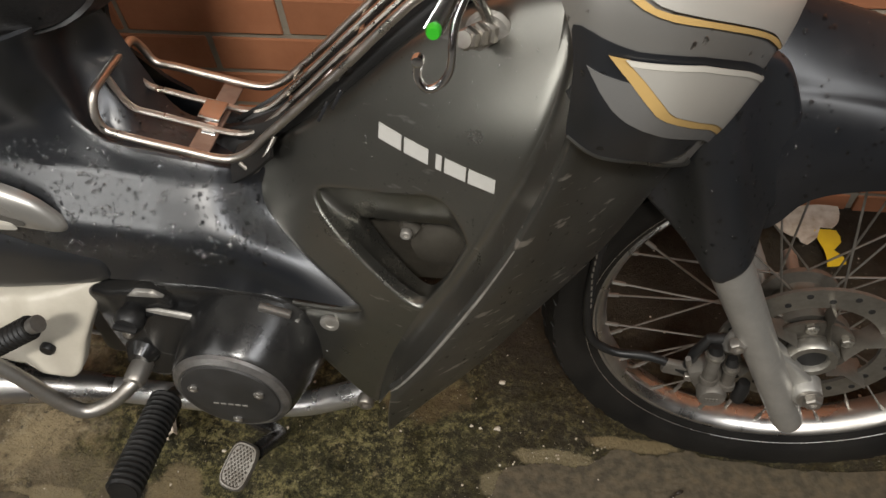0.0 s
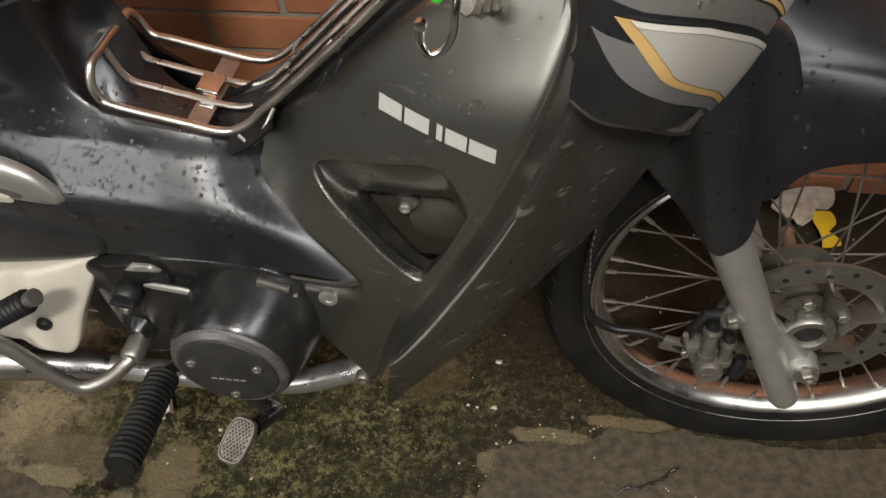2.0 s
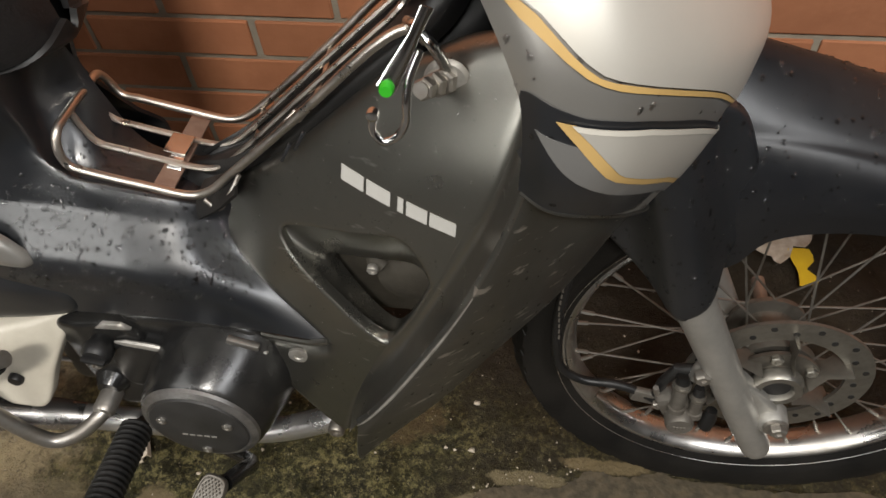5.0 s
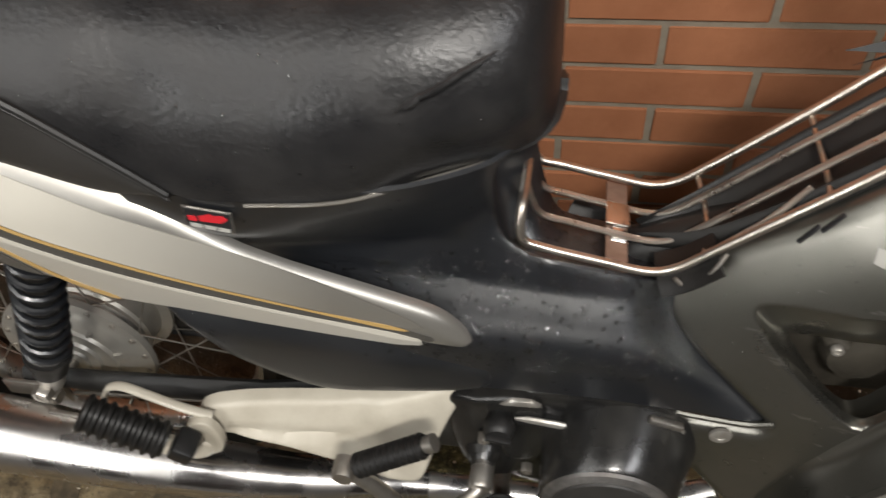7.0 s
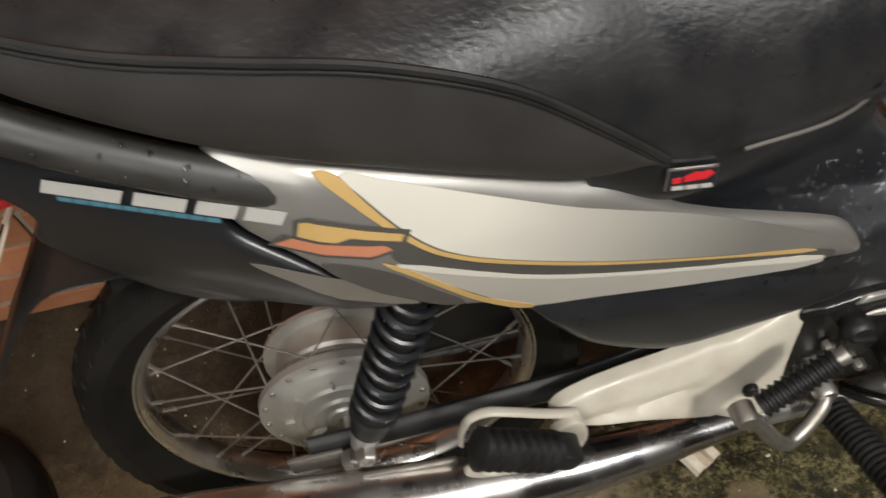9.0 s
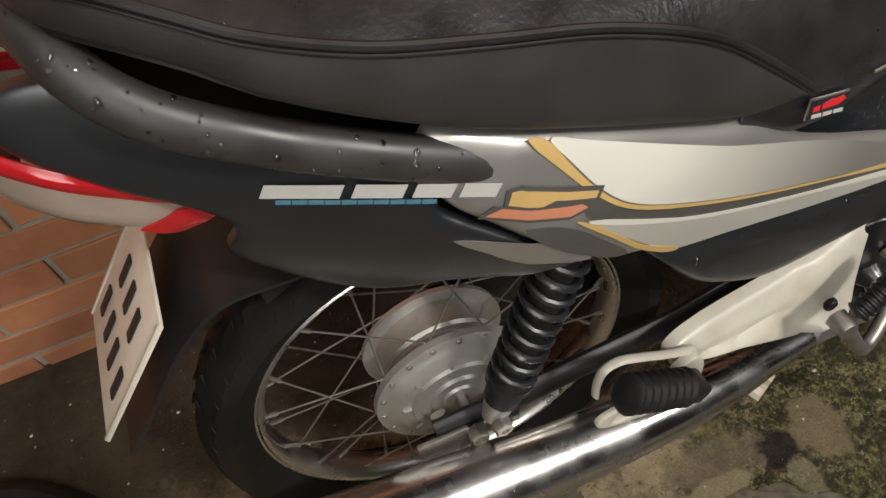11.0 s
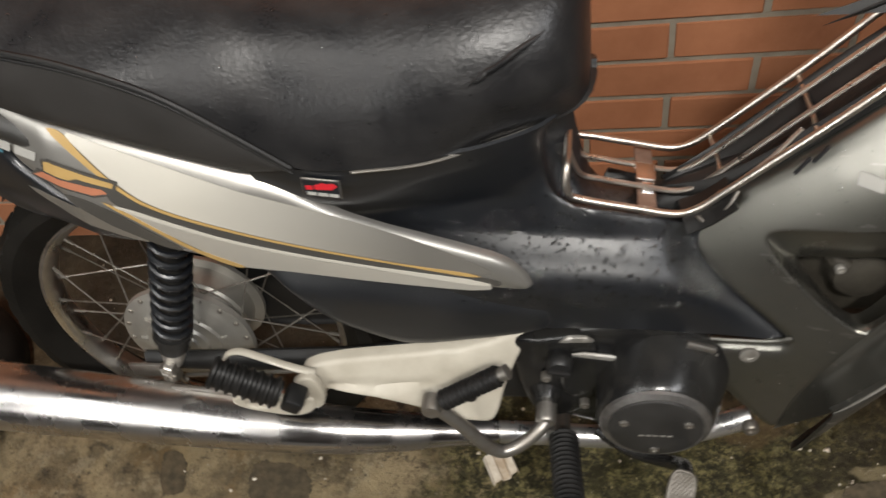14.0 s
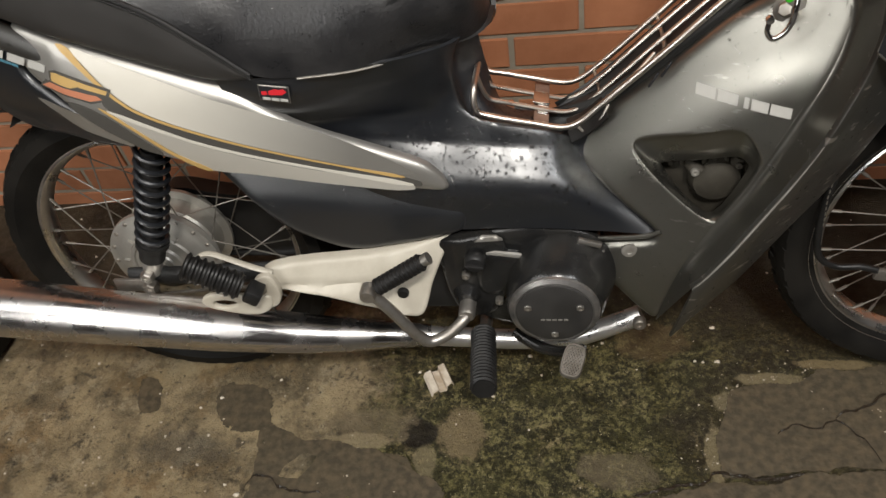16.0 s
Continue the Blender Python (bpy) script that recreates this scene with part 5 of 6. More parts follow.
# seat
SEAT = [  # x, half width, low z, seam z, top z
    (-0.205, 0.03, 0.845, 0.862, 0.872), (-0.185, 0.075, 0.842, 0.868, 0.885), (-0.150, 0.108, 0.833, 0.868, 0.893), (-0.115, 0.126, 0.815, 0.852, 0.890), (-0.085, 0.136, 0.792, 0.835, 0.882),
    (-0.030, 0.145, 0.758, 0.812, 0.868), (0.036, 0.150, 0.724, 0.794, 0.855), (0.110, 0.152, 0.694, 0.774, 0.838), (0.185, 0.151, 0.664, 0.738, 0.818), (0.236, 0.149, 0.646, 0.696, 0.802),
    (0.285, 0.146, 0.642, 0.650, 0.790), (0.340, 0.143, 0.641, 0.642, 0.783), (0.410, 0.140, 0.643, 0.644, 0.780), (0.468, 0.133, 0.641, 0.642, 0.782), (0.518, 0.118, 0.639, 0.640, 0.781),
    (0.540, 0.098, 0.640, 0.641, 0.776), (0.553, 0.062, 0.645, 0.646, 0.765), (0.557, 0.015, 0.652, 0.653, 0.750)]
top_r, side_r = [], []
FULL = [(1.0, 0.0), (1.0, 0.18), (0.965, 0.38), (0.88, 0.58), (0.75, 0.77), (0.57, 0.91), (0.3, 0.99)]
FLAT = [(1.0, 0.0), (0.92, 0.14), (0.80, 0.33), (0.64, 0.55), (0.46, 0.76), (0.28, 0.91), (0.13, 0.98)]


def seat_half(x):
    """The half profile above the seam: a flat pillow behind, a full rounded flank in front that tucks in at the nose."""
    k = min(1.0, max(0.0, (x - 0.12) / 0.15))
    k = k * k * (3 - 2 * k)
    tuck = min(1.0, max(0.0, (x - 0.40) / 0.13)) * 0.42
    return [((a * (1 - k) + c * k) * (1 - tuck * max(0.0, 1 - d / 0.5) ** 1.3), b * (1 - k) + d * k) for (a, b), (c, d) in zip(FLAT, FULL)]


for x, h, lo, se, tz in SEAT:
    d = tz - se
    half = seat_half(x)
    top_r.append([(x, -h * a, se + d * b) for a, b in half] + [(x, 0, tz + 0.002)] + [(x, h * a, se + d * b) for a, b in half[::-1]])
    if x < 0.30:
        m = (lo + se) / 2
        side_r.append([(x, -h + 0.010, lo - 0.004), (x, -h + 0.001, lo + 0.004), (x, -h - 0.003, m), (x, -h - 0.001, se)])
seat = part("seat", loft(top_r, 4, 4, 0.006), SEATTOP, bike, "wet black vinyl dual seat with wrinkles")
part("seat_side", loft(side_r, 4, 4, 0.004), SEATSIDE, seat, "grey grained vinyl seat side")
part("seat_side", loft(side_r, 4, 4, 0.004, mirror=True), SEATSIDE, seat, "grey grained vinyl seat side")
seam = [(x, -h - 0.002, se) for x, h, lo, se, tz in SEAT if -0.19 < x < 0.30]
for s in (1, -1):
    part("seam_piping", sweep(spline([(x, y * s, z) for x, y, z in seam], 5), 0.0032, 8), BLACKP, seat)
    part("seam_piping", sweep(spline([(x, (y - 0.0005) * s, z - 0.0055) for x, y, z in seam], 5), 0.0013, 8), BLACKP, seat)
trim = [(x, -h * seat_half(x)[0][0] - 0.002, lo) for x, h, lo, se, tz in SEAT if 0.33 < x < 0.535]
part("trim_piping", sweep(spline(trim, 5), 0.0016, 8), STEEL, seat, "thin worn bright piping")
under = [[(x, -h * seat_half(x)[0][0] * 0.92, lo + 0.002), (x, 0, lo - 0.01), (x, h * seat_half(x)[0][0] * 0.92, lo + 0.002)] for x, h, lo, se, tz in SEAT]
part("seat_pan", loft(under, 2, 3, 0.006), BLACKP, seat)
# wrinkles in the cover near the front of the seat
for pts in ([(0.4575, -0.131, 0.719), (0.4678, -0.1272, 0.7257), (0.4808, -0.1237, 0.7308), (0.4987, -0.1167, 0.7403), (0.511, -0.1107, 0.7455), (0.5199, -0.1046, 0.7491)], [(0.4623, -0.1299, 0.7205), (0.4692, -0.1275, 0.7247), (0.4731, -0.1249, 0.7299)]):
    n_ = len(spline(pts, 4))
    part("wrinkle", sweep(spline(pts, 4), [0.0022 * math.sin(math.pi * (k + 0.6) / (n_ + 0.2)) + 0.0003 for k in range(n_)], 8), SEATTOP, seat)
# emblem on the body below the seat
flank_b = lambda x, z: 0.1395 - 0.02 * (x - 0.30) - 0.05 * (z - 0.62)
badge = part("badge", panel([(0.2885, 0.6350), (0.3255, 0.6290), (0.3235, 0.6080), (0.2870, 0.6150)], flank_b, 0.001, 0.01, 0.002, 0.0006, lift=0.004, smooth=1), STEEL, bike, "small emblem with a red shape on black")
part("badge_field", panel([(0.2895, 0.6335), (0.3243, 0.6278), (0.3226, 0.6095), (0.2882, 0.6162)], flank_b, 0.0006, 0.01, 0, 0, lift=0.0046, smooth=1), BLACK, badge)
part("badge_shape", panel([(0.300, 0.6262), (0.309, 0.6285), (0.312, 0.6268), (0.319, 0.6272), (0.322, 0.6235), (0.316, 0.6200), (0.300, 0.6215)], flank_b, 0.0006, 0.01, 0, 0, lift=0.0052, smooth=1), REDDEC, badge, "red emblem shape")
part("badge_shape", panel([(0.2915, 0.6265), (0.298, 0.6262), (0.298, 0.6215), (0.2915, 0.6222)], flank_b, 0.0006, 0.01, 0, 0, lift=0.0052, smooth=1), REDDEC, badge, "red emblem shape")
for k in range(3):
    part("badge_bar", panel([(0.2915 + 0.0105 * k, 0.6195 - 0.0019 * k), (0.3005 + 0.0105 * k, 0.6179 - 0.0019 * k), (0.3005 + 0.0105 * k, 0.6146 - 0.0019 * k), (0.2915 + 0.0105 * k, 0.6162 - 0.0019 * k)], flank_b, 0.0006, 0.01, 0, 0, lift=0.0052, smooth=1), WHITE, badge)

# maker's lettering as plain pale shapes on the leg shield
gap = [(0.0, 0.021), (0.0235, 0.045), (0.0515, 0.0565), (0.059, 0.077), (0.079, 0.101)]
for k, (u0, u1) in enumerate(gap):
    line = lambda u: (0.801 + u * 0.99, 0.5705 - u * 0.14)
    (xa, za), (xb, zb) = line(u0), line(u1)
    hgt = 0.0125
    o = [(xa, za), (xb, zb), (xb - 0.001, zb - hgt), (xa - 0.001, za - hgt)]
    part("lettering_shape", panel(o, flank_shield, 0.0005, 0.01, 0, 0, lift=0.0008, smooth=1), WHITE, shield, "pale grey worn lettering shape")

# ---- engine, exhaust and running gear ----
CRANK = [(0.500, 0.345), (0.53, 0.366), (0.60, 0.374), (0.66, 0.366), (0.686, 0.350), (0.697, 0.310), (0.690, 0.255), (0.668, 0.205), (0.62, 0.172), (0.56, 0.178), (0.51, 0.196), (0.488, 0.240), (0.487, 0.300)]
engine = part("engine", panel(CRANK, lambda x, z: 0.104 - 0.05 * max(0, 0.56 - x), 0.11, 0.014, 0.012, 0.010), ENGINE, bike, "black painted engine with a round side cover")
CC = (0.6255, -0.010, 0.272)
bm = lathe([(0.078, -0.088), (0.075, -0.106), (0.0715, -0.124), (0.0690, -0.138), (0.0665, -0.146), (0.0645, -0.150), (0.061, -0.153), (0.054, -0.1550)], CC, 64)
for v in bm.verts:
    k = max(0.0, (v.co.y + 0.157) / 0.057)
    v.co += Vector((0.012 * k, 0, 0.014 * k))
part("clutch_cover", bm, ENGINE, engine, "domed black casing")
part("cover_band", lathe([(0.0645, -0.1480), (0.0622, -0.1545), (0.0560, -0.1580), (0.0520, -0.1570)], CC, 64), WORNBLACK, engine, "worn bare metal ring round the cap")
cap = part("cover_cap", lathe([(0.0540, -0.1560), (0.0525, -0.1595), (0.048, -0.161), (0.027, -0.163), (0.0, -0.163)], CC, 56), CAPM, engine, "black round cap with small marks")
for ang in (22, 158, 270):
    a_ = radians(ang)
    part("screw", bolt(0.0058, 0.004, (CC[0] + 0.0385 * math.cos(a_), -0.1705, CC[2] + 0.0385 * math.sin(a_))), STEEL, cap)
for k in range(5):
    part("cap_mark", box(CC[0] - 0.016 + 0.008 * k, -0.1734, CC[2] - 0.008, 0.006, 0.0008, 0.0025, 0.0002), ALUMIN, cap)
part("boss", sweep([(0.609, -0.096, 0.345), (0.604, -0.106, 0.325), (0.597, -0.116, 0.290)], [0.010, 0.012, 0.016], 14), ENGINE, engine)
for x, z, y in ((0.609, 0.340, -0.104), (0.545, 0.252, -0.118), (0.500, 0.300, -0.114), (0.690, 0.330, -0.1), (0.70, 0.258, -0.098)):
    part("bolt", bolt(0.0065, 0.010, (x, y, z)), STEEL, engine)
part("casting_step", panel([(0.526, 0.336), (0.545, 0.3385), (0.590, 0.330), (0.601, 0.326), (0.590, 0.310), (0.566, 0.285), (0.545, 0.258), (0.520, 0.262), (0.516, 0.300)], lambda x, z: 0.118, 0.03, 0.01, 0.006, 0.005, smooth=2), ENGINE, engine, "raised black casting")
part("cast_ridge", sweep([(0.532, -0.1145, 0.3372), (0.545, -0.1150, 0.3385), (0.575, -0.1150, 0.334), (0.600, -0.1145, 0.327)], [0.002, 0.0042, 0.0045, 0.002], 8, flat=0.8), ALUMIN, engine, "worn bright casting ridge")
filler = part("oil_filler", lathe([(0.0, -0.136), (0.012, -0.136), (0.0155, -0.132), (0.016, -0.122), (0.013, -0.118), (0.013, -0.100), (0.0, -0.1)], (0.517, 0, 0.334), 24), BLACKP, engine, "black oil filler cap")
part("filler_grip", box(0.517, -0.138, 0.334, 0.026, 0.008, 0.005, 0.002, turn=pose(0, 0, 0, 0, 12, 0)), BLACKP, filler)
# Pale tab imitates a reflection under the body cover's lower lip.
part("reflection_tab", panel([(0.517, 0.358), (0.528, 0.3675), (0.548, 0.368), (0.557, 0.360)], lambda x, z: 0.1145, 0.004, 0.01, 0.001, 0.0008, smooth=1), ALUMIN, engine, "added bright tab standing for a reflection below the body cover")
part("shaft_boss", lathe([(0.0, -0.125), (0.012, -0.125), (0.020, -0.112), (0.026, -0.095), (0.0, -0.09)], (0.497, 0, 0.255), 20), ENGINE, engine)
part("chrome_clip", box(0.675, -0.112, 0.352, 0.034, 0.008, 0.008, 0.002, turn=pose(0, 0, 0, 0, 18, 0)), STEEL, engine)
part("side_casting", panel([(0.462, 0.350), (0.500, 0.360), (0.545, 0.366), (0.562, 0.340), (0.556, 0.250), (0.530, 0.212), (0.492, 0.206), (0.476, 0.228), (0.466, 0.262), (0.462, 0.300)], lambda x, z: 0.112 - 0.25 * max(0.0, 0.49 - x), 0.06, 0.010, 0.007, 0.006), ENGINE, engine, "black casting behind the swing arm cover")
part("engine_mount", box(0.515, -0.05, 0.30, 0.07, 0.06, 0.16, 0.01), BLACKP, engine)

# exhaust
mp = spline([(0.43, -0.113, 0.166), (0.36, -0.122, 0.177), (0.30, -0.132, 0.188), (0.22, -0.142, 0.203), (0.10, -0.147, 0.222), (-0.05, -0.147, 0.242), (-0.18, -0.147, 0.258), (-0.262, -0.147, 0.268)], 5)
mr = np.interp([p[0] for p in mp][::-1], [-0.262, -0.18, -0.05, 0.10, 0.22, 0.30, 0.36, 0.43], [0.047, 0.046, 0.043, 0.038, 0.032, 0.027, 0.022, 0.017])[::-1]
exhaust = part("exhaust", sweep(mp, list(mr), 32), EXHM, bike, "long chrome exhaust silencer with grime and drops")
part("exhaust_end", lathe([(0.047, 0.0), (0.049, 0.004), (0.045, 0.010), (0.030, 0.012), (0.018, 0.008), (0.016, -0.02)], seg=32), STEEL, exhaust).matrix_local = Matrix.Translation((-0.262, -0.147, 0.268)) @ axle_turn((-0.992, 0, 0.122))
part("exhaust_pipe", sweep(spline([(0.752, -0.092, 0.190), (0.72, -0.095, 0.176), (0.66, -0.098, 0.150), (0.58, -0.100, 0.143), (0.48, -0.106, 0.154), (0.42, -0.114, 0.167), (0.38, -0.119, 0.173)], 6), 0.0155, 18), PIPEM, exhaust, "chrome header pipe")
part("pipe_bolt", bolt(0.010, 0.012, (0.748, -0.104, 0.190), six=False), STEEL, exhaust)
part("exhaust_bracket", box(0.05, -0.130, 0.262, 0.10, 0.006, 0.022, 0.002, turn=pose(0, 0, 0, 0, 6, 0)), STEEL, exhaust)

# beige heel cover with the passenger foot peg
def ribbed(p0, p1, r, ribs, bm=None, flat=1.0):
    a, b = Vector(p0), Vector(p1)
    pts, rad = [], []
    for k in range(ribs * 4 + 1):
        t = k / (ribs * 4)
        pts.append(a.lerp(b, t))
        rad.append(r * (1.0 if k % 4 in (1, 2) else 0.82))
    return sweep(pts, rad, 14, bm, flat=flat)


HEEL = [(0.200, 0.326), (0.222, 0.335), (0.286, 0.338), (0.360, 0.337), (0.382, 0.341), (0.434, 0.349), (0.485, 0.361), (0.470, 0.331), (0.450, 0.290), (0.438, 0.254), (0.428, 0.248), (0.345, 0.268), (0.289, 0.286), (0.214, 0.304), (0.203, 0.312)]


def flank_heel(x, z):
    """Half-width of the swing arm cover: leans in towards its top, with a long recess below the middle."""
    lower = 0.325 - 0.155 * (x - 0.20)
    fold = 0.25 * max(0.0, lower - z) if x < 0.37 else 0.0
    groove = 0.007 * math.exp(-((z - (0.3045 - 0.085 * (x - 0.232))) / 0.006) ** 2) * min(1.0, max(0.0, (x - 0.225) / 0.01)) * min(1.0, max(0.0, (0.372 - x) / 0.012))
    wing = 0.008 * min(1.0, max(0.0, (x - 0.372) / 0.025))
    return 0.315 - 0.133 * x - 0.452 * z - groove + wing + 0.2 * fold


heel = part("heel_cover", panel(HEEL, flank_heel, 0.012, 0.008, 0.006, 0.005, smooth=2), BEIGE, bike, "beige painted swing arm cover with scuffs")
part("rubber_plug", lathe([(0.0, -0.004), (0.007, -0.004), (0.0085, -0.001), (0.0085, 0.003), (0.0, 0.004)], (0.409, -flank_heel(0.409, 0.287) - 0.002, 0.287), 18), BLACKP, heel)
loop = spline([(0.224, -0.146, 0.336), (0.205, -0.148, 0.345), (0.184, -0.148, 0.355), (0.161, -0.147, 0.366), (0.137, -0.145, 0.373), (0.121, -0.145, 0.368), (0.112, -0.148, 0.354), (0.108, -0.152, 0.338)], 5)
bracket = part("peg_bracket", sweep(loop, 0.0030, 10, flat=1.9), BEIGE, bike, "beige bracket for the rear foot peg")
part("lower_plate", panel([(0.104, 0.294), (0.124, 0.307), (0.183, 0.303), (0.216, 0.304), (0.214, 0.280), (0.188, 0.264), (0.140, 0.270), (0.108, 0.282)], lambda x, z: 0.163, 0.004, 0.008, 0.004, 0.003, holes=[[(0.122, 0.291), (0.150, 0.294), (0.165, 0.287), (0.140, 0.279), (0.122, 0.284)]], smooth=2), BEIGE, bracket)
part("bracket_plate", panel([(0.196, 0.330), (0.222, 0.342), (0.232, 0.318), (0.226, 0.285), (0.208, 0.276), (0.196, 0.300)], lambda x, z: 0.160, 0.008, 0.008, 0.003, 0.002, smooth=2), BEIGE, bracket)
part("bolt", bolt(0.008, 0.007, (0.210, -0.166, 0.322)), STEEL, bracket)
part("rear_foot_peg", ribbed((0.120, -0.186, 0.3875), (0.192, -0.184, 0.343), 0.0225, 8, flat=0.85), RUBBER, bracket, "folded black rubber rear foot peg")
part("peg_hinge", box(0.203, -0.178, 0.326, 0.024, 0.030, 0.024, 0.004, turn=pose(0, 0, 0, 0, 35, 0)), BLACKP, bracket)

# kick starter, front foot peg and brake pedal
kick = part("kick_starter", sweep(spline([(0.499, -0.118, 0.250), (0.498, -0.140, 0.244), (0.492, -0.152, 0.240), (0.470, -0.166, 0.226), (0.446, -0.176, 0.222), (0.430, -0.180, 0.238), (0.398, -0.182, 0.294), (0.378, -0.184, 0.326)], 6), [0.0085] * 43, 12), STEEL, bike, "grey kick start lever with a rubber pedal")
part("lever_joint", lathe([(0.0, -0.197), (0.010, -0.197), (0.012, -0.191), (0.012, -0.176), (0.0, -0.176)], (0.374, 0, 0.332), 16), STEEL, kick)
part("pedal_rubber", ribbed((0.388, -0.186, 0.342), (0.456, -0.178, 0.382), 0.0128, 11), RUBBER, kick, "ribbed black rubber pedal")
part("pedal_tip", sweep([(0.456, -0.178, 0.382), (0.465, -0.177, 0.387)], [0.008, 0.009], 12), STEEL, kick)
part("clamp", lathe([(0.0, -0.150), (0.010, -0.150), (0.0125, -0.146), (0.0125, -0.120), (0.0, -0.12)], (0.498, 0, 0.246), 18), STEEL, kick)
part("peg_bar", sweep([(0.515, 0.13, 0.150), (0.515, -0.10, 0.165), (0.518, -0.142, 0.200)], 0.010, 12), STEEL, bike, "steel foot peg bar under the engine")
part("foot_peg", ribbed((0.518, -0.140, 0.200), (0.530, -0.266, 0.226), 0.0190, 18), RUBBER, bike, "ribbed black rubber foot peg")
pedal = part("brake_pedal", sweep(spline([(0.560, -0.10, 0.160), (0.605, -0.125, 0.150), (0.655, -0.155, 0.175), (0.662, -0.185, 0.215), (0.658, -0.210, 0.236)], 5), [0.009] * 21, 12), ENGINE, bike, "dark steel brake pedal with a knurled pad")


def pad_shape(scale, y):
    """A ring of a rounded oblong pad, in the pad's own plane."""
    return [(0.0150 * scale * math.copysign(abs(math.cos(a)) ** 0.6, math.cos(a)), 0.0245 * scale * math.copysign(abs(math.sin(a)) ** 0.55, math.sin(a)), y) for a in (2 * math.pi * k / 36 for k in range(37))]


PADM = Matrix.Translation((0.650, -0.232, 0.246)) @ pose(0, 0, 0, 22, 8, -14)
pad = part("pedal_pad", loft([pad_shape(0.90, -0.006), pad_shape(1.0, -0.003), pad_shape(1.0, 0.002), pad_shape(0.93, 0.005), pad_shape(0.86, 0.005), pad_shape(0.82, 0.0035), pad_shape(0.4, 0.0035), pad_shape(0.01, 0.0035)], 1, 1, 0), CALIPER, pedal, "worn knurled steel pad")
pad.matrix_local = PADM
bm = bmesh.new()
for i in range(-5, 6):
    for j in range(-8, 9):
        x, y = 0.0040 * (i + 0.5 * (j % 2)), 0.0032 * j
        if abs(x) < 0.0115 and abs(y) < 0.0200 and (abs(x) < 0.009 or abs(y) < 0.016):
            v = [bm.verts.new((x + dx, y + dy, z)) for dx, dy, z in ((-0.0017, 0, 0.0030), (0, -0.0027, 0.0030), (0.0017, 0, 0.0030), (0, 0.0027, 0.0030), (0, 0, 0.0056))]
            for k in range(4):
                bm.faces.new((v[k], v[(k + 1) % 4], v[4]))
knurl = part("knurling", bm, CALIPER, pad)
knurl["kind"] = "stuff"
part("side_stand", sweep(spline([(0.46, 0.10, 0.18), (0.45, 0.17, 0.09), (0.44, 0.235, -0.022)], 4), 0.010, 10), STEEL, bike, "steel side stand")

# rear suspension
S0, S1 = Vector((0.014, -0.112, 0.316)), Vector((0.104, -0.112, 0.545))
shock = part("shock_absorber", sweep([S0.lerp(S1, t) for t in (0.10, 0.25, 0.3, 0.95)], [0.019, 0.021, 0.015, 0.015], 18), BLACKP, bike, "rear shock absorber with a black coil spring")
turns, pts = 9.5, []
for k in range(int(turns * 14) + 1):
    t = k / (turns * 14)
    c = S0.lerp(S1, 0.24 + 0.74 * t)
    a_ = 2 * math.pi * turns * t
    d = (S1 - S0).normalized()
    u = d.cross(Vector((0, 1, 0))).normalized()
    pts.append(c + (u * math.cos(a_) + Vector((0, 1, 0)) * math.sin(a_)) * 0.0215)
part("coil_spring", sweep(pts, 0.0040, 8), BLACK, shock, "glossy black coil spring")
part("lower_eye", sweep([S0.lerp(S1, -0.03), S0.lerp(S1, 0.08), S0.lerp(S1, 0.24)], [0.013, 0.017, 0.019], 16), FORKM, shock, "silver lower mount")
part("eye_bolt", bolt(0.011, 0.012, (S0.x, -0.126, S0.z)), STEEL, shock)
part("spring_seat", sweep([S0.lerp(S1, 0.21), S0.lerp(S1, 0.245)], 0.0245, 20), BLACKP, shock)
for s in (-1, 1):
    part("swing_arm", sweep([(-0.05, s * 0.085, 0.276), (0.05, s * 0.085, 0.276), (0.25, s * 0.080, 0.280), (0.44, s * 0.06, 0.290)], [0.016, 0.018, 0.020, 0.022], 12, flat=0.6), BLACKP, bike, "black swing arm")
part("brake_rod", sweep([(-0.02, -0.075, 0.225), (0.20, -0.075, 0.245), (0.44, -0.07, 0.22)], 0.003, 8), STEEL, bike, "thin steel brake rod")
part("brake_arm", sweep([(-0.04, -0.066, 0.272), (-0.03, -0.075, 0.225), (-0.02, -0.078, 0.215)], [0.010, 0.007, 0.006], 10, flat=0.5), STEEL, bike, "steel brake arm")
part("axle_nut", bolt(0.012, 0.016, (REAR[0], -0.100, REAR[2])), STEEL, rw)
part("chain_adjuster", box(-0.045, -0.098, 0.268, 0.06, 0.006, 0.026, 0.002), STEEL, bike, "steel chain adjuster plate")
part("chain_case", panel([(-0.06, 0.33), (0.0, 0.36), (0.10, 0.34), (0.42, 0.33), (0.42, 0.25), (0.0, 0.21), (-0.06, 0.23)], lambda x, z: 0.075, 0.03, 0.03, 0.01, 0.008, side=1.0), BLACKP, bike, "black chain case")
part("frame_spine", sweep(spline([(0.96, 0, 0.72), (0.80, 0, 0.56), (0.60, 0, 0.46), (0.40, 0, 0.46), (0.20, 0, 0.58), (-0.12, 0, 0.66)], 5), 0.025, 12), BLACKP, bike, "black steel frame tube")
part("frame_plate", box(0.450, -0.050, 0.285, 0.085, 0.05, 0.20, 0.012), BLACKP, bike, "black frame plate")
part("battery_box", box(0.36, 0, 0.47, 0.20, 0.15, 0.12, 0.01), BLACKP, bike, "dark parts behind the side panel")

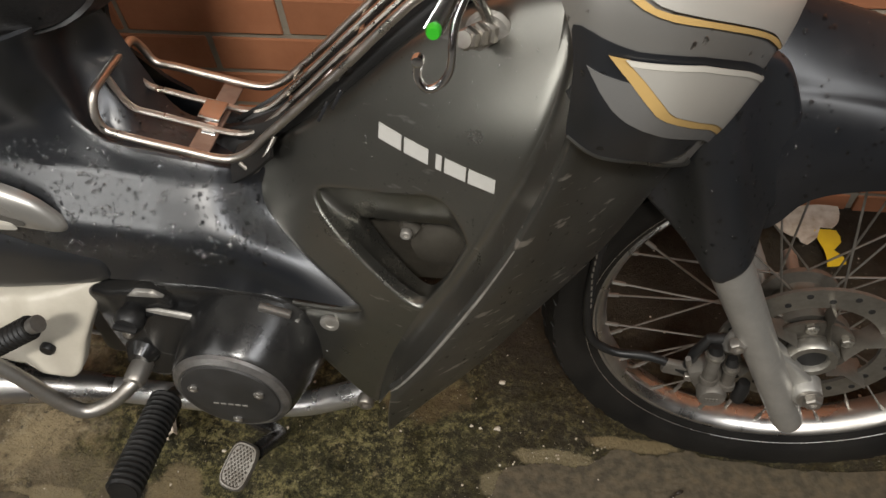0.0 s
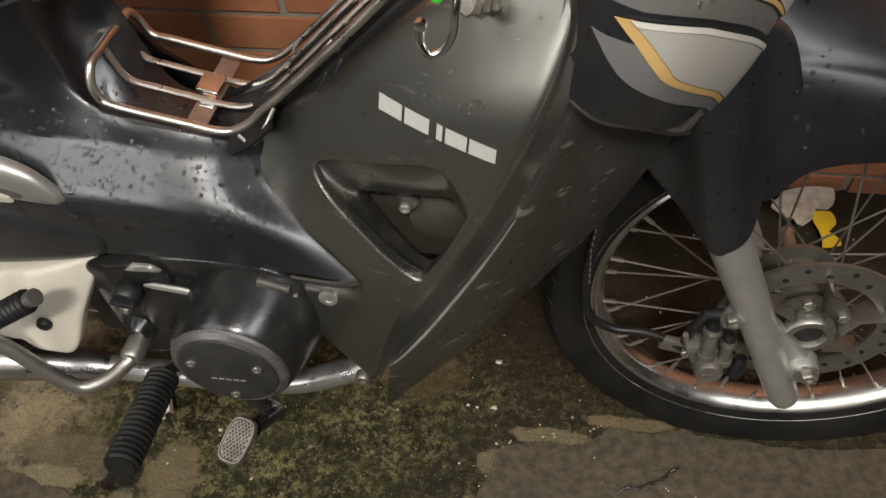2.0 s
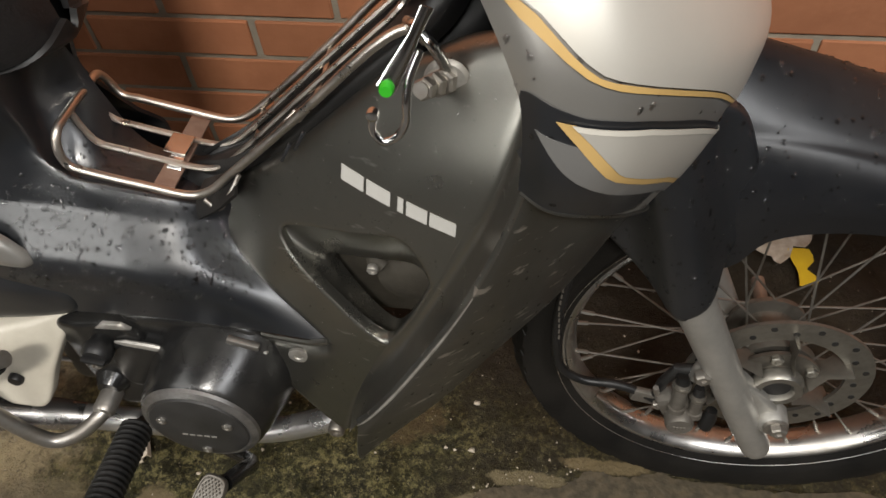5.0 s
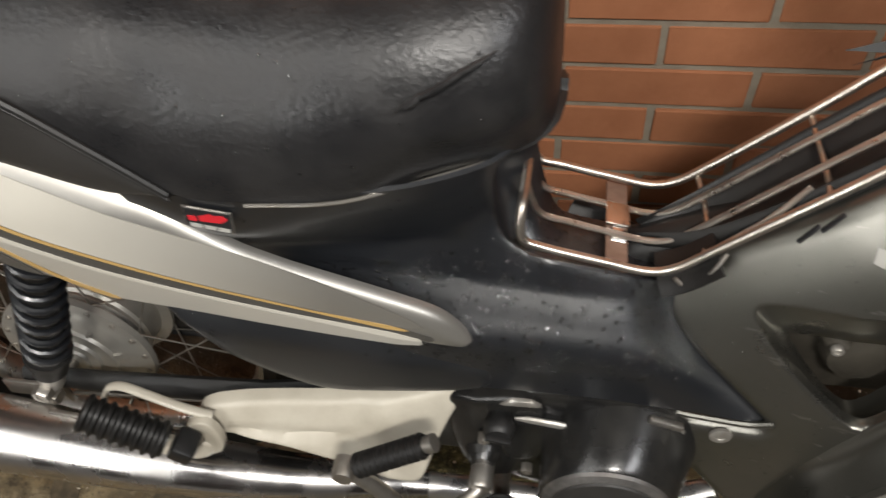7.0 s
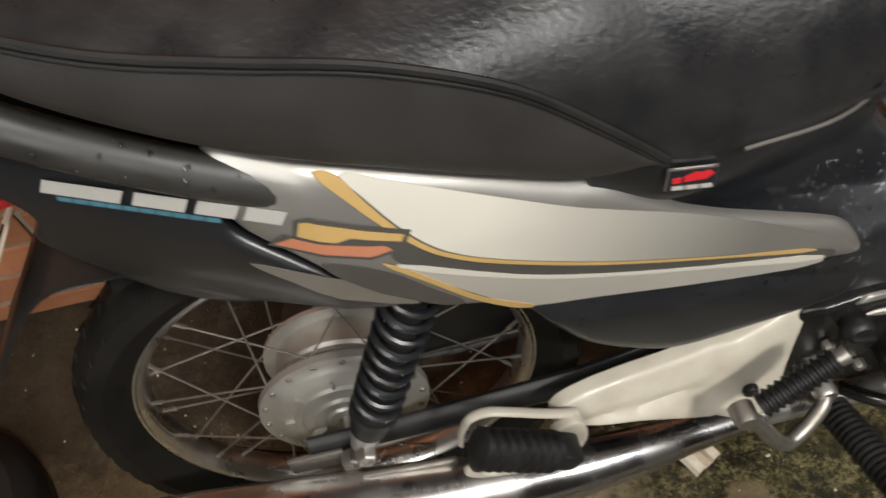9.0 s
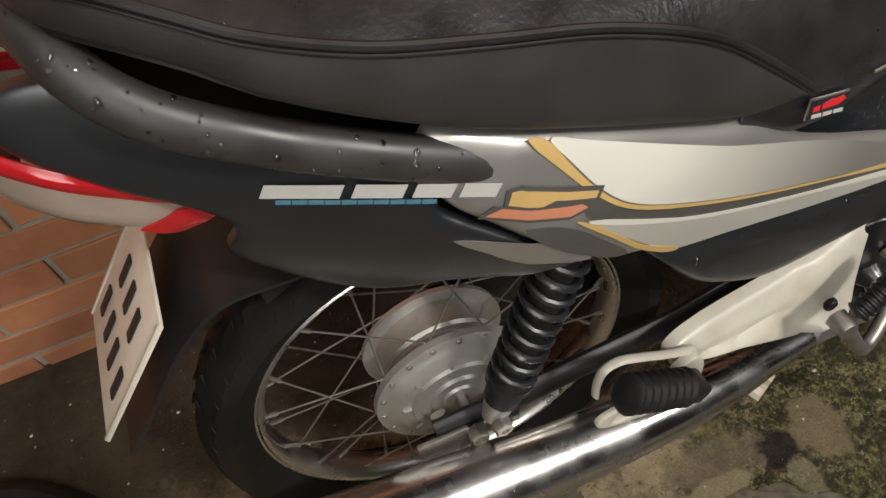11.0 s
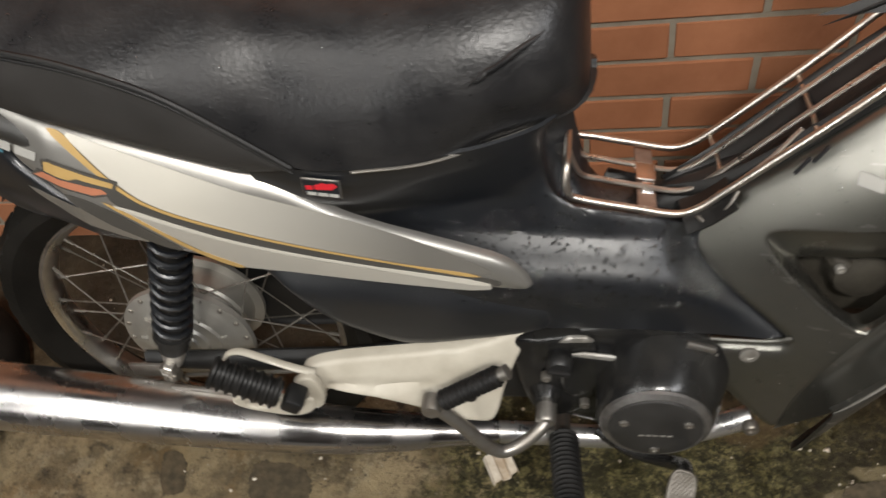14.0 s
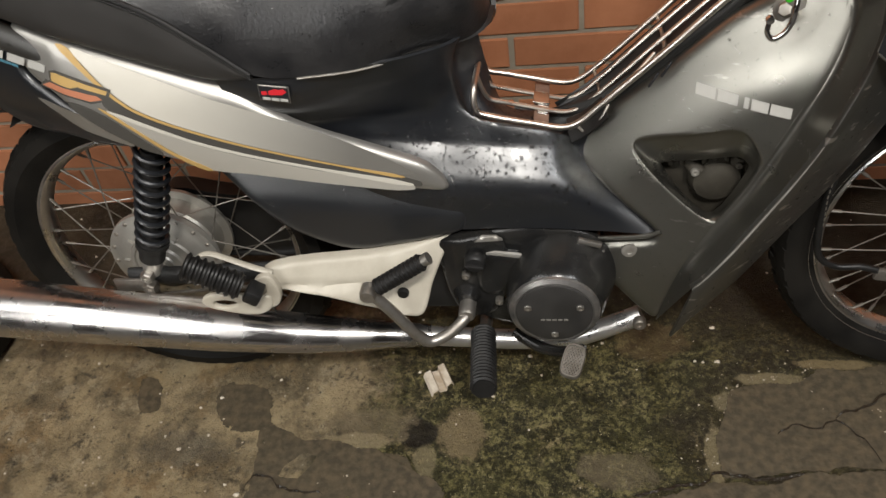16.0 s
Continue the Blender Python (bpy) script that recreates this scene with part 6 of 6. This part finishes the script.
# ---- luggage rack ----
RODR = 0.0042
near = [(0.872, -0.045, 0.668), (0.862, -0.052, 0.682), (0.845, -0.055, 0.676), (0.764, -0.055, 0.600), (0.690, -0.055, 0.532), (0.664, -0.055, 0.509), (0.645, -0.055, 0.502), (0.60, -0.055, 0.511), (0.545, -0.055, 0.525), (0.534, -0.055, 0.530), (0.530, -0.054, 0.545), (0.531, -0.045, 0.562), (0.532, -0.02, 0.566)]
far = [(0.532, 0.02, 0.566), (0.531, 0.040, 0.564), (0.532, 0.050, 0.550), (0.540, 0.051, 0.533), (0.56, 0.051, 0.528), (0.60, 0.051, 0.518), (0.648, 0.051, 0.508), (0.668, 0.051, 0.514), (0.690, 0.051, 0.531), (0.77, 0.051, 0.604), (0.855, 0.051, 0.684), (0.868, 0.045, 0.690)]
rack = part("luggage_rack", sweep(spline(near + far, 5), RODR, 10), RODM, bike, "bright steel rod basket over the centre tunnel")
for y in (-0.020, 0.016):
    rod = [(0.533, y, 0.564), (0.537, y, 0.548), (0.546, y, 0.530), (0.57, y, 0.522), (0.60, y, 0.514), (0.646, y, 0.504), (0.666, y, 0.510), (0.692, y, 0.532), (0.764, y, 0.600), (0.838, y, 0.668)]
    part("rod", sweep(spline(rod, 5), 0.0032, 8), RODM, rack)
part("rod", sweep(spline([(0.838, -0.020, 0.668), (0.850, -0.016, 0.680), (0.853, 0.0, 0.683), (0.850, 0.012, 0.680), (0.838, 0.016, 0.668)], 4), 0.0032, 8), RODM, rack)
part("cross_rod", sweep(spline([(0.764, -0.055, 0.596), (0.768, -0.02, 0.592), (0.768, 0.016, 0.592), (0.766, 0.051, 0.596)], 4), 0.0026, 8), RODM, rack)
part("cross_rod", sweep(spline([(0.684, -0.055, 0.522), (0.690, -0.02, 0.520), (0.690, 0.016, 0.520), (0.686, 0.051, 0.522)], 4), 0.0026, 8), RODM, rack)
part("rod", sweep(spline([(0.690, -0.050, 0.528), (0.73, -0.045, 0.566), (0.755, -0.034, 0.590)], 4), 0.0024, 8), RODM, rack)
strap = part("strap", box(0.614, 0.004, 0.503, 0.020, 0.122, 0.003, 0.001, turn=pose(0, 0, 0, 0, 12, 0)), RUST, rack, "rusty flat strap")
part("clip", box(0.614, 0.002, 0.5135, 0.022, 0.028, 0.004, 0.0015, turn=pose(0, 0, 0, 0, 12, 0)), CHROME, strap, "bright metal clip")
part("clip_tongue", box(0.616, -0.018, 0.507, 0.014, 0.014, 0.003, 0.001, turn=pose(0, 0, 0, 25, 12, 0)), CHROME, strap)
part("strap", box(0.852, 0.034, 0.655, 0.012, 0.018, 0.05, 0.002, turn=pose(0, 0, 0, 0, -45, 0)), RUST, rack)
part("mount_plate", loft([[(0.655, -0.072, 0.488), (0.676, -0.074, 0.502), (0.700, -0.074, 0.524)], [(0.650, -0.058, 0.496), (0.672, -0.058, 0.507), (0.696, -0.056, 0.528)], [(0.648, -0.030, 0.497), (0.670, -0.030, 0.507), (0.694, -0.030, 0.528)]], 3, 3, 0.003), RUBBER, rack, "black rubber mount")
part("hook_wire", sweep(spline([(0.662, -0.066, 0.508), (0.674, -0.069, 0.500), (0.690, -0.068, 0.520), (0.700, -0.060, 0.536)], 4), 0.002, 8), STEEL, rack)

# ---- lock, bag hook and key on the leg shield ----
LK = Vector((0.892, -flank_shield(0.892, 0.655), 0.655))
LD = Vector((-0.35, -0.86, 0.36)).normalized()
lock = part("ignition_lock", lathe([(0.0, 0.003), (0.015, 0.003), (0.018, 0.0), (0.016, -0.004)], seg=28), ALUMIN, bike, "round lock with hexagon nuts")
lock.matrix_local = Matrix.Translation(LK + Vector((0, -0.002, 0))) @ axle_turn((-0.1, -0.95, 0.1))
post = part("lock_post", sweep([LK, LK + LD * 0.040], 0.006, 14), STEEL, bike, "bright threaded post with nuts")
part("nut", bolt(0.0105, 0.008, LK + LD * 0.004, LD), STEEL, post)
part("nut", bolt(0.0095, 0.007, LK + LD * 0.018, LD), STEEL, post)
part("nut", bolt(0.0085, 0.007, LK + LD * 0.031, LD), STEEL, post)
part("post_bar", sweep(spline([(0.862, -0.055, 0.690), (0.872, -0.075, 0.698), (0.884, -0.085, 0.690), LK + Vector((0, -0.004, 0.012))], 5), 0.0042, 10), CHROME, post)
hook = thing("bag_hook", "chrome hook hanging from the lock post", "hook", m=bike.matrix_world.copy())
part("hook_wire", sweep(spline([(0.886, -0.140, 0.722), (0.879, -0.146, 0.705), (0.877, -0.150, 0.690), (0.875, -0.150, 0.674), (0.868, -0.150, 0.662), (0.859, -0.150, 0.658), (0.853, -0.150, 0.666), (0.854, -0.149, 0.677)], 6), 0.0030, 10), CHROME, hook)
part("hook_tip", lathe([(0.0, 0.004), (0.004, 0.003), (0.0045, 0.0), (0.004, -0.003), (0.0, -0.004)], (0.854, -0.149, 0.679), 14), CHROME, hook)
key = thing("ignition_key", "metal key with a bright green disc", "key", m=bike.matrix_world.copy())
part("key_blade", sweep([(0.866, -0.152, 0.702), (0.874, -0.148, 0.716), (0.884, -0.143, 0.734), (0.892, -0.138, 0.750)], [0.0075, 0.0065, 0.004, 0.0045], 8, flat=0.4), CHROME, key)
part("green_disc", lathe([(0.0, -0.005), (0.0040, -0.005), (0.0048, -0.0035), (0.0048, 0.001), (0.0, 0.001)], (0.867, -0.155, 0.705), 24), GREEN, key, "bright green disc")

# ---- rain drops ----
def drops(name, host, count, seed, lo, hi, where, label):
    """Flattened beads scattered over the outer side of a panel."""
    rng = random.Random(seed)
    me = host.data
    me.calc_loop_triangles()
    tris, acc, tot = [], [], 0.0
    for t in me.loop_triangles:
        nrm = t.normal
        c = (me.vertices[t.vertices[0]].co + me.vertices[t.vertices[1]].co + me.vertices[t.vertices[2]].co) / 3
        if nrm.y > -0.15 and nrm.z < 0.5 or not where(c):
            continue
        tot += t.area
        tris.append(t)
        acc.append(tot)
    verts, faces = [], []
    arr = np.array(acc)
    for _ in range(count):
        if not tris:
            break
        t = tris[min(int(np.searchsorted(arr, rng.random() * tot)), len(tris) - 1)]
        a, b, c = (me.vertices[i].co for i in t.vertices)
        u, v = rng.random(), rng.random()
        if u + v > 1:
            u, v = 1 - u, 1 - v
        p = a + (b - a) * u + (c - a) * v
        nrm = t.normal
        e1 = nrm.cross(Vector((0.3, 0.2, 1))).normalized()
        e2 = nrm.cross(e1)
        r = lo + (hi - lo) * rng.random() ** 2.2
        st = 1 + 0.5 * rng.random()
        s = len(verts)
        k = 8
        for ring, (rr_, hh) in enumerate(((1.0, -0.1), (0.86, 0.25), (0.5, 0.42))):
            for j in range(k):
                a_ = 2 * math.pi * j / k
                verts.append(p + (e1 * math.cos(a_) + e2 * math.sin(a_) * st) * r * rr_ * (1 + 0.12 * math.sin(3 * a_ + s)) + nrm * r * hh)
        verts.append(p + nrm * r * 0.47)
        for ring in range(2):
            for j in range(k):
                faces.append((s + ring * k + j, s + ring * k + (j + 1) % k, s + (ring + 1) * k + (j + 1) % k, s + (ring + 1) * k + j))
        for j in range(k):
            faces.append((s + 2 * k + j, s + 2 * k + (j + 1) % k, s + 3 * k))
    m = bpy.data.meshes.new(name)
    m.from_pydata([tuple(v) for v in verts], [], faces)
    m.materials.append(WATER)
    for p in m.polygons:
        p.use_smooth = True
    ob = new(name, m)
    ob.matrix_world = bike.matrix_world.copy()
    return tagged(ob, label, "water drops", kind="stuff")


drops("rain_drops", body_cover, 2100, 1, 0.0007, 0.0027, lambda c: c.z < 0.53 and c.z > 0.415 and c.x > 0.31, "rain drops on the glossy black body cover")
drops("rain_drops", body_cover, 120, 7, 0.0006, 0.0016, lambda c: c.x > 0.3, "rain drops on the glossy black body cover")
drops("rain_drops", shield, 330, 2, 0.0005, 0.0016, lambda c: True, "rain drops on the grey leg shield")
drops("rain_drops", front_panel, 150, 12, 0.0006, 0.0019, lambda c: c.y < -0.05, "rain drops on the scratched front panel")
drops("rain_drops", cover, 190, 3, 0.0011, 0.0038, lambda c: True, "rain drops on the silver nose cover")
drops("rain_drops", bpy.data.objects["front_fender"], 1150, 4, 0.0007, 0.0026, lambda c: True, "rain drops on the black front mudguard")
drops("rain_drops", bpy.data.objects["fork_cover"], 170, 5, 0.0008, 0.0024, lambda c: True, "rain drops on the black fork cover")
drops("rain_drops", seat, 260, 6, 0.0005, 0.0014, lambda c: c.y < 0.02, "rain drops on the black vinyl seat")
drops("rain_drops", bpy.data.objects["grab_rail"], 110, 8, 0.0010, 0.0028, lambda c: c.y < 0.0, "rain drops on the black grab rail")

drops("rain_drops", exhaust, 260, 9, 0.0006, 0.0016, lambda c: c.x > -0.2, "rain drops on the chrome exhaust")
drops("rain_drops", side_panel, 120, 10, 0.0008, 0.0024, lambda c: c.z > 0.42, "rain drops on the black side panel")
drops("rain_drops", engine, 40, 11, 0.0006, 0.0014, lambda c: True, "rain drops on the black engine")

# ---- things on the floor ----
def scrap(name, outline, rise, fold, mat, label, seed, step=0.006):
    """A crumpled sheet of its own torn outline, creased along a few lines."""
    rng = random.Random(seed)
    loop = [(p[0], p[1]) for p in spline(outline, 2, True)]
    loop = [(x + rng.uniform(-0.0012, 0.0012), y + rng.uniform(-0.0012, 0.0012)) for x, y in loop]
    creases = [(rng.uniform(0, math.pi), rng.uniform(-0.03, 0.03), rng.uniform(0.3, 1.0)) for _ in range(7)]
    cx, cy = np.mean(loop, 0)
    bm = bmesh.new()

    def height(x, y):
        h = 0.0
        for a, off, w in creases:
            d = (x - cx) * math.cos(a) + (y - cy) * math.sin(a) - off
            h += w * abs(d)
        return rise + fold * h + 0.5 * fold * 0.02 * noise.noise(Vector((x * 60, y * 60, seed)))

    pts = list(loop)
    for x in np.arange(min(p[0] for p in loop), max(p[0] for p in loop), step):
        for y in np.arange(min(p[1] for p in loop), max(p[1] for p in loop), step):
            if inside(loop, x, y) and edge_distance([loop], np.array([(x, y)]))[0] > step * 0.4:
                pts.append((x + rng.uniform(-0.001, 0.001), y))
    n = len(loop)
    co, _, faces, *_ = mgeo.delaunay_2d_cdt([Vector(p) for p in pts], [(k, (k + 1) % n) for k in range(n)], [], 1, 1e-6)
    vs = [bm.verts.new((v.x, v.y, height(v.x, v.y))) for v in co]
    for f in faces:
        bm.faces.new([vs[q] for q in f])
    bmesh.ops.recalc_face_normals(bm, faces=bm.faces)
    bmesh.ops.solidify(bm, geom=list(bm.faces), thickness=0.0008)
    return tagged(link_mesh(name, bm, mat, smooth=15), label, "litter")


def folded_card():
    """A scrap of card creased into three upright strips."""
    u, w = Vector((0.44, -0.90, 0)), Vector((0.90, 0.44, 0))
    base = Vector((-0.560, 0.386, 0))
    bm = bmesh.new()
    line = [(0.0, 0.002), (0.004, 0.010), (0.015, 0.014), (0.017, 0.006), (0.028, 0.004), (0.030, 0.016), (0.041, 0.020), (0.043, 0.010)]
    rows = [[bm.verts.new(base + u * (0.050 * t + 0.003 * math.sin(5 * a + t * 4)) + w * a + Vector((0, 0, z + 0.003 * t))) for a, z in line] for t in (0, 0.33, 0.66, 1.0)]
    for r0, r1 in zip(rows, rows[1:]):
        for k in range(len(line) - 1):
            bm.faces.new((r0[k], r1[k], r1[k + 1], r0[k + 1]))
    bmesh.ops.recalc_face_normals(bm, faces=bm.faces)
    bmesh.ops.solidify(bm, geom=list(bm.faces), thickness=0.0012)
    return tagged(link_mesh("folded_card", bm, PAPER, smooth=20), "torn piece of pale folded card on the mossy floor", "litter")


folded_card()
scrap("torn_paper", [(0.352, 0.800), (0.365, 0.822), (0.388, 0.842), (0.420, 0.846), (0.450, 0.842), (0.447, 0.815), (0.436, 0.800), (0.420, 0.803), (0.412, 0.780), (0.395, 0.768), (0.385, 0.785), (0.366, 0.792)], 0.004, 0.12, PAPER, "crumpled white paper by the brick wall", 3)
scrap("yellow_tag", [(0.410, 0.797), (0.425, 0.800), (0.443, 0.801), (0.449, 0.780), (0.437, 0.764), (0.447, 0.752), (0.449, 0.738), (0.421, 0.730), (0.423, 0.752), (0.416, 0.775)], 0.012, 0.05, YELLOW, "torn yellow plastic tag lying by the wall", 5)


def floor_patch(name, outline, mat, label, rise=0.003, seed=1):
    """A thin ragged layer lying on the concrete."""
    rng = random.Random(seed)
    loop = []
    for p in spline(outline, 24, True):
        w = noise.noise_vector(Vector((p[0] * 14, p[1] * 14, seed))) * 0.014 + noise.noise_vector(Vector((p[0] * 55, p[1] * 55, seed))) * 0.004
        loop.append((p[0] + w.x + rng.uniform(-0.0015, 0.0015), p[1] + w.y + rng.uniform(-0.0015, 0.0015)))
    bm = bmesh.new()
    top = [bm.verts.new((x, y, floor_height(x, y) + rise)) for x, y in loop]
    low = [bm.verts.new((x + rng.uniform(-0.003, 0.003), y + rng.uniform(-0.003, 0.003), floor_height(x, y) - 0.004)) for x, y in loop]
    bm.faces.new(top)
    n = len(loop)
    for k in range(n):
        bm.faces.new((low[k], low[(k + 1) % n], top[(k + 1) % n], top[k]))
    bmesh.ops.triangulate(bm, faces=bm.faces[:1])
    bmesh.ops.recalc_face_normals(bm, faces=bm.faces)
    ob = link_mesh(name, bm, mat, bpy.data.objects["floor"], label)
    return ob


floor_patch("concrete_patch", [(-0.077, 0.222), (-0.071, 0.266), (-0.056, 0.306), (-0.040, 0.351), (0.0, 0.376), (0.062, 0.386), (0.127, 0.409), (0.174, 0.416), (0.30, 0.41), (0.50, 0.41), (0.52, 0.24), (0.164, 0.238), (0.089, 0.233), (0.017, 0.219), (-0.054, 0.219)], SLAB, "smooth brown patch of newer concrete", 0.0022, 1)
floor_patch("concrete_patch", [(-0.206, 0.175), (-0.142, 0.188), (-0.087, 0.208), (-0.017, 0.207), (0.051, 0.220), (0.164, 0.230), (0.50, 0.230), (0.50, -0.2), (-0.10, -0.2), (-0.3, 0.02), (-0.25, 0.13)], SLAB, "smooth brown patch of newer concrete", 0.0018, 2)
floor_patch("sunken_patch", [(-0.938, 0.331), (-0.939, 0.362), (-0.903, 0.373), (-0.865, 0.370), (-0.839, 0.333), (-0.828, 0.278), (-0.862, 0.271), (-0.892, 0.280), (-0.899, 0.292), (-0.909, 0.286), (-0.928, 0.298)], SLAB, "grey scraped patch", 0.0016, 6)
floor_patch("sunken_patch", [(-1.111, 0.377), (-1.072, 0.370), (-1.050, 0.329), (-1.055, 0.309), (-1.081, 0.308), (-1.101, 0.342)], SLAB, "grey scraped patch", 0.0012, 8)
floor_patch("concrete_skin", [(-0.845, 0.100), (-0.832, 0.184), (-0.830, 0.287), (-0.805, 0.285), (-0.759, 0.263), (-0.700, 0.263), (-0.669, 0.248), (-0.617, 0.244), (-0.560, 0.231), (-0.545, 0.200), (-0.517, 0.185), (-0.50, 0.12), (-0.52, 0.02), (-0.80, 0.02)], SLAB, "smooth brown skin of concrete", 0.0012, 9)


def crack(path, width, seed, mat=WETSPOT, name="crack", label="dark crack in the concrete"):
    """A dark ragged crack in the concrete."""
    rng = random.Random(seed)
    pts = spline([(x, y) for x, y in path], 12)
    bm = bmesh.new()
    rows = []
    for k, p in enumerate(pts):
        w = noise.noise_vector(Vector((p[0] * 60, p[1] * 60, seed))) * 0.006
        half = width * (0.65 + 0.5 * noise.noise(Vector((p[0] * 90, p[1] * 90, 3 + seed))) + rng.uniform(-0.1, 0.1)) * min(1.0, 0.15 + 0.2 * min(k, len(pts) - 1 - k))
        x, y = p[0] + w.x, p[1] + w.y
        rows.append((bm.verts.new((x, y + half, floor_height(x, y) + 0.0056)), bm.verts.new((x, y - half, floor_height(x, y) + 0.0050))))
    for (a, b), (c, d) in zip(rows, rows[1:]):
        bm.faces.new((a, b, d, c))
    bmesh.ops.recalc_face_normals(bm, faces=bm.faces)
    return link_mesh(name, bm, mat, bpy.data.objects["floor"], label)


crack([(-0.206, 0.179), (-0.176, 0.187), (-0.142, 0.194), (-0.103, 0.202), (-0.087, 0.216), (-0.054, 0.218), (-0.017, 0.213), (0.017, 0.217), (0.051, 0.226)], 0.0032, 1)
crack([(-0.837, 0.153), (-0.831, 0.182), (-0.816, 0.189), (-0.791, 0.183), (-0.777, 0.172), (-0.742, 0.166), (-0.697, 0.162)], 0.0028, 2)
crack([(0.02, 0.29), (0.05, 0.305), (0.08, 0.30), (0.110, 0.318), (0.13, 0.30), (0.15, 0.27), (0.16, 0.24)], 0.0022, 7)
crack([(0.110, 0.318), (0.129, 0.328), (0.149, 0.334), (0.176, 0.346), (0.189, 0.358), (0.196, 0.364)], 0.003, 3)


def pebbles():
    rng = random.Random(5)
    verts, faces = [], []
    spots = ((0.060, 0.400), (0.015, 0.386), (-0.022, 0.372), (-0.070, 0.285), (-0.082, 0.245), (-0.050, 0.335), (0.180, 0.33), (0.19, 0.29))
    for i in range(1400):
        x, y = rng.uniform(-1.7, 0.8), rng.uniform(-0.1, 0.84)
        if i >= 1100:
            c = spots[i % len(spots)]
            x, y = rng.gauss(c[0], 0.022), rng.gauss(c[1], 0.012)
        r = (0.0007 + 0.0030 * rng.random() ** 6) * (0.6 if i >= 1100 else 1.0)
        s = len(verts)
        z = floor_height(x, y) + r * 0.4
        for k in range(5):
            a_ = 2 * math.pi * k / 5 + rng.random()
            verts.append((x + r * math.cos(a_), y + r * math.sin(a_), z - r * 0.4))
        verts.append((x + r * 0.3 * rng.random(), y, z + r * 0.5))
        faces += [(s + k, s + (k + 1) % 5, s + 5) for k in range(5)]
    for x, y, r in ((-0.929, 0.338, 0.007), (-0.980, 0.236, 0.0055), (-0.936, 0.208, 0.0035), (-0.850, 0.158, 0.006), (-0.875, 0.174, 0.004), (-0.912, 0.295, 0.004), (-1.056, 0.346, 0.003), (-1.412, 0.416, 0.004),
                    (-0.372, 0.436, 0.006), (-0.052, 0.496, 0.006), (-0.053, 0.425, 0.006), (-0.090, 0.425, 0.004), (-0.077, 0.423, 0.003), (0.086, 0.367, 0.003), (0.097, 0.335, 0.003), (-0.433, 0.352, 0.004)):
        s = len(verts)
        z = floor_height(x, y) + 0.003
        for k in range(7):
            a_ = 2 * math.pi * k / 7
            q = r * rng.uniform(0.6, 1.15)
            verts.append((x + q * math.cos(a_), y + 0.7 * q * math.sin(a_), z - 0.003))
        verts.append((x, y, z + 0.002))
        faces += [(s + k, s + (k + 1) % 7, s + 7) for k in range(7)]
    m = bpy.data.meshes.new("grit")
    m.from_pydata(verts, [], faces)
    m.materials.append(PAPER)
    return tagged(new("grit", m), "pale grit and crumbs scattered on the concrete", "grit", kind="stuff")


pebbles()
spare = thing("loose_wheel", "black tyre with a pale hub lying on the floor", "tyre", m=pose(-1.605, 0.45, 0.055, 90, 0, 0))
part("tyre", lathe([(0.11, -0.03), (0.13, -0.05), (0.18, -0.052), (0.198, -0.035), (0.203, 0), (0.198, 0.035), (0.18, 0.052), (0.13, 0.05), (0.11, 0.03)], seg=64, close=True), TYRE, spare)
part("hub_disc", lathe([(0.0, -0.03), (0.05, -0.034), (0.10, -0.022), (0.118, -0.02), (0.118, 0.02), (0.0, 0.02)], seg=48), ALUMIN, spare, "pale metal hub")

# ---- bricks ----
def brick_mesh(length, seed):
    rng = random.Random(seed)
    bm = box(0, 0, 0, length, 0.02, COURSE - 0.0095, 0.0022)
    for v in bm.verts:
        v.co += Vector((rng.uniform(-1, 1), rng.uniform(-1, 1), rng.uniform(-1, 1))) * 0.0007
    me = bpy.data.meshes.new("brick")
    bm.to_mesh(me)
    bm.free()
    me.materials.append(BRICK)
    return me


kinds = [brick_mesh(MODULE - 0.0105, k) for k in range(6)]
rng = random.Random(11)
for c in range(-5, 4):
    z0 = 0.3095 + c * COURSE
    off = -0.397 if c % 2 == 0 else -0.272
    k0 = -8
    for k in range(k0, 8):
        x = off + MODULE * (k + 0.5)
        ob = new("brick", rng.choice(kinds))
        ob.location = (x + rng.uniform(-0.001, 0.001), WALL_Y + 0.012 + rng.uniform(-0.0015, 0.0015), z0 + COURSE / 2)
        ob.parent = wall


def far_bricks():
    bm = bmesh.new()
    for c in range(4, 34):
        z0 = 0.3095 + c * COURSE
        off = -0.397 if c % 2 == 0 else -0.272
        for k in range(-17, 14):
            x = off + MODULE * (k + 0.5)
            m = bmesh.ops.create_cube(bm, size=1.0)["verts"]
            bmesh.ops.scale(bm, vec=(MODULE - 0.0105, 0.02, COURSE - 0.0095), verts=m)
            bmesh.ops.translate(bm, vec=(x, WALL_Y + 0.012, z0 + COURSE / 2), verts=m)
    ob = link_mesh("upper_bricks", bm, BRICK, wall)
    ob["kind"] = "stuff"


far_bricks()
